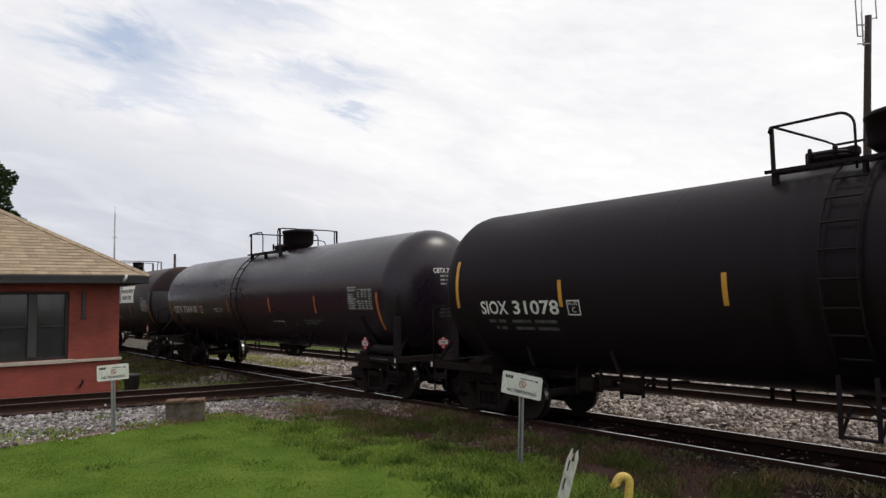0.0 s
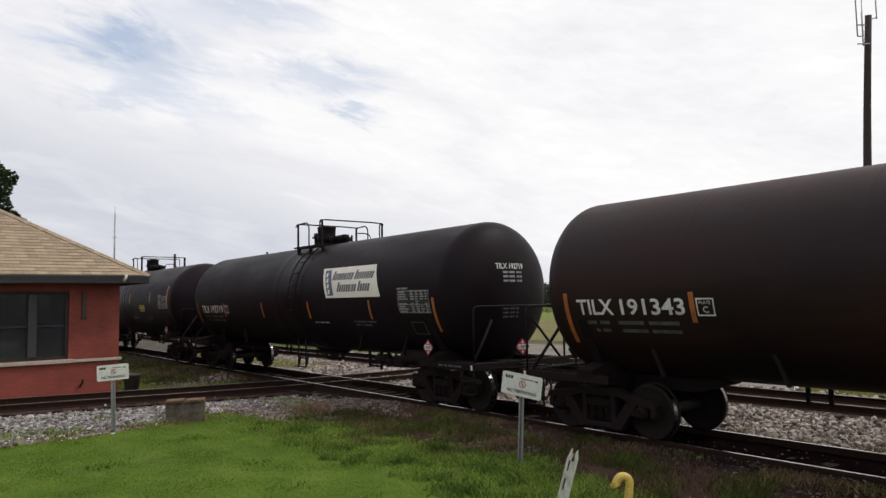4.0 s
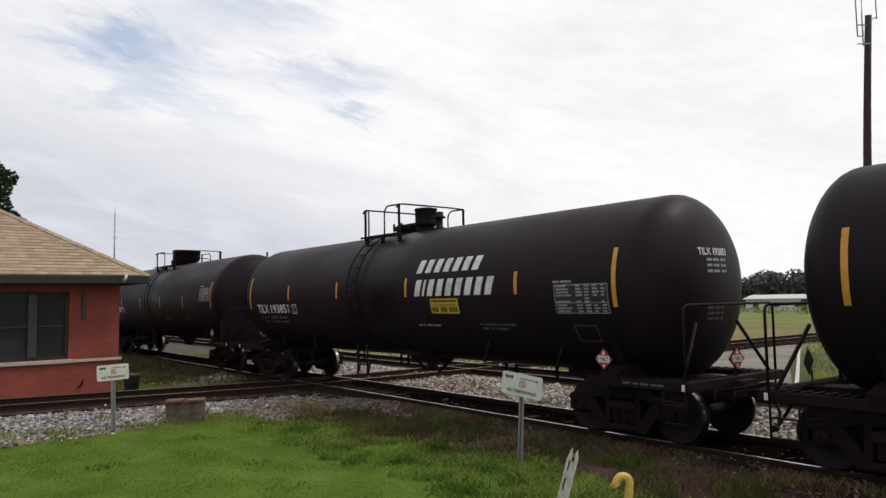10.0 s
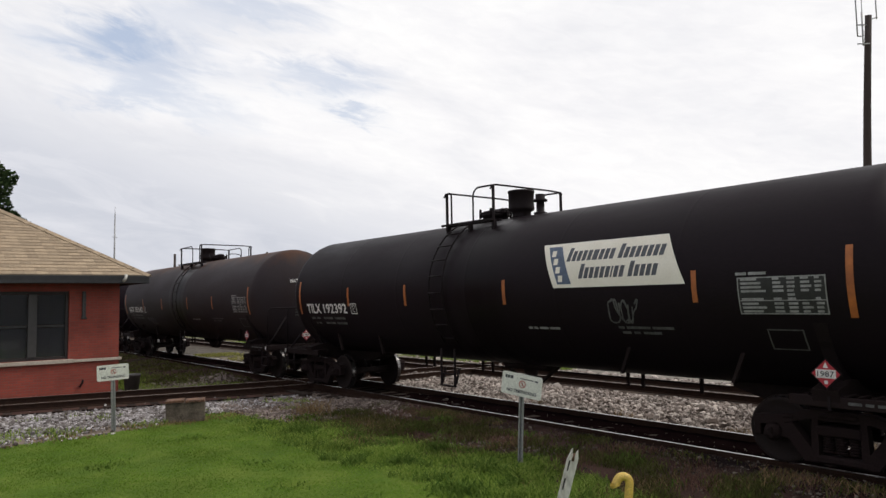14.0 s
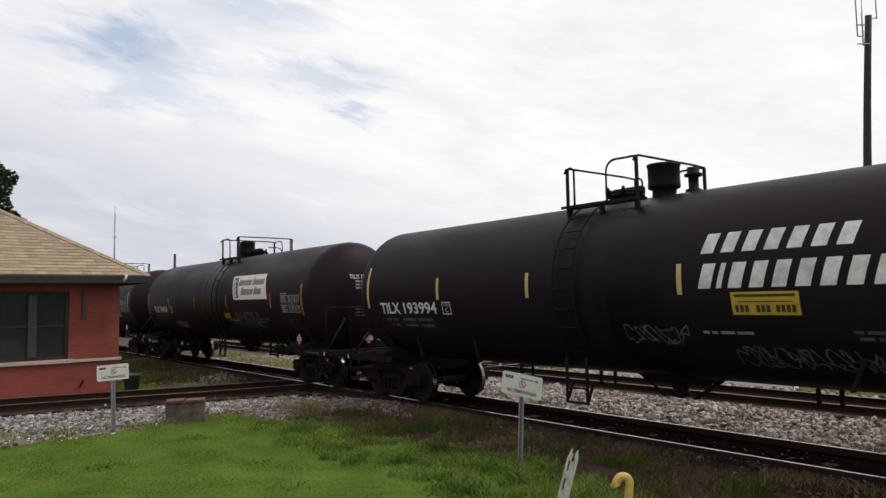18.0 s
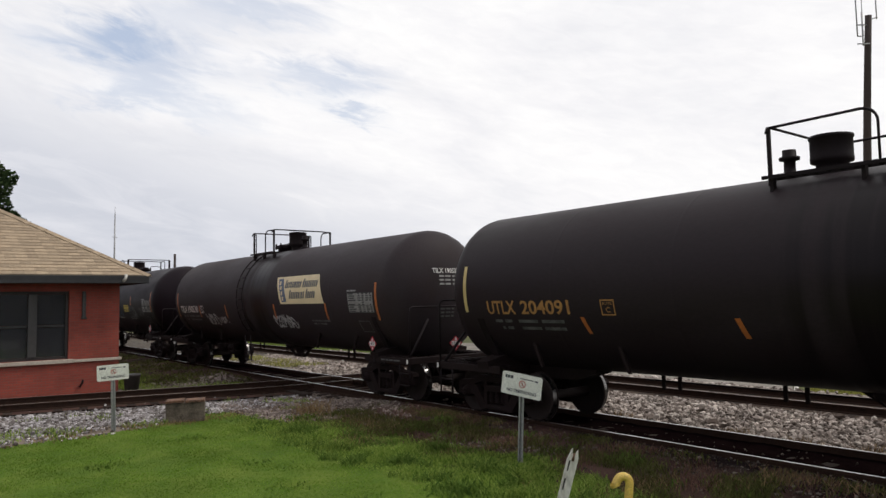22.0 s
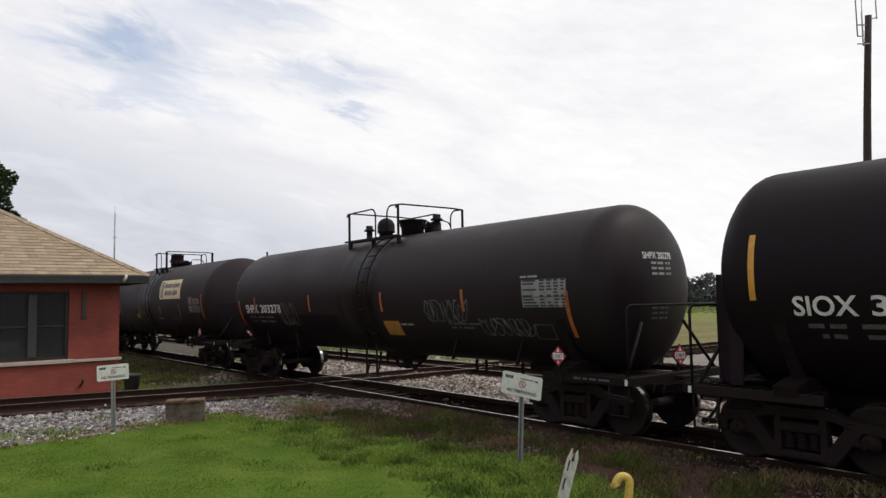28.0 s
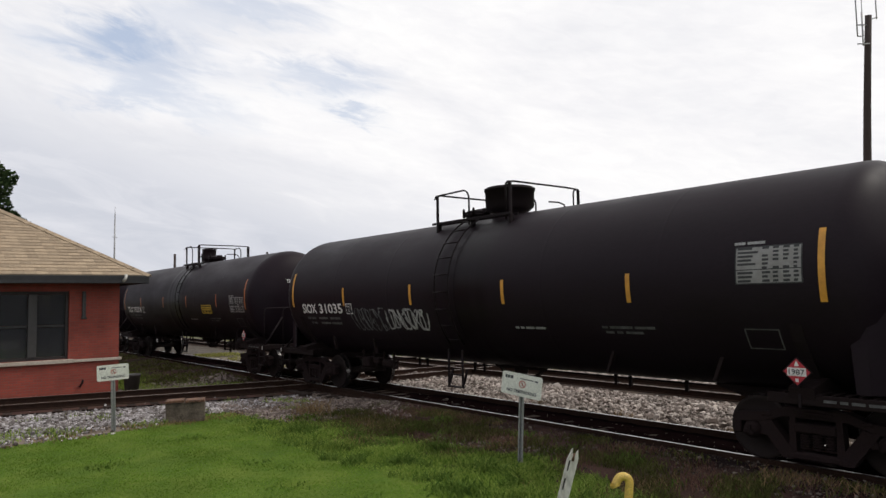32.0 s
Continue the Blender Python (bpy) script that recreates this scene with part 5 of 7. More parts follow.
def foliage(name, centres, n, leaf, mat, parent=None, label="", category="", kind=""):
    """Clumps of small leaf faces round the given (centre, radius) list."""
    P, k = [], 0
    for c, r in centres:
        m = int(n * r * r)
        u = rng.normal(size=(m, 3))
        u /= np.linalg.norm(u, axis=1)[:, None]
        rad = r * rng.uniform(0.55, 1.08, m) ** 0.6
        pts = np.array(c) + u * rad[:, None] * np.array([1, 1, 0.8])
        t = rng.normal(size=(m, 3))
        t /= np.linalg.norm(t, axis=1)[:, None]
        b = np.cross(u, t)
        b /= np.linalg.norm(b, axis=1)[:, None] + 1e-9
        s = leaf * rng.uniform(0.6, 1.5, m)[:, None]
        P.append(np.stack([pts - t * s, pts + b * s * 0.6, pts + t * s, pts - b * s * 0.6], 1))
    P = np.concatenate(P)
    F = np.arange(len(P) * 4).reshape(-1, 4)
    ob = new(name, from_arrays(name, P.reshape(-1, 3), F, mat))
    if parent is not None:
        ob.parent = parent
    if label:
        ob["label"] = label
    if category:
        tagged(ob, label, category, kind=kind)
    return ob


def tree(x, y, h, spread, label, seed, boughs=()):
    r = random.Random(seed)
    top = tagged(empty("tree", pose(x, y, SOIL)), label, "tree")
    part("trunk", built(tube, [(0, 0, -0.2), (0.1, 0, h * 0.25), (0.0, 0.2, h * 0.5), (0.2, 0.1, h * 0.8)], h * 0.035, 10, h * 0.008), M["bark"], top)
    cl = []
    for i in range(9):
        a, z = r.uniform(0, math.tau), h * r.uniform(0.42, 0.85)
        e = Vector((math.cos(a) * spread * r.uniform(0.4, 0.85), math.sin(a) * spread * r.uniform(0.4, 0.85), z + h * 0.08))
        part("limb", built(tube, [(0.05, 0.1, h * r.uniform(0.25, 0.5)), tuple(e * 0.6 + Vector((0, 0, z * 0.3))), tuple(e)], h * 0.014, 6, h * 0.004), M["bark"], top)
        cl.append((tuple(e), spread * r.uniform(0.24, 0.42)))
    for i in range(26):
        a, q = r.uniform(0, math.tau), r.uniform(0, 1)
        z = h * (0.38 + 0.58 * q)
        w = spread * math.sqrt(max(0.05, 1 - (abs(q - 0.4) / 0.65) ** 2)) * r.uniform(0.3, 0.95)
        cl.append(((math.cos(a) * w, math.sin(a) * w, z), spread * r.uniform(0.14, 0.3)))
    cl += list(boughs)
    foliage("crown", cl, 1250, 0.10, M["leaf"], top)
    return top


tree(-46.0, -6.9, 11.2, 2.0, "dark green leafy tree behind the depot", 3,
     [((0, 1.1, 10.3), 0.85), ((0, 2.0, 9.95), 0.6), ((0.3, 1.5, 9.3), 0.8), ((0, 1.6, 8.4), 0.75), ((0, 2.2, 7.7), 0.6), ((0, 1.4, 7.3), 0.8), ((0.2, 2.75, 7.3), 0.5), ((0, 2.6, 6.7), 0.6), ((0, 0.4, 9.8), 1.0), ((0, 0.5, 8.0), 1.1)])
# woods along the far edge of the fields
cl = []
r = random.Random(5)
for i in range(210):
    x = -330 + 2.25 * i + r.uniform(-1.5, 1.5)
    cl.append(((x, 152 + r.uniform(-5, 8) - 0.12 * x, r.uniform(0.6, 3.2)), r.uniform(2.2, 3.0)))
    for j in range(4):
        cl.append(((x + r.uniform(-2, 2), 150 + r.uniform(-6, 12) - 0.12 * x, r.uniform(0.1, 1.0) * (6.6 + 1.8 * noise.noise(Vector((x * 0.045, 1.3, 0))))), r.uniform(1.6, 3.0)))
foliage("far_woods", cl, 26, 0.42, M["hedge"], label="dark hazy line of woods beyond the fields", category="woods", kind="stuff")

cl = []
for i in range(230):
    cl.append(((-150 + 0.62 * i + r.uniform(-1, 1), 98 + r.uniform(-7, 7), r.uniform(-0.5, 0.3)), r.uniform(0.4, 1.2)))
foliage("meadow_shrubs", cl, 60, 0.16, M["shrub"], label="low bright green shrubs before the buildings", category="shrubs", kind="stuff")

# ---------------------------------------------------------------- the train
RAD, AXIS = 1.542, 2.616          # tank radius and the height of its middle line
HALF, HEADLEN = 7.53, 0.72        # half the straight barrel, depth of the rounded heads
PITCH = 18.2                      # coupled length of a car
BOGIE, WB = 7.03, 0.89            # truck centres and half the truck's wheelbase


SHIFT = 0.02                      # the barrel sits a little ahead of the truck centres
LOWER = 1.056                     # the belly hangs a little below a true circle


def swell(v):
    """Height above the middle line on the shell, for a height on a true circle."""
    return v * LOWER if v < 0 else v


def shell_angle(z):
    d = z - AXIS
    return math.asin(max(-0.999, (d / LOWER if d < 0 else d) / RAD))


def tank_shell(bm):
    prof = []
    for i in range(13):
        a = math.pi / 2 * i / 12
        prof.append((max(RAD * math.sin(a), 0.02), -HALF - HEADLEN * math.cos(a)))
    prof += [(RAD, -HALF + 0.05)]
    for sx in (-5.0, -2.5, 0.0, 2.5, 5.0):
        prof += [(RAD, sx - 0.06), (RAD, sx - 0.03), (RAD + 0.002, sx - 0.01), (RAD + 0.002, sx + 0.01), (RAD, sx + 0.03), (RAD, sx + 0.06)]
    prof += [(RAD, HALF - 0.05)]
    prof += [(r, -h) for r, h in prof[12::-1]]
    lathe(bm, prof, 112, Matrix.Translation((SHIFT, 0, AXIS)) @ Matrix.Rotation(radians(90), 4, "Y"))
    for v in bm.verts:
        v.co.z = AXIS + swell(v.co.z - AXIS)
    bmesh.ops.recalc_face_normals(bm, faces=bm.faces)


def wrapped(bm, x0, z0, off=0.004, skew=0.0):
    """Lays a flat drawing (x along the car, y up the shell) on the near side of the tank, its origin at x0 and height z0."""
    ys = [v.co.y for v in bm.verts]
    y = math.ceil(min(ys) / 0.06) * 0.06
    while y < max(ys):
        bmesh.ops.bisect_plane(bm, geom=bm.verts[:] + bm.edges[:] + bm.faces[:], plane_co=(0, y, 0), plane_no=(0, 1, 0), dist=0.0005)
        y += 0.06
    a0 = shell_angle(z0)
    for v in bm.verts:
        a, r = a0 + v.co.y / RAD, RAD + off + v.co.z
        v.co = (x0 + v.co.x + skew * v.co.y, -r * math.cos(a), AXIS + swell(r * math.sin(a)))
    bmesh.ops.recalc_face_normals(bm, faces=bm.faces)
    return bm


def on_head(bm, y0, z0, off=0.004):
    """Lays a flat drawing on the leading head; its x runs towards the far side."""
    for axis, lim in ((0, [v.co.x for v in bm.verts]), (1, [v.co.y for v in bm.verts])):
        q = min(lim) + 0.1
        while q < max(lim):
            no = (1, 0, 0) if axis == 0 else (0, 1, 0)
            bmesh.ops.bisect_plane(bm, geom=bm.verts[:] + bm.edges[:] + bm.faces[:], plane_co=tuple(c * q for c in no), plane_no=no, dist=0.0005)
            q += 0.1
    for v in bm.verts:
        y, z = y0 + v.co.x, z0 + v.co.y
        rr = min(math.hypot(y, (z - AXIS) / (LOWER if z < AXIS else 1.0)) / RAD, 0.998)
        v.co = (SHIFT + HALF + HEADLEN * math.sqrt(1 - rr * rr) + off / max(math.sqrt(1 - rr * rr), 0.25), y, z)
    bmesh.ops.recalc_face_normals(bm, faces=bm.faces)
    return bm


def quad(bm, pts, z=0.0):
    bm.faces.new([bm.verts.new((x, y, z)) for x, y in pts])


def rect(bm, x0, y0, x1, y1, z=0.0):
    quad(bm, ((x0, y0), (x1, y0), (x1, y1), (x0, y1)), z)


def arc(z, z0):
    """Length up the shell from height z0 to height z."""
    return RAD * (shell_angle(z) - shell_angle(z0))


def stripe(car, x, z0, z1, mat, w=0.085, skew=0.0):
    bm = built(rect, -w / 2, 0, w / 2, arc(z1, z0))
    return part("reflective_stripe", wrapped(bm, x, z0, 0.005, skew), M[mat], car)


def scrawl(car, x, z, w, h, seed, mat="graffiti"):
    """Spray painted strokes."""
    r = random.Random(seed)
    bm = bmesh.new()
    n = max(4, int(w / 0.17))
    for i in range(n):
        cx, ph = (i + 0.5) * w / n, r.uniform(0, 6)
        pts = []
        for j in range(11):
            t = j / 10
            pts.append((cx + (w / n) * 0.95 * math.sin(t * r.uniform(4.4, 5.6) + ph), h * (0.5 + 0.48 * math.sin(t * r.uniform(5.0, 7.5) + ph * 1.7))))
        for (ax, ay), (bx, by) in zip(pts, pts[1:]):
            d = Vector((bx - ax, by - ay, 0))
            if d.length < 0.01:
                continue
            s = Vector((-d.y, d.x, 0)).normalized() * r.uniform(0.008, 0.019) * (1.6 if mat == "chalk" else 1.0)
            quad(bm, ((ax - s.x, ay - s.y), (bx - s.x, by - s.y), (bx + s.x, by + s.y), (ax + s.x, ay + s.y)), 0.0003 * (i % 3))
    return part("graffiti", wrapped(bm, x, z, 0.0045), M[mat], car, "spray painted scrawl")


def wheel_prof():
    return [(0.10, -0.085), (0.16, -0.07), (0.36, -0.03), (0.40, -0.065), (0.45, -0.065), (0.457, -0.055), (0.462, 0.045), (0.485, 0.055), (0.485, 0.08), (0.40, 0.08),
            (0.36, 0.03), (0.16, 0.06), (0.10, 0.075)]


def side_frame(bm):
    """A cast truck side frame in the x, z plane: arched top member, sloping tension members, pedestals, and open triangles between them."""
    top = [(-1.18, 0.60), (-1.12, 0.68), (-0.66, 0.72), (-0.42, 0.82), (0.42, 0.82), (0.66, 0.72), (1.12, 0.68), (1.18, 0.60)]
    prism(bm, top + [(1.12, 0.55), (0.72, 0.60), (0.42, 0.69), (-0.42, 0.69), (-0.72, 0.60), (-1.12, 0.55)], -0.085, 0.085, "y")
    for s in (-1, 1):
        prism(bm, [(s * 0.60, 0.62), (s * 0.80, 0.58), (s * 0.46, 0.13), (s * 0.30, 0.13), (s * 0.27, 0.19)][::s], -0.085, 0.075, "y")
        prism(bm, [(s * 0.265, 0.20), (s * 0.37, 0.22), (s * 0.345, 0.70), (s * 0.265, 0.70)][::s], -0.075, 0.075, "y")
        prism(bm, [(s * 0.60, 0.60), (s * 0.74, 0.57), (s * 0.77, 0.40), (s * 0.68, 0.40)][::s], -0.075, 0.075, "y")
        box(bm, (s * 1.11, 0, 0.50), (0.10, 0.16, 0.22), bevel=0.015)
        box(bm, (s * WB, 0.02, 0.60), (0.28, 0.18, 0.08), bevel=0.02)
        box(bm, (s * 0.66, -0.07, 0.70), (0.14, 0.06, 0.05), bevel=0.012)
    box(bm, (0, 0, 0.175), (0.86, 0.18, 0.11), bevel=0.03)
    box(bm, (0, -0.085, 0.755), (0.5, 0.04, 0.06), bevel=0.012)


def springs(bm):
    for c in (-0.17, 0.0, 0.17):
        for k in range(6):
            lathe(bm, [(0.062, -0.014), (0.078, 0.0), (0.062, 0.014), (0.045, 0.0)], 10, Matrix.Translation((c, 0, 0.285 + 0.036 * k)), caps=False)
        lathe(bm, [(0.045, 0.26), (0.045, 0.49)], 8, Matrix.Translation((c, 0, 0)))
    box(bm, (0, 0.05, 0.555), (0.56, 0.3, 0.13), bevel=0.02)


def bearing(bm):
    lathe(bm, [(0.125, -0.10), (0.125, 0.05), (0.105, 0.07), (0.10, 0.115), (0.055, 0.125), (0.05, 0.14)], 16, Matrix.Rotation(radians(90), 4, "X"))


def axle_cap(bm):
    """The three-lobed cap that turns with the axle."""
    out = [((0.052 + 0.030 * math.cos(3 * a)) * math.cos(a), (0.052 + 0.030 * math.cos(3 * a)) * math.sin(a)) for a in (math.tau * i / 24 for i in range(24))]
    prism(bm, out, -0.425, -0.40, "y")


def end_sill(bm, s):
    """The stub sill under one end with its bolster wings and draft gear pocket."""
    prism(bm, [(s * 5.1, 0.93), (s * 5.6, 0.78), (s * 8.55, 0.72), (s * 8.75, 0.78), (s * 8.75, 1.02), (s * 5.1, 1.12)][::s], -0.24, 0.24, "y")
    prism(bm, [(-1.42, 1.14), (-1.38, 0.98), (-0.45, 0.76), (0.45, 0.76), (1.38, 0.98), (1.42, 1.14), (1.0, 1.24), (-1.0, 1.24)], s * BOGIE - 0.17, s * BOGIE + 0.17, "x")


def saddle(bm, s):
    """The cradle plates between sill and shell."""
    out, n = [], 14
    for i in range(n + 1):
        a = radians(-158 + 136 * i / n)
        out.append(((RAD + 0.012) * math.cos(a), AXIS + swell((RAD + 0.012) * math.sin(a))))
    prism(bm, out + [(0.9, 1.0), (-0.9, 1.0)], s * BOGIE - 0.09, s * BOGIE + 0.09, "x")


def end_deck(bm, s):
    for y in (-1.30, -1.0, 1.0, 1.30):
        box(bm, (s * 7.58, y, 1.02), (1.84, 0.05, 0.06))
    for i in range(11):
        box(bm, (s * (6.75 + 0.162 * i), -1.15, 1.058), (0.05, 0.36, 0.02))
        box(bm, (s * (6.75 + 0.162 * i), 1.15, 1.058), (0.05, 0.36, 0.02))
    box(bm, (s * 8.52, 0, 1.0), (0.12, 2.86, 0.15), bevel=0.012)
    for i in range(16):
        box(bm, (s * 8.38, -1.35 + 0.18 * i, 1.06), (0.18, 0.05, 0.02))


def side_sill(bm, s, y):
    box(bm, (s * 7.55, y, 0.985), (2.0, 0.045, 0.14), bevel=0.008)


def bent(bm, pts, r=0.022):
    tube(bm, pts, r, 6)


def grab_rail(s, up=0.0, back=0.0):
    """The railing across one end of the car: one path a bar. up: higher than usual; back: nearer the tank."""
    x = s * (8.46 - back)
    a, b, c = 2.14 + up, 2.21 + up, 2.24 + up
    return [[(x, -1.36, 1.04), (x, -1.36, a), (x, -1.33, b), (x, -1.25, c), (x, -0.3, c), (x, 0.3, c), (x, 1.25, c), (x, 1.33, b), (x, 1.36, a), (x, 1.36, 1.04)]]


def head_braces(s):
    return [[(s * 8.38, y * 1.3, 1.06), (s * 8.2, y * 0.62, 1.94)] for y in (-1.0, 1.0)]


def coupler(bm, s):
    box(bm, (s * 8.72, 0, 0.86), (0.5, 0.16, 0.20), bevel=0.03)
    prism(bm, [(s * 8.92, -0.13), (s * 9.14, -0.17), (s * 9.20, -0.02), (s * 9.10, 0.02), (s * 9.16, 0.16), (s * 8.92, 0.14)][::s], 0.72, 1.0, "z")
    tube(bm, [(s * 9.0, -0.1, 1.0), (s * 8.95, -0.7, 0.98), (s * 8.95, -1.35, 1.0), (s * 8.95, -1.4, 0.86)], 0.016, 5)


def hose(bm, s):
    tube(bm, [(s * 8.75, 0.32, 0.80), (s * 8.95, 0.33, 0.72), (s * 9.05, 0.28, 0.50), (s * 9.10, 0.12, 0.34), (s * 9.11, 0.0, 0.30)], 0.028, 7)
    lathe(bm, [(0.045, -0.06), (0.05, 0.06)], 8, Matrix.Translation((s * 9.11, 0.0, 0.30)) @ Matrix.Rotation(radians(90), 4, "X"))


def corner_step(bm, s, y):
    for dx in (-0.2, 0.2):
        tube(bm, [(s * 8.25 + dx, y, 1.0), (s * 8.25 + dx, y, 0.42)], 0.018, 5)
    for z in (0.43, 0.70):
        box(bm, (s * 8.25, y, z), (0.4, 0.06, 0.02))


def reservoir(bm):
    lathe(bm, [(0.05, -0.58), (0.13, -0.54), (0.17, -0.46), (0.17, 0.46), (0.13, 0.54), (0.05, 0.58)], 16, pose(5.9, -0.92, 1.05) @ Matrix.Rotation(radians(90), 4, "Y"))


def brake_gear(bm):
    box(bm, (4.85, -0.66, 0.88), (0.40, 0.28, 0.28), bevel=0.04)
    box(bm, (4.48, -0.70, 0.84), (0.22, 0.22, 0.18), bevel=0.03)
    for x, z in ((3.42, 0.66), (3.98, 0.62), (4.3, 0.70)):
        box(bm, (x, -0.68, (z + 1.12) / 2), (0.055, 0.06, 1.12 - z))
    box(bm, (3.70, -0.68, 0.70), (0.60, 0.05, 0.05))
    lathe(bm, [(0.06, -0.28), (0.13, -0.23), (0.13, 0.23), (0.06, 0.28)], 12, pose(4.02, -0.62, 0.90) @ Matrix.Rotation(radians(90), 4, "Y"))
    tube(bm, [(-8.6, -0.5, 0.84), (-5.4, -0.55, 0.88), (4.2, -0.55, 0.88), (8.6, -0.5, 0.84)], 0.02, 6)
    tube(bm, [(4.0, -0.62, 0.80), (-5.2, -0.30, 0.78)], 0.018, 6)


def rear_gear(bm):
    """Brake rods, a small tank and brackets slung under the trailing end."""
    box(bm, (-4.62, -0.72, 0.80), (0.34, 0.30, 0.26), bevel=0.04)
    box(bm, (-4.20, -0.70, 0.86), (0.26, 0.22, 0.16), bevel=0.03)
    lathe(bm, [(0.05, -0.22), (0.11, -0.18), (0.11, 0.18), (0.05, 0.22)], 12, pose(-3.70, -0.72, 0.80) @ Matrix.Rotation(radians(90), 4, "Y"))
    for x, z in ((-4.9, 0.62), (-4.35, 0.68), (-3.9, 0.60), (-3.45, 0.66)):
        box(bm, (x, -0.74, (z + 1.1) / 2), (0.045, 0.05, 1.1 - z))
    tube(bm, [(-5.3, -0.72, 0.90), (-3.3, -0.72, 0.94), (-2.6, -0.66, 1.0)], 0.022, 6)
    tube(bm, [(-5.3, -0.60, 0.70), (-3.6, -0.66, 0.74), (-3.3, -0.66, 0.95)], 0.018, 6)


def bottom_outlet(bm):
    lathe(bm, [(0.34, 0.98), (0.30, 0.86), (0.16, 0.80), (0.13, 0.62), (0.18, 0.60), (0.18, 0.54), (0.05, 0.50)][::-1], 16, Matrix.Translation((0.35, 0, 0.12)))
    box(bm, (0.35, 0, 0.98), (1.3, 0.5, 0.16), bevel=0.06)
    for sx in (-0.55, 1.25):
        prism(bm, [(sx - 0.05, 1.05), (sx + 0.05, 1.05), (0.35 + (sx - 0.35) * 0.35, 0.62), (0.35 + (sx - 0.35) * 0.28, 0.62)], -0.05, 0.05, "y")


def hanger(bm):
    box(bm, (0, 0.62, 0.90), (0.065, 0.04, 0.52))


def gusset(bm, s, c):
    prism(bm, [(s * c, 1.10), (s * (c + 0.05), 1.10), (s * (c + 0.25), 1.56), (s * (c + 0.18), 1.56)][::s], -1.16, -1.10, "y")


def head_shield(bm, s):
    """A bent steel shield before the lower half of the head: flat face, canted corners, tapered wings along the sides."""
    x, xc, top = s * (HALF + HEADLEN + 0.05) + SHIFT, s * (HALF + 0.30), 2.70
    t = -s * 0.02

    def plate(pts):
        a = [bm.verts.new(p) for p in pts]
        b = [bm.verts.new((p[0] + t, p[1] * 0.985, p[2])) for p in pts]
        n = len(pts)
        bm.faces.new(a)
        bm.faces.new(b[::-1])
        for i in range(n):
            bm.faces.new((a[i], b[i], b[(i + 1) % n], a[(i + 1) % n]))
    plate([(x, -0.86, 1.10), (x, 0.86, 1.10), (x, 0.86, top), (x, -0.86, top)])
    for q in (-1, 1):
        plate([(x, q * 0.86, 1.10), (x, q * 0.86, top), (xc, q * 1.33, top - 0.03), (xc - s * 0.02, q * 1.33, 1.10)])
        plate([(xc, q * 1.33, 1.10), (xc, q * 1.33, top - 0.03), (s * (HALF - 0.30), q * 1.40, 2.64), (s * (HALF - 0.06), q * 1.36, 2.2), (s * (HALF + 0.10), q * 1.34, 1.75), (s * (HALF + 0.14), q * 1.33, 1.10)])
    bmesh.ops.recalc_face_normals(bm, faces=bm.faces)


def ladder_rail(bm, x):
    pts = []
    for i in range(12):
        a = radians(64 - 106 * i / 11)
        pts.append((x, -(RAD + 0.085) * math.cos(a), AXIS + swell((RAD + 0.085) * math.sin(a))))
    tube(bm, pts, 0.018, 6)


def ladder_leg(bm, x):
    box(bm, (x, -1.30, 0.93), (0.06, 0.03, 0.80), bevel=0.005)


def rung(bm):
    tube(bm, [(-0.23, 0, 0), (0.23, 0, 0)], 0.015, 6)


def ladder_foot(bm):
    box(bm, (0, -1.30, 0.55), (0.46, 0.10, 0.03), bevel=0.006)


def ladder_bracket(bm, dx):
    prism(bm, [(dx + 0.02, 0.66), (dx + 0.03, 0.60), (dx + 0.16, 0.94), (dx + 0.10, 0.94)], -1.30, -1.27, "y")


def walkway(bm, x0, x1, y):
    """A narrow grated walkway on brackets along one side of the dome platform."""
    top = AXIS + RAD - 0.10
    for dy in (-0.12, 0.12):
        box(bm, ((x0 + x1) / 2, y + dy, top), (x1 - x0 + 0.16, 0.035, 0.05))
    n = max(6, int((x1 - x0) / 0.16))
    for i in range(n):
        box(bm, (x0 + (i + 0.5) * (x1 - x0) / n, y, top + 0.015), (0.05, 0.26, 0.022))
    low = AXIS + math.sqrt(RAD * RAD - y * y) - 0.04
    for x in (x0 + 0.02, (x0 + x1) / 2, x1 - 0.02):
        box(bm, (x, y, (top + low) / 2), (0.05, 0.10, top - low))


def rail_post(bm):
    box(bm, (0, 0, 4.36), (0.052, 0.052, 0.84), bevel=0.006)


NEAR, FAR = -0.90, 1.18


def end_rail(x):
    return [(x, NEAR - 0.08, 4.70), (x, NEAR - 0.03, 4.785), (x, -0.8, 4.805), (x, 0.8, 4.805), (x, FAR, 4.79), (x, FAR + 0.04, 4.74)]


def side_rail(xa, xb, y):
    """From a corner post at xa to a round bend near xb and down to the walkway."""
    d = 1 if xb > xa else -1
    r = min(0.2, abs(xb - xa) * 0.6)
    arcs = [(xb - d * r + d * r * math.sin(a), y, 4.80 - r + r * math.cos(a)) for a in (radians(15 * i) for i in range(7))]
    return [(xa, y, 4.79)] + arcs + [(xb, y, 4.02)]


def stub_rail(x):
    return [(x, FAR * 0.2, 4.45), (x, FAR * 0.45, 4.46), (x, FAR * 0.6, 4.42), (x, FAR * 0.66, 4.30), (x, FAR * 0.66, 4.0)]


def manway(bm, x, r):
    lathe(bm, [(r * 0.88, -0.10), (r * 0.88, 0.08), (r * 1.02, 0.10), (r * 1.02, 0.15)], 24, Matrix.Translation((x, 0, AXIS + RAD)))


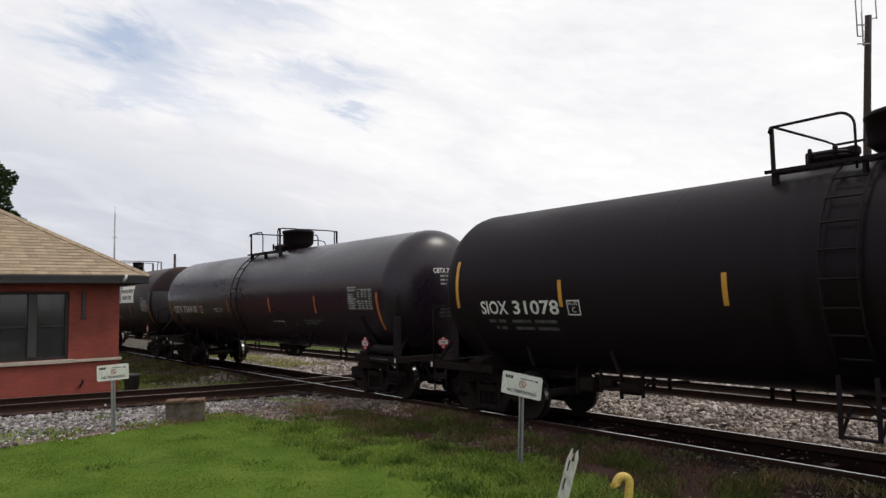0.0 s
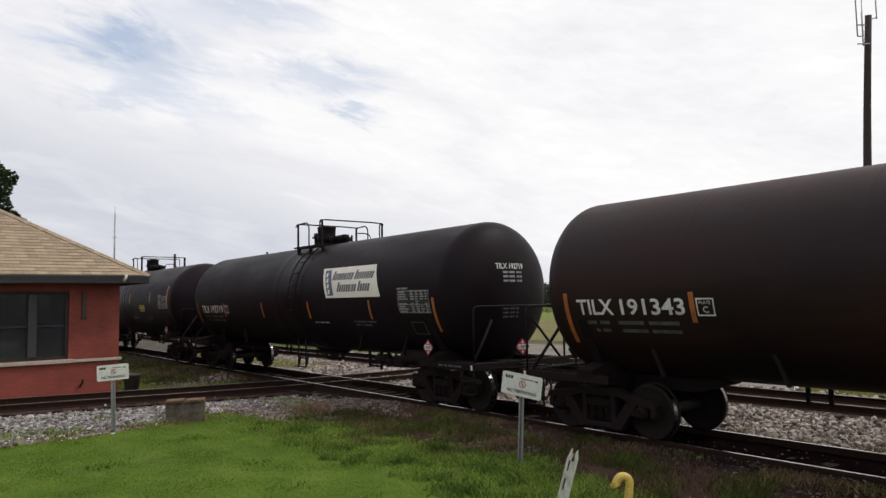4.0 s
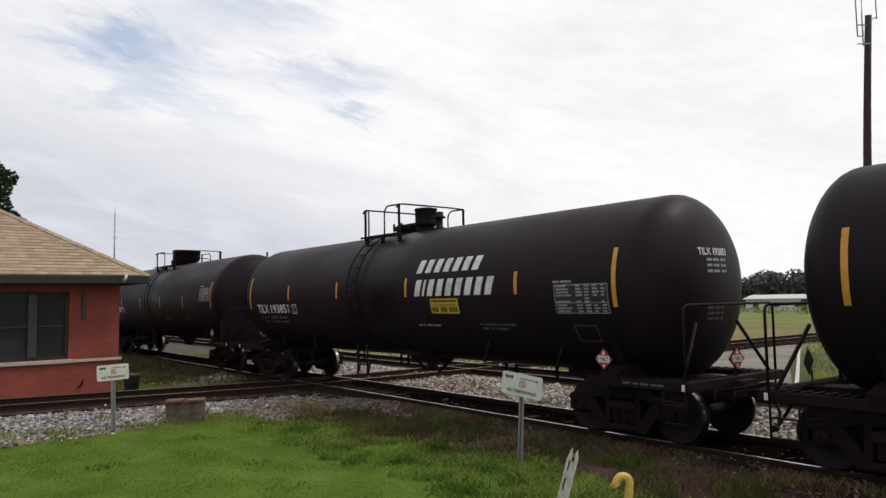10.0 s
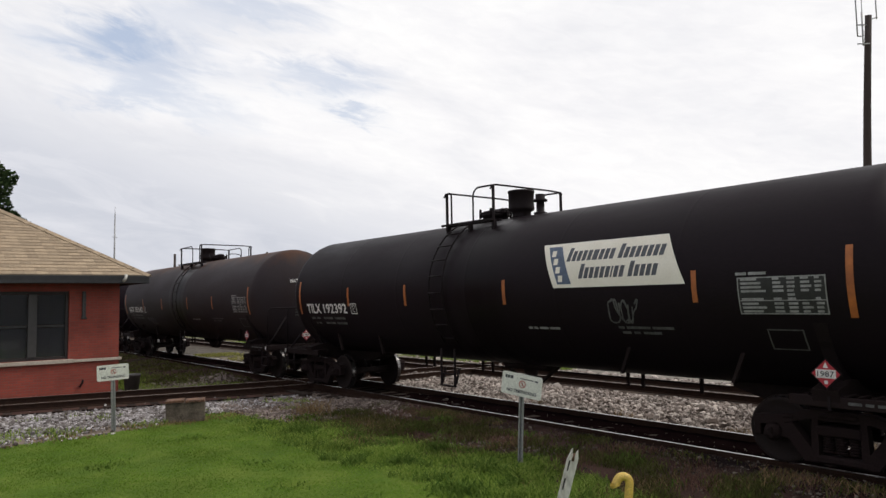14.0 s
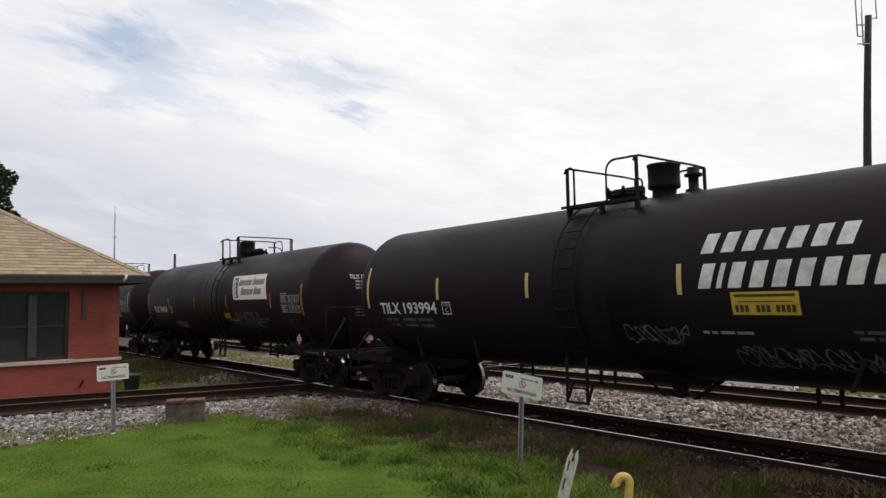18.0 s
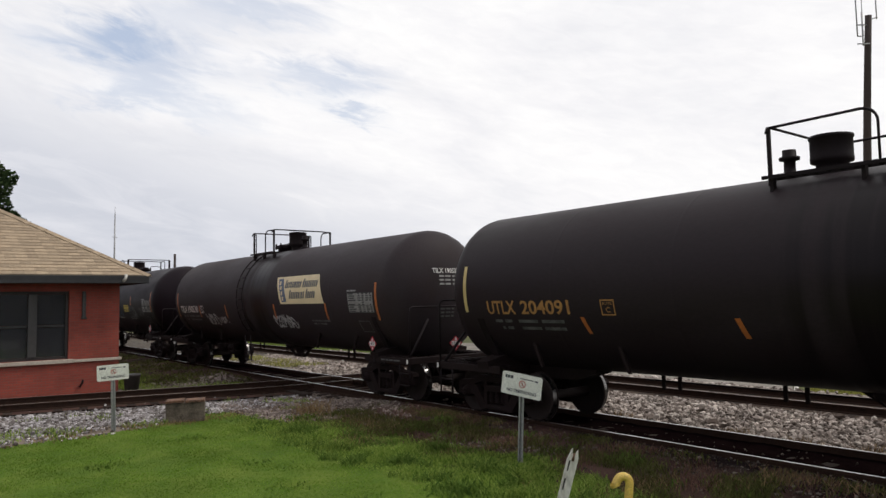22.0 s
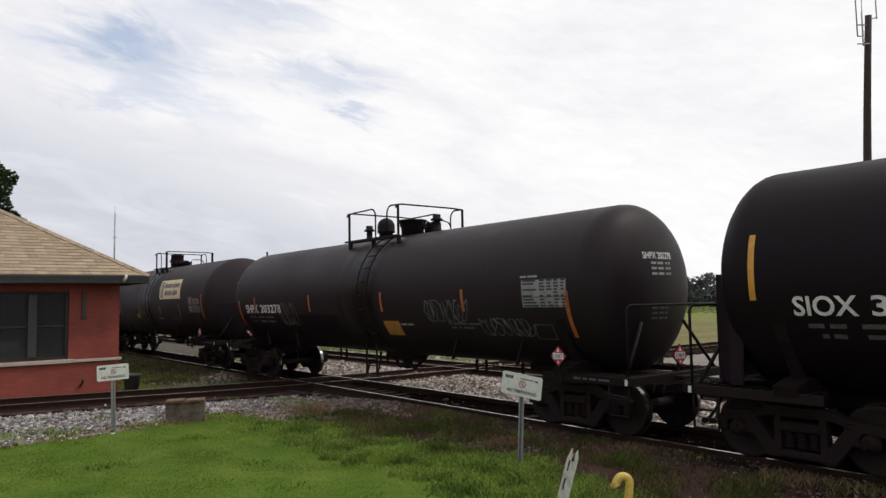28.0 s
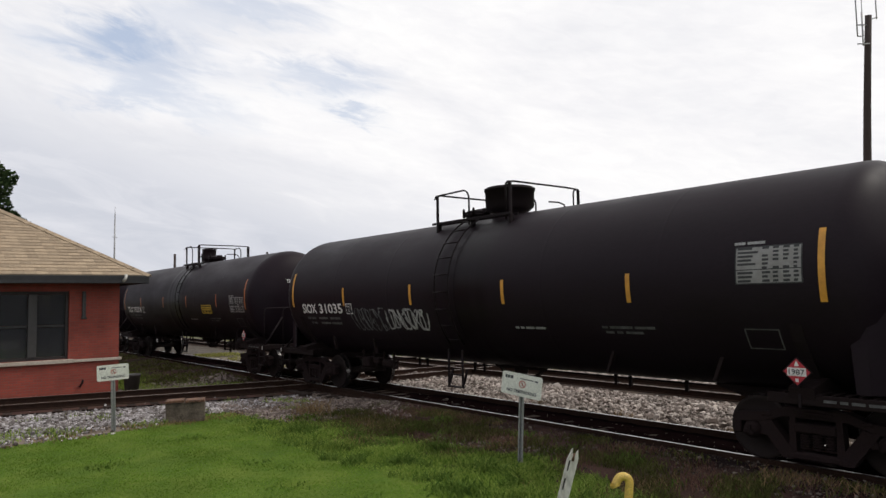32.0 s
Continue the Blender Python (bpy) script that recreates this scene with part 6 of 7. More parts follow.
def manway_lid(bm, x, r):
    lathe(bm, [(r, 0.155), (r, 0.19), (r * 0.8, 0.22), (r * 0.3, 0.24), (0.03, 0.245)], 24, Matrix.Translation((x, 0, AXIS + RAD)))
    box(bm, (x, 0, AXIS + RAD + 0.245), (r * 1.7, 0.08, 0.045), bevel=0.012)
    box(bm, (x + r * 0.95, 0, AXIS + RAD + 0.2), (0.12, 0.22, 0.12), bevel=0.02)


def lid_bolt(bm):
    lathe(bm, [(0.032, 0.06), (0.032, 0.24), (0.02, 0.27)], 7)


def dome(bm, x, r, h):
    lathe(bm, [(r * 0.86, -0.1), (r * 0.74, 0.04), (r * 0.76, 0.12), (r, 0.15), (r * 1.02, 0.20), (r, 0.24), (r, h - 0.05), (r * 1.05, h - 0.04), (r * 1.05, h), (r * 0.7, h + 0.02), (0.03, h + 0.025)], 28,
          Matrix.Translation((x, 0, AXIS + RAD)))


def dome_bell(bm, x, r, h):
    lathe(bm, [(r * 0.8, -0.1), (r * 0.8, 0.15), (r * 1.02, 0.17), (r * 1.02, 0.22), (r, 0.24)] + [(max(r * math.cos(a), 0.02), h - r + r * math.sin(a)) for a in (radians(10 * i) for i in range(10))], 26,
          Matrix.Translation((x, 0, AXIS + RAD)))


def dome_tapered(bm, x, r, h):
    """A broad drum on a narrower neck, its lower edge canted in."""
    lathe(bm, [(r * 0.60, -0.1), (r * 0.60, 0.06), (r * 0.78, 0.10), (r * 0.97, 0.20), (r * 0.985, h * 0.94), (r * 1.02, h * 0.94), (r * 1.02, h + 0.02), (r * 0.92, h + 0.05), (0.03, h + 0.055)], 20, Matrix.Translation((x, 0, AXIS + RAD)))


def vent(bm, x, h):
    lathe(bm, [(0.14, -0.08), (0.14, 0.04), (0.085, 0.06), (0.085, h * 0.60), (0.15, h * 0.62), (0.15, h * 0.72), (0.10, h * 0.76), (0.10, h * 0.97), (0.03, h)], 14, Matrix.Translation((x, -0.05, AXIS + RAD)))


def diamond_plate(bm, r, t):
    prism(bm, [(0, -r), (r, 0), (0, r), (-r, 0)], -t, 0, "y")


def placard(car, x, y, z, turn=0, number=True):
    hold = part("placard_holder", shared("placard_holder", M["fitting"], lambda bm: [diamond_plate(bm, 0.20, 0.012), box(bm, (0, 0.03, -0.30), (0.04, 0.02, 0.34))]), None, car)
    hold.matrix_basis = pose(x, y, z, 0, 0, turn)
    p = part("placard", shared("placard", M["red"], lambda bm: (diamond_plate(bm, 0.175, 0.006), bmesh.ops.translate(bm, verts=bm.verts, vec=(0, -0.014, 0)))), None, hold, "red diamond hazard placard")

    def white(bm):
        for o in ([(-0.125, -0.055), (0.125, -0.055), (0.125, 0.055), (-0.125, 0.055)], [(-0.035, 0.075), (0.035, 0.075), (0.018, 0.11), (0.0, 0.15), (-0.018, 0.11)], [(-0.02, -0.13), (0.02, -0.13), (0.02, -0.085), (-0.02, -0.085)]):
            prism(bm, o, -0.0235, -0.0215, "y")
    part("placard_field", shared("placard_field", M["placwhite"], white), None, p)
    if number:
        if "placard_number" not in MESHES:
            bm = text_bm("1987", 0.21, 0.07, 0.01)
            bmesh.ops.rotate(bm, verts=bm.verts, matrix=Matrix.Rotation(radians(90), 3, "X"))
            bmesh.ops.translate(bm, verts=bm.verts, vec=(-0.105, -0.0265, -0.035))
            MESHES["placard_number"] = to_mesh("placard_number", bm, M["signink"])
        part("placard_number", MESHES["placard_number"], None, p)


def data_panel(car, z0=2.11, z1=2.62, x0=6.0, x1=7.2, pale=False):
    w, h = x1 - x0, arc(z1, z0)
    part("data_panel", wrapped(built(rect, 0, 0, w, h), x0, z0, 0.0035), M["panelpale" if pale else "panel"], car, "pale stencilled data panel" if pale else "dark stencilled data panel")
    r = random.Random(int(z0 * 100 + x0 * 10))
    rows = [(0, 0, w, 0.016), (0, h - 0.016, w, h), (0, 0.016, 0.016, h - 0.016), (w - 0.016, 0.016, w, h - 0.016), (0.016, h * 0.36, w - 0.016, h * 0.385)]
    for i in range(9):
        y = h * (0.05 + i * 0.105 + (0.02 if i > 2 else 0.0))
        for x, l in ((0.04, 0.34), (0.42, 0.13), (0.58, 0.12), (0.73, 0.12), (0.88, 0.09)):
            if r.random() < (0.9 if i != 4 else 0.5):
                rows.append((x * w, y, (x + l * r.uniform(0.55, 1.0)) * w, y + h * 0.060))
    part("panel_print", wrapped(built(bars, rows), x0, z0, 0.0055), M["paneldark" if pale else "panelprint"], car, "stencil print")
    part("panel_print", wrapped(built(bars, [(0, h + 0.03, 0.16, h + 0.07), (0.19, h + 0.03, 0.44, h + 0.07)]), x0 - 0.02, z0, 0.005), M["panelprint"], car)


def mark(car, text, mat="white", x0=-6.8, x1=-4.62, z0=2.09, z1=2.35, plate=0.2):
    word, figures = text.split(" ")
    w = x1 - x0
    part("lettering", wrapped(text_bm(word, w * 0.365, arc(z1, z0), 0.02), x0, z0, 0.004), M[mat], car, "stencilled owner's letters")
    part("lettering", wrapped(text_bm(figures, w * 0.565, arc(z1, z0), 0.02), x0 + w * 0.435, z0, 0.004), M[mat], car, "stencilled car number")
    rows = [(0.15, -0.16, 0.35, -0.10), (0.42, -0.16, 0.62, -0.10), (0.80, -0.16, 1.30, -0.10), (1.40, -0.16, 1.95, -0.10),
            (0.30, -0.30, 0.38, -0.24), (0.44, -0.30, 0.60, -0.24), (0.84, -0.30, 1.34, -0.24), (1.42, -0.30, 1.95, -0.24)]
    part("small_print", wrapped(built(bars, rows), x0, z0, 0.004), M["dim"], car)
    if plate:
        px = x1 + plate
        def frame_box(bm):
            w, h, t = 0.29, 0.26, 0.022
            for a in ((0, 0, w, t), (0, h - t, w, h), (0, t, t, h - t), (w - t, t, w, h - t)):
                rect(bm, *a)
        part("plate_box", wrapped(built(frame_box), px, z0 - 0.01, 0.004), M[mat], car)
        part("plate_letter", wrapped(text_bm("PLATE", 0.19, 0.045, 0.005), px + 0.05, z0 + 0.165, 0.004), M[mat], car)
        part("plate_letter", wrapped(text_bm("C", 0.09, 0.09, 0.01), px + 0.10, z0 + 0.04, 0.004), M[mat], car)


def head_mark(car, text, mat="white"):
    part("head_lettering", on_head(text_bm(text, 0.80, 0.125, 0.02), -0.47, 3.05), M[mat], car)
    part("head_print", on_head(built(bars, [(0.18 + a, -0.095 * k, 0.18 + b, -0.095 * k + 0.045) for k in (1, 2, 3) for a, b in ((0, 0.14), (0.17, 0.34), (0.40, 0.47), (0.49, 0.56))]), -0.47, 3.05), M["panelprint"] if mat == "white" else M[mat], car)


def head_note(car):
    """Faint small print low on the leading head, and white reflectors on the end sills."""
    part("head_print", on_head(built(bars, [(a, -0.09 * k, b, -0.09 * k + 0.04) for k in (0, 1, 2) for a, b in ((0, 0.16), (0.2, 0.34), (0.38, 0.46))]), -0.30, 2.16), M["dim"], car)
    for x in (-8.46, 8.46):
        part("reflector", shared(f"reflector{x}", M["placwhite"], box, (x, -1.434, 0.99), (0.05, 0.012, 0.10)), None, car, "small white reflector")


def sticker(car, x0, x1, z0, z1):
    w, h = x1 - x0, arc(z1, z0)
    part("sticker", wrapped(built(rect, 0, 0, w, h), x0, z0, 0.004), M["sticker"], car, "yellow sticker")
    rows = [(w * .05, h * .78, w * .95, h * .90), (w * .10, h * .55, w * .90, h * .60)]
    for k, n in ((0.05, 3), (0.37, 3), (0.66, 4)):
        rows += [(w * (k + 0.075 * i), h * .12, w * (k + 0.075 * i + 0.055), h * .44) for i in range(n)]
    part("sticker_print", wrapped(built(bars, rows), x0, z0, 0.006), M["stickerink"], car, "dark rows of plain bars")


def slanted(bm, x0, y0, letters, lw, lh, gap, slant):
    """A word as slanted letter-sized blocks."""
    x = x0
    for ch in letters:
        if ch == " ":
            x += lw * 0.8
            continue
        k = {"i": 0.4, "w": 1.3}.get(ch, 1.0)
        hh = lh * (1.0 if ch.isupper() else 0.74)
        quad(bm, ((x, y0), (x + lw * k, y0), (x + lw * k + slant * hh, y0 + hh), (x + slant * hh, y0 + hh)))
        x += lw * k + gap


def banner(car, x, z0, z1, mat):
    """A slanted vinyl banner with a dark logo field and two lines of bold print."""
    h = arc(z1, z0)
    sl = -0.36 / h
    part("banner", wrapped(built(quad, ((0, 0), (2.66, 0), (2.30, h), (-0.36, h))), x, z0, 0.006), M[mat], car, "slanted vinyl banner")
    part("banner_logo", wrapped(built(quad, ((0.10, 0.06), (0.42, 0.06), (0.42 + sl * (h - 0.12), h - 0.06), (0.10 + sl * (h - 0.12), h - 0.06))), x, z0, 0.008), M["bannerblue"], car)
    part("banner_print", wrapped(built(lambda bm: [slanted(bm, 0.22 + sl * (0.1 + k * (h - 0.2) / 4) - 0.06, 0.1 + k * (h - 0.2) / 4, "X", 0.1, (h - 0.2) / 5.4, 0.05, 0.0) for k in range(4)]), x, z0, 0.010), M[mat], car)

    def words(bm):
        slanted(bm, 0.28, h * 0.56, "Xxxxxwxxx Xxxxxxxx", 0.085, 0.25, 0.028, 0.22)
        slanted(bm, 0.58, h * 0.18, "Xxxxxxixx Xxxxx", 0.085, 0.25, 0.028, 0.22)
    part("banner_print", wrapped(built(words), x, z0, 0.008), M["bannerink"], car)


def big_words(car):
    """Two lines of large plain slanted blocks."""
    def strokes(bm, x, y, n, pitch, h, narrow):
        for i in range(n):
            def slab(u0, v0, u1, v1):
                quad(bm, [(x + u + 0.28 * v * h, y + v * h) for u, v in ((u0, v0), (u1, v0), (u1, v1), (u0, v1))])
            if i == narrow:
                slab(0.0, 0.0, 0.08, 1.0)
                x += 0.15
                continue
            slab(0.03, 0.0, 0.23, 1.0)
            x += pitch
    a = arc(2.99, 2.48)
    part("company_lettering", wrapped(built(strokes, 0.04, a, 7, 0.318, arc(3.28, 2.99), -1), 1.70, 2.48, 0.004), M["white"], car, "large white slanted blocks")
    part("company_lettering", wrapped(built(strokes, 0.0, 0.0, 9, 0.318, arc(2.84, 2.48), 1), 1.70, 2.48, 0.004), M["white"], car, "large white slanted blocks")


def tank_car(k, spec):
    car = tagged(empty("tank_car"), spec["label"], "tank car", group="train of tank cars")
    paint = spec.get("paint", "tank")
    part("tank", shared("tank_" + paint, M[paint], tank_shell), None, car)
    for s in (1, -1):
        part("end_sill", shared(f"end_sill{s}", M["underframe"], end_sill, s), None, car)
        part("saddle", shared(f"saddle{s}", M["fitting"], saddle, s), None, car)
        part("end_deck", shared(f"end_deck{s}", M["underframe"], end_deck, s), None, car)
        for y in (-1.36, 1.36):
            part("side_sill", shared(f"side_sill{s}{y}", M["underframe"], side_sill, s, y), None, car)
        up, back = spec.get("rail", (0.0, 0.0))
        for i, path in enumerate(grab_rail(s, up, back)):
            part("end_handrail", shared(f"end_handrail{s}{i}{up}", M["fitting"], bent, path), None, car)
        for i, path in enumerate(head_braces(s)):
            part("brace", shared(f"brace{s}{i}", M["fitting"], bent, path, 0.03), None, car)
        for c in (3.6, 5.6):
            part("gusset", shared(f"gusset{s}{c}", M["underframe"], gusset, s, c), None, car)
        if spec.get("shield"):
            part("head_shield", shared(f"head_shield{s}", M["tank"], head_shield, s), None, car, "black steel head shield")
        part("coupler", shared(f"coupler{s}", M["truck"], coupler, s), None, car)
        part("air_hose", shared(f"air_hose{s}", M["fitting"], hose, s), None, car)
        for y in (-1.36, 1.36):
            part("corner_step", shared(f"corner_step{s}{y}", M["fitting"], corner_step, s, y), None, car)
        for y, turn in ((-0.995, 0), (0.995, 180)):
            f = part("truck_side_frame", shared("truck_side_frame", M["truck"], side_frame), None, car)
            f.matrix_basis = pose(s * BOGIE, y, 0, 0, 0, turn)
            part("spring_nest", shared("spring_nest", M["truck"], springs), None, f)
            for a in (-WB, WB):
                b = part("bearing_cap", shared("bearing_cap", M["truck"], bearing), None, f)
                b.matrix_basis = pose(a, -0.02, 0.457)
        for a in (-WB, WB):
            w = part("wheelset", shared("axle", M["wheel"], lambda bm: lathe(bm, [(0.08, -1.02), (0.08, -0.9), (0.10, -0.85), (0.085, 0.0), (0.10, 0.85), (0.08, 0.9), (0.08, 1.02)], 12, Matrix.Rotation(radians(90), 4, "X"))), None, car)
            w.matrix_basis = pose(s * BOGIE + a, 0, 0.457)
            WHEELS.append((w, s * BOGIE + a, k))
            for y, turn in ((-0.752, 0), (0.752, 180)):
                q = part("wheel", shared("wheel", M["wheel"], lambda bm: lathe(bm, wheel_prof(), 36, Matrix.Rotation(radians(-90), 4, "X"))), None, w)
                q.matrix_basis = pose(0, y, 0, 0, 0, turn)
                part("tread", shared("tread", M["tread"], lambda bm: lathe(bm, [(0.4585, -0.05), (0.4645, 0.044)], 36, Matrix.Rotation(radians(-90), 4, "X"), caps=False)), None, q, "bright worn tread")
                if y < 0:
                    part("axle_cap", shared("axle_cap", M["truck"], axle_cap), None, q)
    if spec.get("post"):
        for y in (-1.36, 1.36):
            part("corner_post", shared(f"corner_post{y}", M["fitting"], box, (8.46, y, 1.52), (0.20, 0.12, 1.0), None, 0.02), None, car)
        part("deck_reservoir", shared("deck_reservoir", M["fitting"], lambda bm: lathe(bm, [(0.03, -0.55), (0.10, -0.52), (0.125, -0.46), (0.125, 0.46), (0.10, 0.52), (0.03, 0.55)], 14, pose(7.75, -1.22, 1.20) @ Matrix.Rotation(radians(90), 4, "Y"))), None, car)
    if "deck" not in spec:
        part("reservoir", shared("reservoir", M["underframe"], reservoir), None, car)
        part("brake_gear", shared("brake_gear", M["underframe"], brake_gear), None, car)
    if spec.get("shield") or spec.get("gear"):
        part("brake_gear", shared("rear_gear", M["underframe"], rear_gear), None, car)
    part("bottom_outlet", shared("bottom_outlet", M["underframe"], bottom_outlet), None, car)
    for c in (-4.2, -3.85, -1.9, -1.55, 2.4, 2.75, 4.0):
        h = part("pipe_hanger", shared("pipe_hanger", M["underframe"], hanger), None, car)
        h.matrix_basis = pose(c, 0, 0)
    part("heater_pipe", shared("heater_pipe", M["underframe"], bent, [(-4.6, 0.62, 0.80), (4.4, 0.62, 0.80)], 0.018), None, car)
    part("brake_wheel", shared("brake_wheel", M["fitting"], lambda bm: (lathe(bm, [(0.25, -0.02), (0.28, 0.0), (0.25, 0.02)], 18, pose(-8.4, 0.75, 1.75) @ Matrix.Rotation(radians(90), 4, "Y"), caps=False),
                                                                       *[box(bm, (-8.4, 0.75, 1.75), (0.02, 0.5, 0.03), Matrix.Rotation(radians(a), 3, "X")) for a in (0, 60, 120)],
                                                                       tube(bm, [(-8.4, 0.75, 1.05), (-8.4, 0.75, 1.75)], 0.03, 6))), None, car)
    # ladder and platform
    lx = spec.get("ladder", 0.75)
    lad = part("ladder", shared("ladder_foot", M["fitting"], ladder_foot), None, car)
    lad.matrix_basis = pose(lx, 0, 0)
    part("step", shared("ladder_step", M["fitting"], box, (0, -1.30, 0.80), (0.46, 0.06, 0.025)), None, lad)
    for dx in (-0.23, 0.23):
        part("bracket", shared(f"ladder_bracket{dx}", M["fitting"], ladder_bracket, dx), None, lad)
        part("leg", shared(f"ladder_leg{dx}", M["fitting"], ladder_leg, dx), None, lad)
        part("ladder_rail", shared(f"ladder_rail{dx}", M["fitting"], ladder_rail, dx), None, lad)
    for i in range(9):
        a = radians(60 - 12.5 * i)
        q = part("rung", shared("rung", M["fitting"], rung), None, lad)
        q.matrix_basis = pose(0, -(RAD + 0.10) * math.cos(a), AXIS + (RAD + 0.10) * math.sin(a))
    x0, x1, hinge = spec.get("deck", (-0.28, 1.24, 1))
    long, short = spec.get("bends", (0.46, 0.14))
    for y in (NEAR, FAR):
        part("walkway", shared(f"walkway{x0}{x1}{y}", M["fitting"], walkway, x0, x1, y * 0.97), None, car)
        for x in (x0, x1):
            q = part("rail_post", shared("rail_post", M["fitting"], rail_post), None, car)
            q.matrix_basis = pose(x, y, 0)
        a, b = (x0, x0 + long * (x1 - x0)) if hinge > 0 else (x1, x1 - long * (x1 - x0))
        part("top_handrail", shared(f"top_handrail{a}{b}{y}", M["fitting"], bent, side_rail(a, b, y), 0.02), None, car)
        a, b = (x1, x1 - short) if hinge > 0 else (x0, x0 + short)
        part("top_handrail", shared(f"top_handrail{a}{b}{y}", M["fitting"], bent, side_rail(a, b, y), 0.02), None, car)
    for x in (x0, x1):
        part("top_handrail", shared(f"end_rail{x}", M["fitting"], bent, end_rail(x), 0.02), None, car)
    xs = x1 if hinge > 0 else x0
    part("top_handrail", shared(f"stub_rail{xs}{hinge}", M["fitting"], bent, stub_rail(xs), 0.018), None, car)
    kind, dx, vx, mx = spec.get("dome", ("dome", -0.12, -0.66, 0.72))
    shape, dr, dh = {"dome": dome, "taper": dome_tapered, "bell": dome_bell}[kind], spec.get("dome_r", 0.28), spec.get("dome_h", 0.58)
    part("valve_housing", shared(f"{kind}{dx}{dr}{dh}", M["fitting"], shape, dx, dr, dh), None, car)
    if spec.get("redcap"):
        part("dome_band", shared(f"dome_band{dx}", M["redcap"], lambda bm: lathe(bm, [(dr + 0.016, 0.44), (dr + 0.018, 0.53)], 28, Matrix.Translation((dx, 0, AXIS + RAD)), caps=False)), None, car, "red band")
    mr = spec.get("man_r", 0.33)
    mw = part("manway", shared(f"manway{mx}{mr}", M["fitting"], manway, mx, mr), None, car)
    part("manway_lid", shared(f"manway_lid{mx}{mr}", M["fitting"], manway_lid, mx, mr), None, mw)
    for i in range(6):
        q = part("lid_bolt", shared("lid_bolt", M["fitting"], lid_bolt), None, mw)
        q.matrix_basis = pose(mx + (mr + 0.02) * math.cos(i * math.tau / 6), (mr + 0.02) * math.sin(i * math.tau / 6), AXIS + RAD)
    for v in ([] if kind == "taper" else [vx]) + list(spec.get("vents", ())):
        part("vent", shared(f"vent{v}", M["fitting"], vent, v, 0.44), None, car)
    if "cup" in spec:
        part("valve_cup", shared("valve_cup", M["fitting"], lambda bm: lathe(bm, [(0.30, -0.1), (0.30, 0.18), (0.33, 0.22), (0.35, 0.34), (0.38, 0.35), (0.38, 0.39), (0.1, 0.42), (0.03, 0.42)], 26, Matrix.Translation((spec["cup"], 0, AXIS + RAD)))), None, car)
    # hazard placards
    px = spec.get("plac", 7.0)
    placard(car, px, -1.42, 1.35)
    placard(car, 8.56, -0.08, 1.36, 84)
    placard(car, -8.56, 0.08, 1.36, -84)
    part("reporting_plate", wrapped(built(bars, [(0, 0, 0.10, 0.045), (0.14, 0, 0.24, 0.045), (0.28, 0, 0.50, 0.045), (0.53, 0, 0.78, 0.045)]), 1.68, 1.82, 0.004), M["panelprint"], car, "line of small white stencil print")
    part("reporting_plate", wrapped(built(bars, [(0, 0.09, 0.12, 0.135), (0.16, 0.09, 0.62, 0.135), (0.66, 0.09, 1.05, 0.135), (0.05, 0, 0.22, 0.045), (0.28, 0, 0.40, 0.045), (0.46, 0, 0.8, 0.045)]), 3.78, 1.78, 0.004), M["dim"], car)
    part("reporting_plate", wrapped(built(lambda bm: [rect(bm, 0, 0, 0.5, 0.02), rect(bm, 0, 0.3, 0.5, 0.32), rect(bm, 0, 0.02, 0.02, 0.3), rect(bm, 0.48, 0.02, 0.5, 0.3)]), 6.3, 1.62, 0.004), M["dim"], car, "outlined stencil box")
    part("sill_print", built(lambda bm: bars(bm, [(0, 0, 0.16, 0.036), (0.20, 0, 0.3, 0.036), (0.34, 0, 0.5, 0.036), (0.54, 0, 0.78, 0.036)]) or (bmesh.ops.rotate(bm, verts=bm.verts, matrix=Matrix.Rotation(radians(90), 3, "X")), bmesh.ops.translate(bm, verts=bm.verts, vec=(7.3, -1.387, 0.97)))), M["dim"], car)
    # markings
    tape = spec.get("tape", "yellow")
    tz = spec.get("tz", (2.46, 2.93))
    o = spec.get("off", 0.0)
    for x in spec.get("stripes", (-4.6, -1.31, 1.56, 4.75)):
        stripe(car, x - o, *tz, spec.get("midtape", tape), skew=spec.get("skew", 0.0))
    ez = spec.get("ez", (2.22, 3.2))
    ex = HALF - 0.22
    stripe(car, -ex, *ez, tape, 0.09)
    stripe(car, spec.get("fx", ex), *ez, tape, 0.09)
    if spec.get("text"):
        mark(car, spec["text"], spec.get("ink", "white"), *spec.get("mx", (-6.8, -4.62)), plate=spec.get("plate", 0.2))
        head_mark(car, spec["text"], spec.get("ink", "white"))
    head_note(car)
    data_panel(car, *spec.get("panel", (2.11, 2.62, 5.98, 7.18)), pale=spec.get("pale", False))
    for q in spec.get("stickers", ()):
        sticker(car, q[0] - o, q[1] - o, *q[2:])
    if "banner" in spec:
        banner(car, spec["banner"][0] - o, *spec["banner"][1:])
    if spec.get("big"):
        big_words(car)
    for q in spec.get("scrawls", ()):
        scrawl(car, q[0] - o, *q[1:])
    for x0, z0, x1, z1 in spec.get("patches", ()):
        part("paint_patch", wrapped(built(rect, 0, 0, x1 - x0, arc(z1, z0)), x0, z0, 0.003), M["patch"], car, "grey touch-up paint")
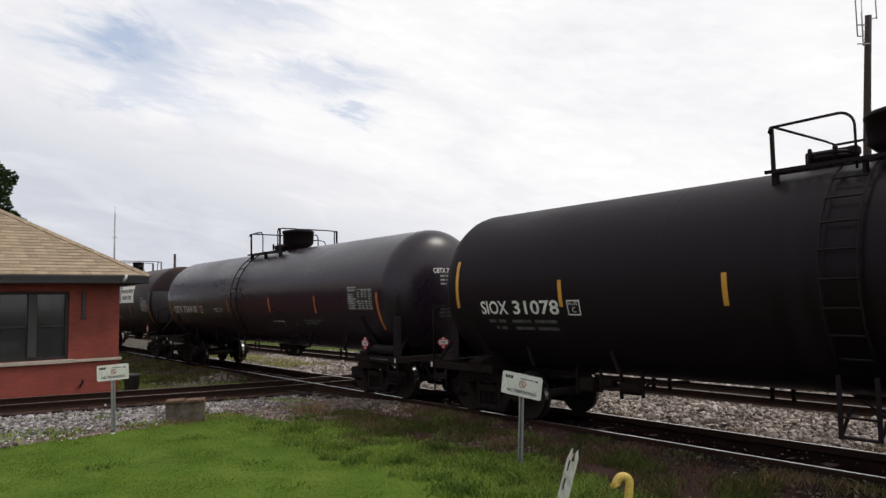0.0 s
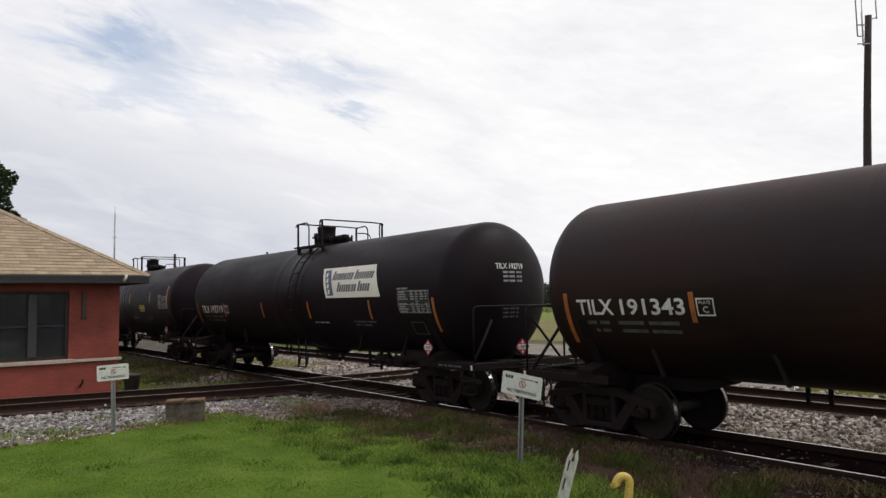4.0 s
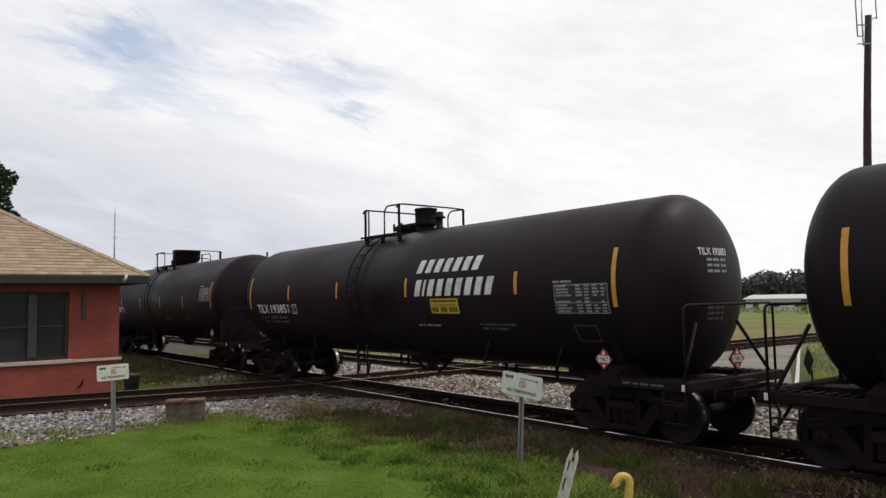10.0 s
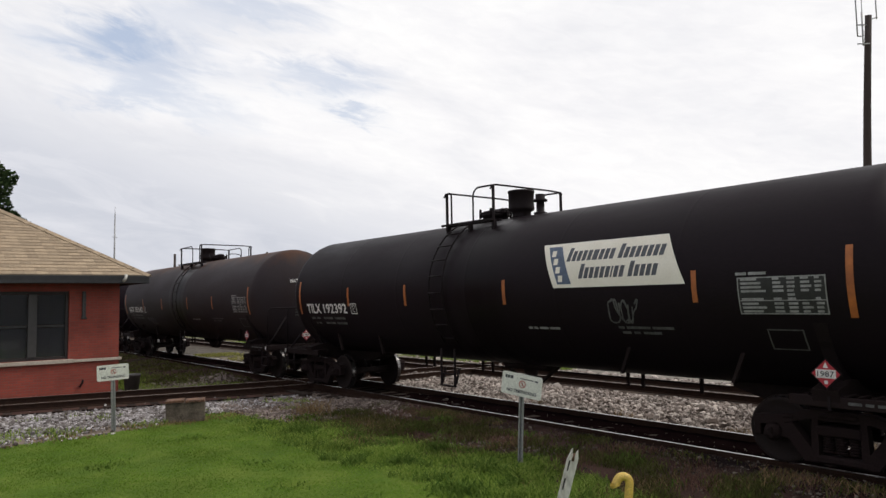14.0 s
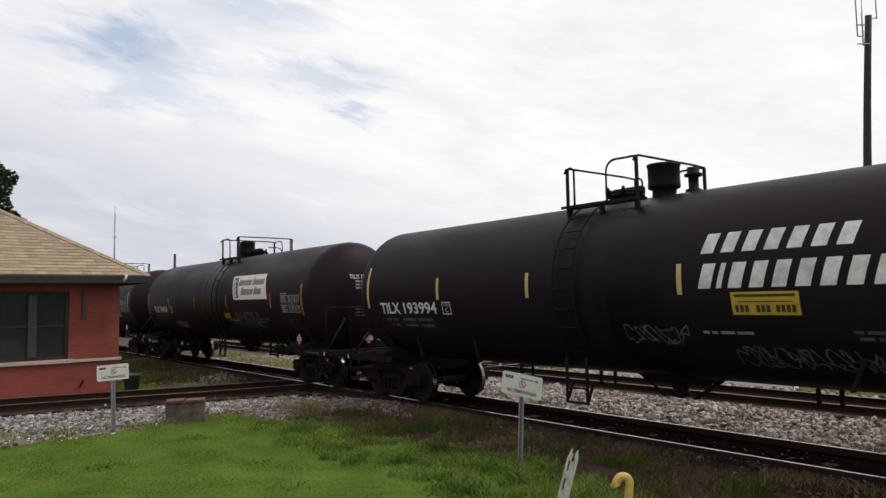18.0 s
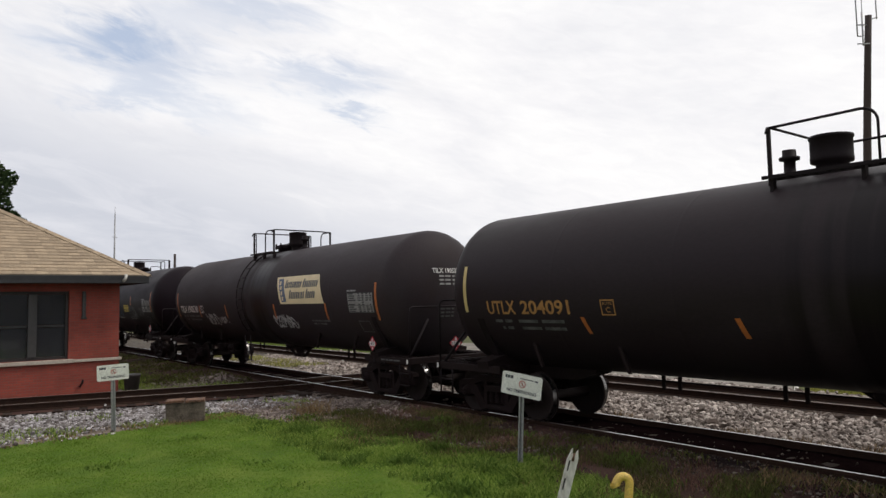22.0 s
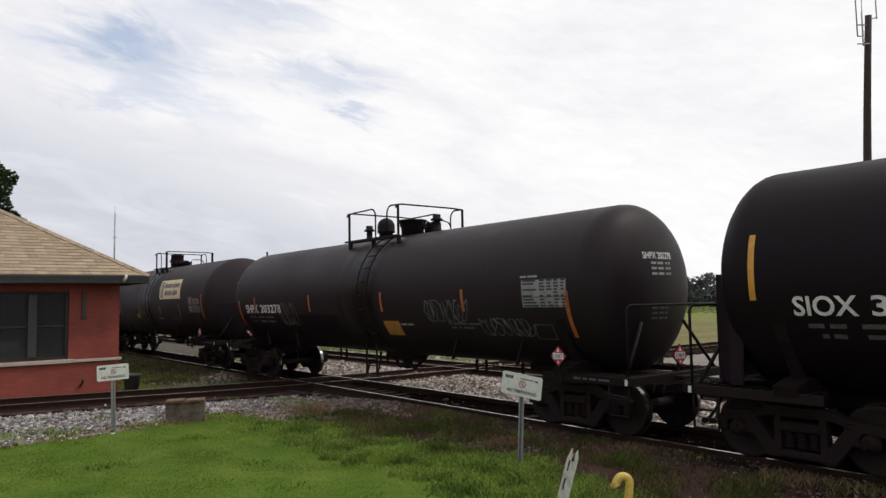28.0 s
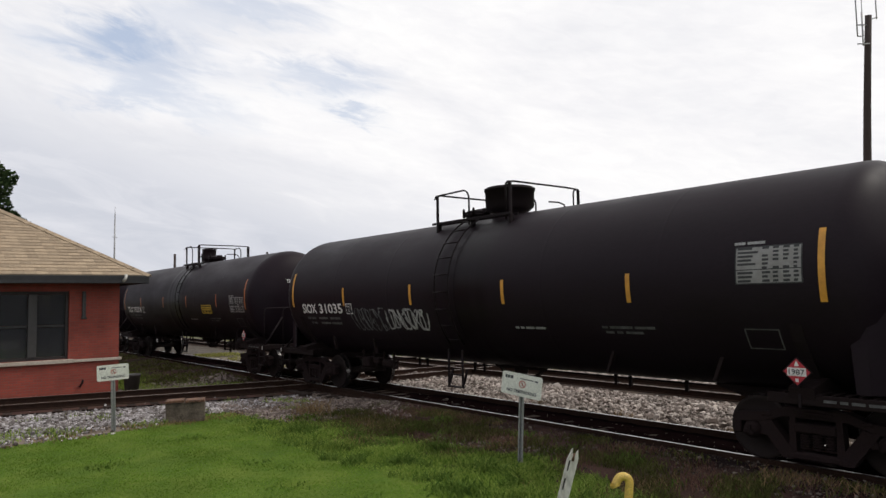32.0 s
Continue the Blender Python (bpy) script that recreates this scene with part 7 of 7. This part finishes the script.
    if spec.get("primer"):
        def half_disc(bm):
            zs = [1.62 + 0.1 * i for i in range(15)]
            for a, b in zip(zs, zs[1:]):
                wa, wb = (0.95 * math.sqrt(RAD * RAD - ((z - AXIS) / (LOWER if z < AXIS else 1.0)) ** 2) for z in (a, b))
                quad(bm, ((-wa, a - 1.62), (wa, a - 1.62), (wb, b - 1.62), (-wb, b - 1.62)))
        part("primer_coat", on_head(built(half_disc), 0.0, 1.62, 0.002), M["headgrey"], car, "grey primer on the lower head")
    for x0, z0, x1, z1, body in spec.get("notes", ()):
        part("lettering", wrapped(text_bm(body, x1 - x0, arc(z1, z0), 0.005), x0, z0, 0.004), M["white"], car)
    for x0, z0, x1, z1 in spec.get("washed", ()):
        part("paint_patch", wrapped(built(rect, 0, 0, x1 - x0, arc(z1, z0)), x0, z0, 0.003), M["tank_dark"], car, "fresh black paint over the faded lower side")
    for x0, z0, w, h in spec.get("boxes", ()):
        part("stencil_box", wrapped(built(lambda bm: [rect(bm, 0, 0, w, 0.02), rect(bm, 0, h - 0.02, w, h), rect(bm, 0, 0.02, 0.02, h - 0.02), rect(bm, w - 0.02, 0.02, w, h - 0.02),
                                                      rect(bm, w * 0.28, h * 0.25, w * 0.45, h * 0.72), rect(bm, w * 0.62, h * 0.25, w * 0.68, h * 0.72)]), x0, z0, 0.004), M["white"], car, "white outlined stencil box")
    if spec.get("board"):
        part("warning_board", wrapped(built(rect, 0, 0, 0.66, arc(1.92, 1.58)), 1.25, 1.58, 0.012), M["stripe_org"], car, "orange warning board")
    return car


WHEELS, CARS = [], []
FLIP = dict(deck=(-1.35, 1.08, 1), dome=("taper", 0.12, 1.45, -0.95), dome_r=0.56, ladder=-0.3)
FLIP2 = dict(deck=(-1.30, 0.26, -1), dome=("dome", 0.18, 0.80, -0.66), bends=(0.42, 0.16), ladder=-0.86)
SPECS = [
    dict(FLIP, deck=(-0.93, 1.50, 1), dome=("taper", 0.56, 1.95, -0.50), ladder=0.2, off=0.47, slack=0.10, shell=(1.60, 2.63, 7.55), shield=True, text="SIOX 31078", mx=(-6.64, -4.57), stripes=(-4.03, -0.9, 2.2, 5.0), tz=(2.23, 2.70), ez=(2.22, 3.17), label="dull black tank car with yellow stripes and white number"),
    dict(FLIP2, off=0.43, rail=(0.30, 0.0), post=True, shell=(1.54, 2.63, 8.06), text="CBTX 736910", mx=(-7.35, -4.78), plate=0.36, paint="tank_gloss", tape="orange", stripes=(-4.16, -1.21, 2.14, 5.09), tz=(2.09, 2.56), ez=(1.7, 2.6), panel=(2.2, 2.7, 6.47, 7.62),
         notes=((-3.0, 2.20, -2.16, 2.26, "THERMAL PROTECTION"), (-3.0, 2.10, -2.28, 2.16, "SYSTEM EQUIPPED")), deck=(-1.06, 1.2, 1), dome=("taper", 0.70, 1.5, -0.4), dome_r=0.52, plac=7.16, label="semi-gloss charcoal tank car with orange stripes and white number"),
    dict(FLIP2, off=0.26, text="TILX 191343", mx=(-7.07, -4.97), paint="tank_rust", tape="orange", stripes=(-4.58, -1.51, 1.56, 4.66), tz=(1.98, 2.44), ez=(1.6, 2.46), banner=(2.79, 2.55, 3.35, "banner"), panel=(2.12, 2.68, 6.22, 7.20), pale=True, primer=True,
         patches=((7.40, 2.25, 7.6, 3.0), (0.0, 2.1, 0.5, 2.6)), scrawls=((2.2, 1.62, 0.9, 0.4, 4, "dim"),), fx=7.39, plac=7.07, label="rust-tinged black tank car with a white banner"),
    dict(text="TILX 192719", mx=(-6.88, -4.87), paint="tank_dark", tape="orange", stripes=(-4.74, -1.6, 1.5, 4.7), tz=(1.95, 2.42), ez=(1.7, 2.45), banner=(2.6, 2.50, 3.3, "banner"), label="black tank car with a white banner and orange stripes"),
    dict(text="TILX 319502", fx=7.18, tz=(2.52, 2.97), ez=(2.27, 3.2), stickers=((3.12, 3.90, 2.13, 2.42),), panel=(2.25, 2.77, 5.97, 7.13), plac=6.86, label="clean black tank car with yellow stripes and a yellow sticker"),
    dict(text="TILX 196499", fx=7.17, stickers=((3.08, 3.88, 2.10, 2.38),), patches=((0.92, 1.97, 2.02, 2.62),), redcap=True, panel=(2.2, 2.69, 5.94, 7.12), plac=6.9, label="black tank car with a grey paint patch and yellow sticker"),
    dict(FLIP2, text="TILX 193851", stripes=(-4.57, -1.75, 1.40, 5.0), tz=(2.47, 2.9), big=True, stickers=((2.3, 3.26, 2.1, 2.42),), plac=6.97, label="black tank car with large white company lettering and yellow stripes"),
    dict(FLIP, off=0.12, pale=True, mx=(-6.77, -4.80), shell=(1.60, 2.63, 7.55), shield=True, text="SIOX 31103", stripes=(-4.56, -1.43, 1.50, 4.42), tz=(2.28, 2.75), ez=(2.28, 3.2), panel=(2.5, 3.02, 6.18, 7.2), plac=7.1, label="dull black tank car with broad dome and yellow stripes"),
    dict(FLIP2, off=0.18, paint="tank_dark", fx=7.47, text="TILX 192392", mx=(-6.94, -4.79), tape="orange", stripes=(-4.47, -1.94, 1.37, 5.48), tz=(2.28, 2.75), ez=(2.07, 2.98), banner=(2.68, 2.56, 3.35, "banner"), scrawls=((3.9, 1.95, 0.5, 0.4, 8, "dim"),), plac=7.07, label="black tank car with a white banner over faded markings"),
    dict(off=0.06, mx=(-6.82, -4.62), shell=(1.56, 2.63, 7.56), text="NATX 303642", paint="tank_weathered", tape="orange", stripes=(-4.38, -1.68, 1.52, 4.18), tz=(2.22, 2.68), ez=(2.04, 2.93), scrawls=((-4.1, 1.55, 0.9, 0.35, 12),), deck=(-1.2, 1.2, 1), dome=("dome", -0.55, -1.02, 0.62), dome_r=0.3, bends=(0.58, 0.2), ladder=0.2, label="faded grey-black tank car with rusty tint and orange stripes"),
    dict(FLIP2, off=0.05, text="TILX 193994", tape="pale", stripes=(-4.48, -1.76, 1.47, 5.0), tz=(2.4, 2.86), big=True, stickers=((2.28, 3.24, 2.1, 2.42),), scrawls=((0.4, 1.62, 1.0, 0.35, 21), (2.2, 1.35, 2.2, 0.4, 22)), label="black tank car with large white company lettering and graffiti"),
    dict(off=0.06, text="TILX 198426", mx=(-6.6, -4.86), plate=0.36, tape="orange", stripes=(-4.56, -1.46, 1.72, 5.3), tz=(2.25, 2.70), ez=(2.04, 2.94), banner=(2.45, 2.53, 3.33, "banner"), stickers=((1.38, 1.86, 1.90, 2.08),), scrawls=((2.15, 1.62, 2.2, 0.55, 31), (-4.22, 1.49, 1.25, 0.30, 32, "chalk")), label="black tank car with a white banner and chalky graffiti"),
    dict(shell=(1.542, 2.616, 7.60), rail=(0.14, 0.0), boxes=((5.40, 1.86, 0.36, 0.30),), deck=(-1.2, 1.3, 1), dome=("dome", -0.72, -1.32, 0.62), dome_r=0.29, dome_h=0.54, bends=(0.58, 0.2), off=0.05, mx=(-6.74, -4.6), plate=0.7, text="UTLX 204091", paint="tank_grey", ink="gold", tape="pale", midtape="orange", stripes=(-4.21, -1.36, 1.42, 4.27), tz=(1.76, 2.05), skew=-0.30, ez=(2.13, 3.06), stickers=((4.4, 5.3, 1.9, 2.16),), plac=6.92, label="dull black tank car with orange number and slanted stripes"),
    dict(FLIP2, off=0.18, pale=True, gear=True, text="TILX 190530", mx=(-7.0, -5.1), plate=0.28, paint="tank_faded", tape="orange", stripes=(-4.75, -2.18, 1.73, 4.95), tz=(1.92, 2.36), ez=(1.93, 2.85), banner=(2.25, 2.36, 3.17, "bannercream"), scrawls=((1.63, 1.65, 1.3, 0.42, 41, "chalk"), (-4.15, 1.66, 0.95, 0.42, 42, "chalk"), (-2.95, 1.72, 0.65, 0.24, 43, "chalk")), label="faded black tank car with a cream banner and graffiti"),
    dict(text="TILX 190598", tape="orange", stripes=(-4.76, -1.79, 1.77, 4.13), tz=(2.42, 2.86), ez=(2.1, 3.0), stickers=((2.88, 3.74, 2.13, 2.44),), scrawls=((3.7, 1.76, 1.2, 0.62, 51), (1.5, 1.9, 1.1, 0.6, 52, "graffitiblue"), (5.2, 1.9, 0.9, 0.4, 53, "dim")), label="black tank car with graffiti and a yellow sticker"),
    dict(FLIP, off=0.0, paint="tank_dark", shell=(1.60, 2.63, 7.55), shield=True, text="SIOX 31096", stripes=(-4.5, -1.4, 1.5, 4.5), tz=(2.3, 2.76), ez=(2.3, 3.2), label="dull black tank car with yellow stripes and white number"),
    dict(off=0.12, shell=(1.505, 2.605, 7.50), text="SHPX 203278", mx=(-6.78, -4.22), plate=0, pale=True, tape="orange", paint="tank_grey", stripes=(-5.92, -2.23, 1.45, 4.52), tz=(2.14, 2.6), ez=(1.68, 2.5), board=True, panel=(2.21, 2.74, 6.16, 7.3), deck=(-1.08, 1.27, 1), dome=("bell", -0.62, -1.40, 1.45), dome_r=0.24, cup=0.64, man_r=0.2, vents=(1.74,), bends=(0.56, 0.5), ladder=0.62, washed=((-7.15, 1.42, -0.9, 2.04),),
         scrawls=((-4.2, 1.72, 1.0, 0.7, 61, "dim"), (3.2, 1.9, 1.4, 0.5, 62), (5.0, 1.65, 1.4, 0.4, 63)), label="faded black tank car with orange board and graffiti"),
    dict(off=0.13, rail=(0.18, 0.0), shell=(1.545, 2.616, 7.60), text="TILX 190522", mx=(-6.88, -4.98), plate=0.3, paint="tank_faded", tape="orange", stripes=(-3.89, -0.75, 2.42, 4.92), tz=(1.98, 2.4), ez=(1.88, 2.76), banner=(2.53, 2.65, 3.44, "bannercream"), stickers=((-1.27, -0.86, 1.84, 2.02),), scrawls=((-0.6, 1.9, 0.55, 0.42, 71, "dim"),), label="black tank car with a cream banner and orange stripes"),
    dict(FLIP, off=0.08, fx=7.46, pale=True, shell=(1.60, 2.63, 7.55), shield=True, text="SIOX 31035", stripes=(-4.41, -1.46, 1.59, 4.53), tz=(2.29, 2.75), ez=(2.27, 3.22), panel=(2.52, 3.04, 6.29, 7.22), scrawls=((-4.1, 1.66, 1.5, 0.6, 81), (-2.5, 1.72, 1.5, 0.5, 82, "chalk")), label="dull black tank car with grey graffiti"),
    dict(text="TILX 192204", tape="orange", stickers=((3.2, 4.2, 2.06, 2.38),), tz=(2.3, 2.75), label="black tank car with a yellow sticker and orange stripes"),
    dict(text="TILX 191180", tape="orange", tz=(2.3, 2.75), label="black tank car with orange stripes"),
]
for k, spec in enumerate(SPECS):
    RAD, AXIS, HALF = spec.get("shell", (1.542, 2.616, 7.53))
    SIZE[0] = "" if "shell" not in spec else f"|{RAD}|{HALF}"
    CARS.append(tank_car(k, spec))

# how far the train has run: (seconds, metres)
RUN = [(0.0, -12.0), (2.0, 7.7), (4.0, 27.59), (6.0, 47.5), (8.0, 67.3), (10.0, 87.1), (12.0, 106.88), (13.0, 116.93), (14.5, 131.73), (17.0, 156.92), (19.0, 176.95),
       (21.0, 197.0), (22.0, 207.14), (24.0, 227.3), (25.0, 237.4), (28.0, 267.93), (30.0, 288.2), (32.0, 308.6)]


def run_at(t):
    return float(np.interp(t, [a for a, b in RUN], [b for a, b in RUN]))


def motions():
    for k, car in enumerate(CARS):
        walk(car, [(t, pose(s - PITCH * k + 7.31 + SPECS[k].get("off", 0.0) + SPECS[k].get("slack", 0.0), MID, 0)) for t, s in RUN])
    for w, wx, k in WHEELS:
        # wheels roll while they are near; each turn is 0.457 m of radius
        t0 = float(np.interp(PITCH * k - 7.31 - wx - 44, [b for a, b in RUN], [a for a, b in RUN]))
        t1 = float(np.interp(PITCH * k - 7.31 - wx + 6, [b for a, b in RUN], [a for a, b in RUN]))
        f0, f1 = int(t0 * FPS), int(t1 * FPS)
        ts = [f / FPS for f in range(f0, f1 + 1, 2)]
        rows, base = [], run_at(ts[0])
        for t in ts:
            rows.append((t, Matrix.Translation((wx, 0, 0.457)) @ Matrix.Rotation((run_at(t) - base) / 0.457, 4, "Y")))
        if ts[0] > 0.05:
            rows.insert(0, (0.0, rows[0][1]))
        if ts[-1] < 31.95:
            rows.append((32.0, rows[-1][1]))
        if len(rows) > 1:
            walk(w, rows)


motions()
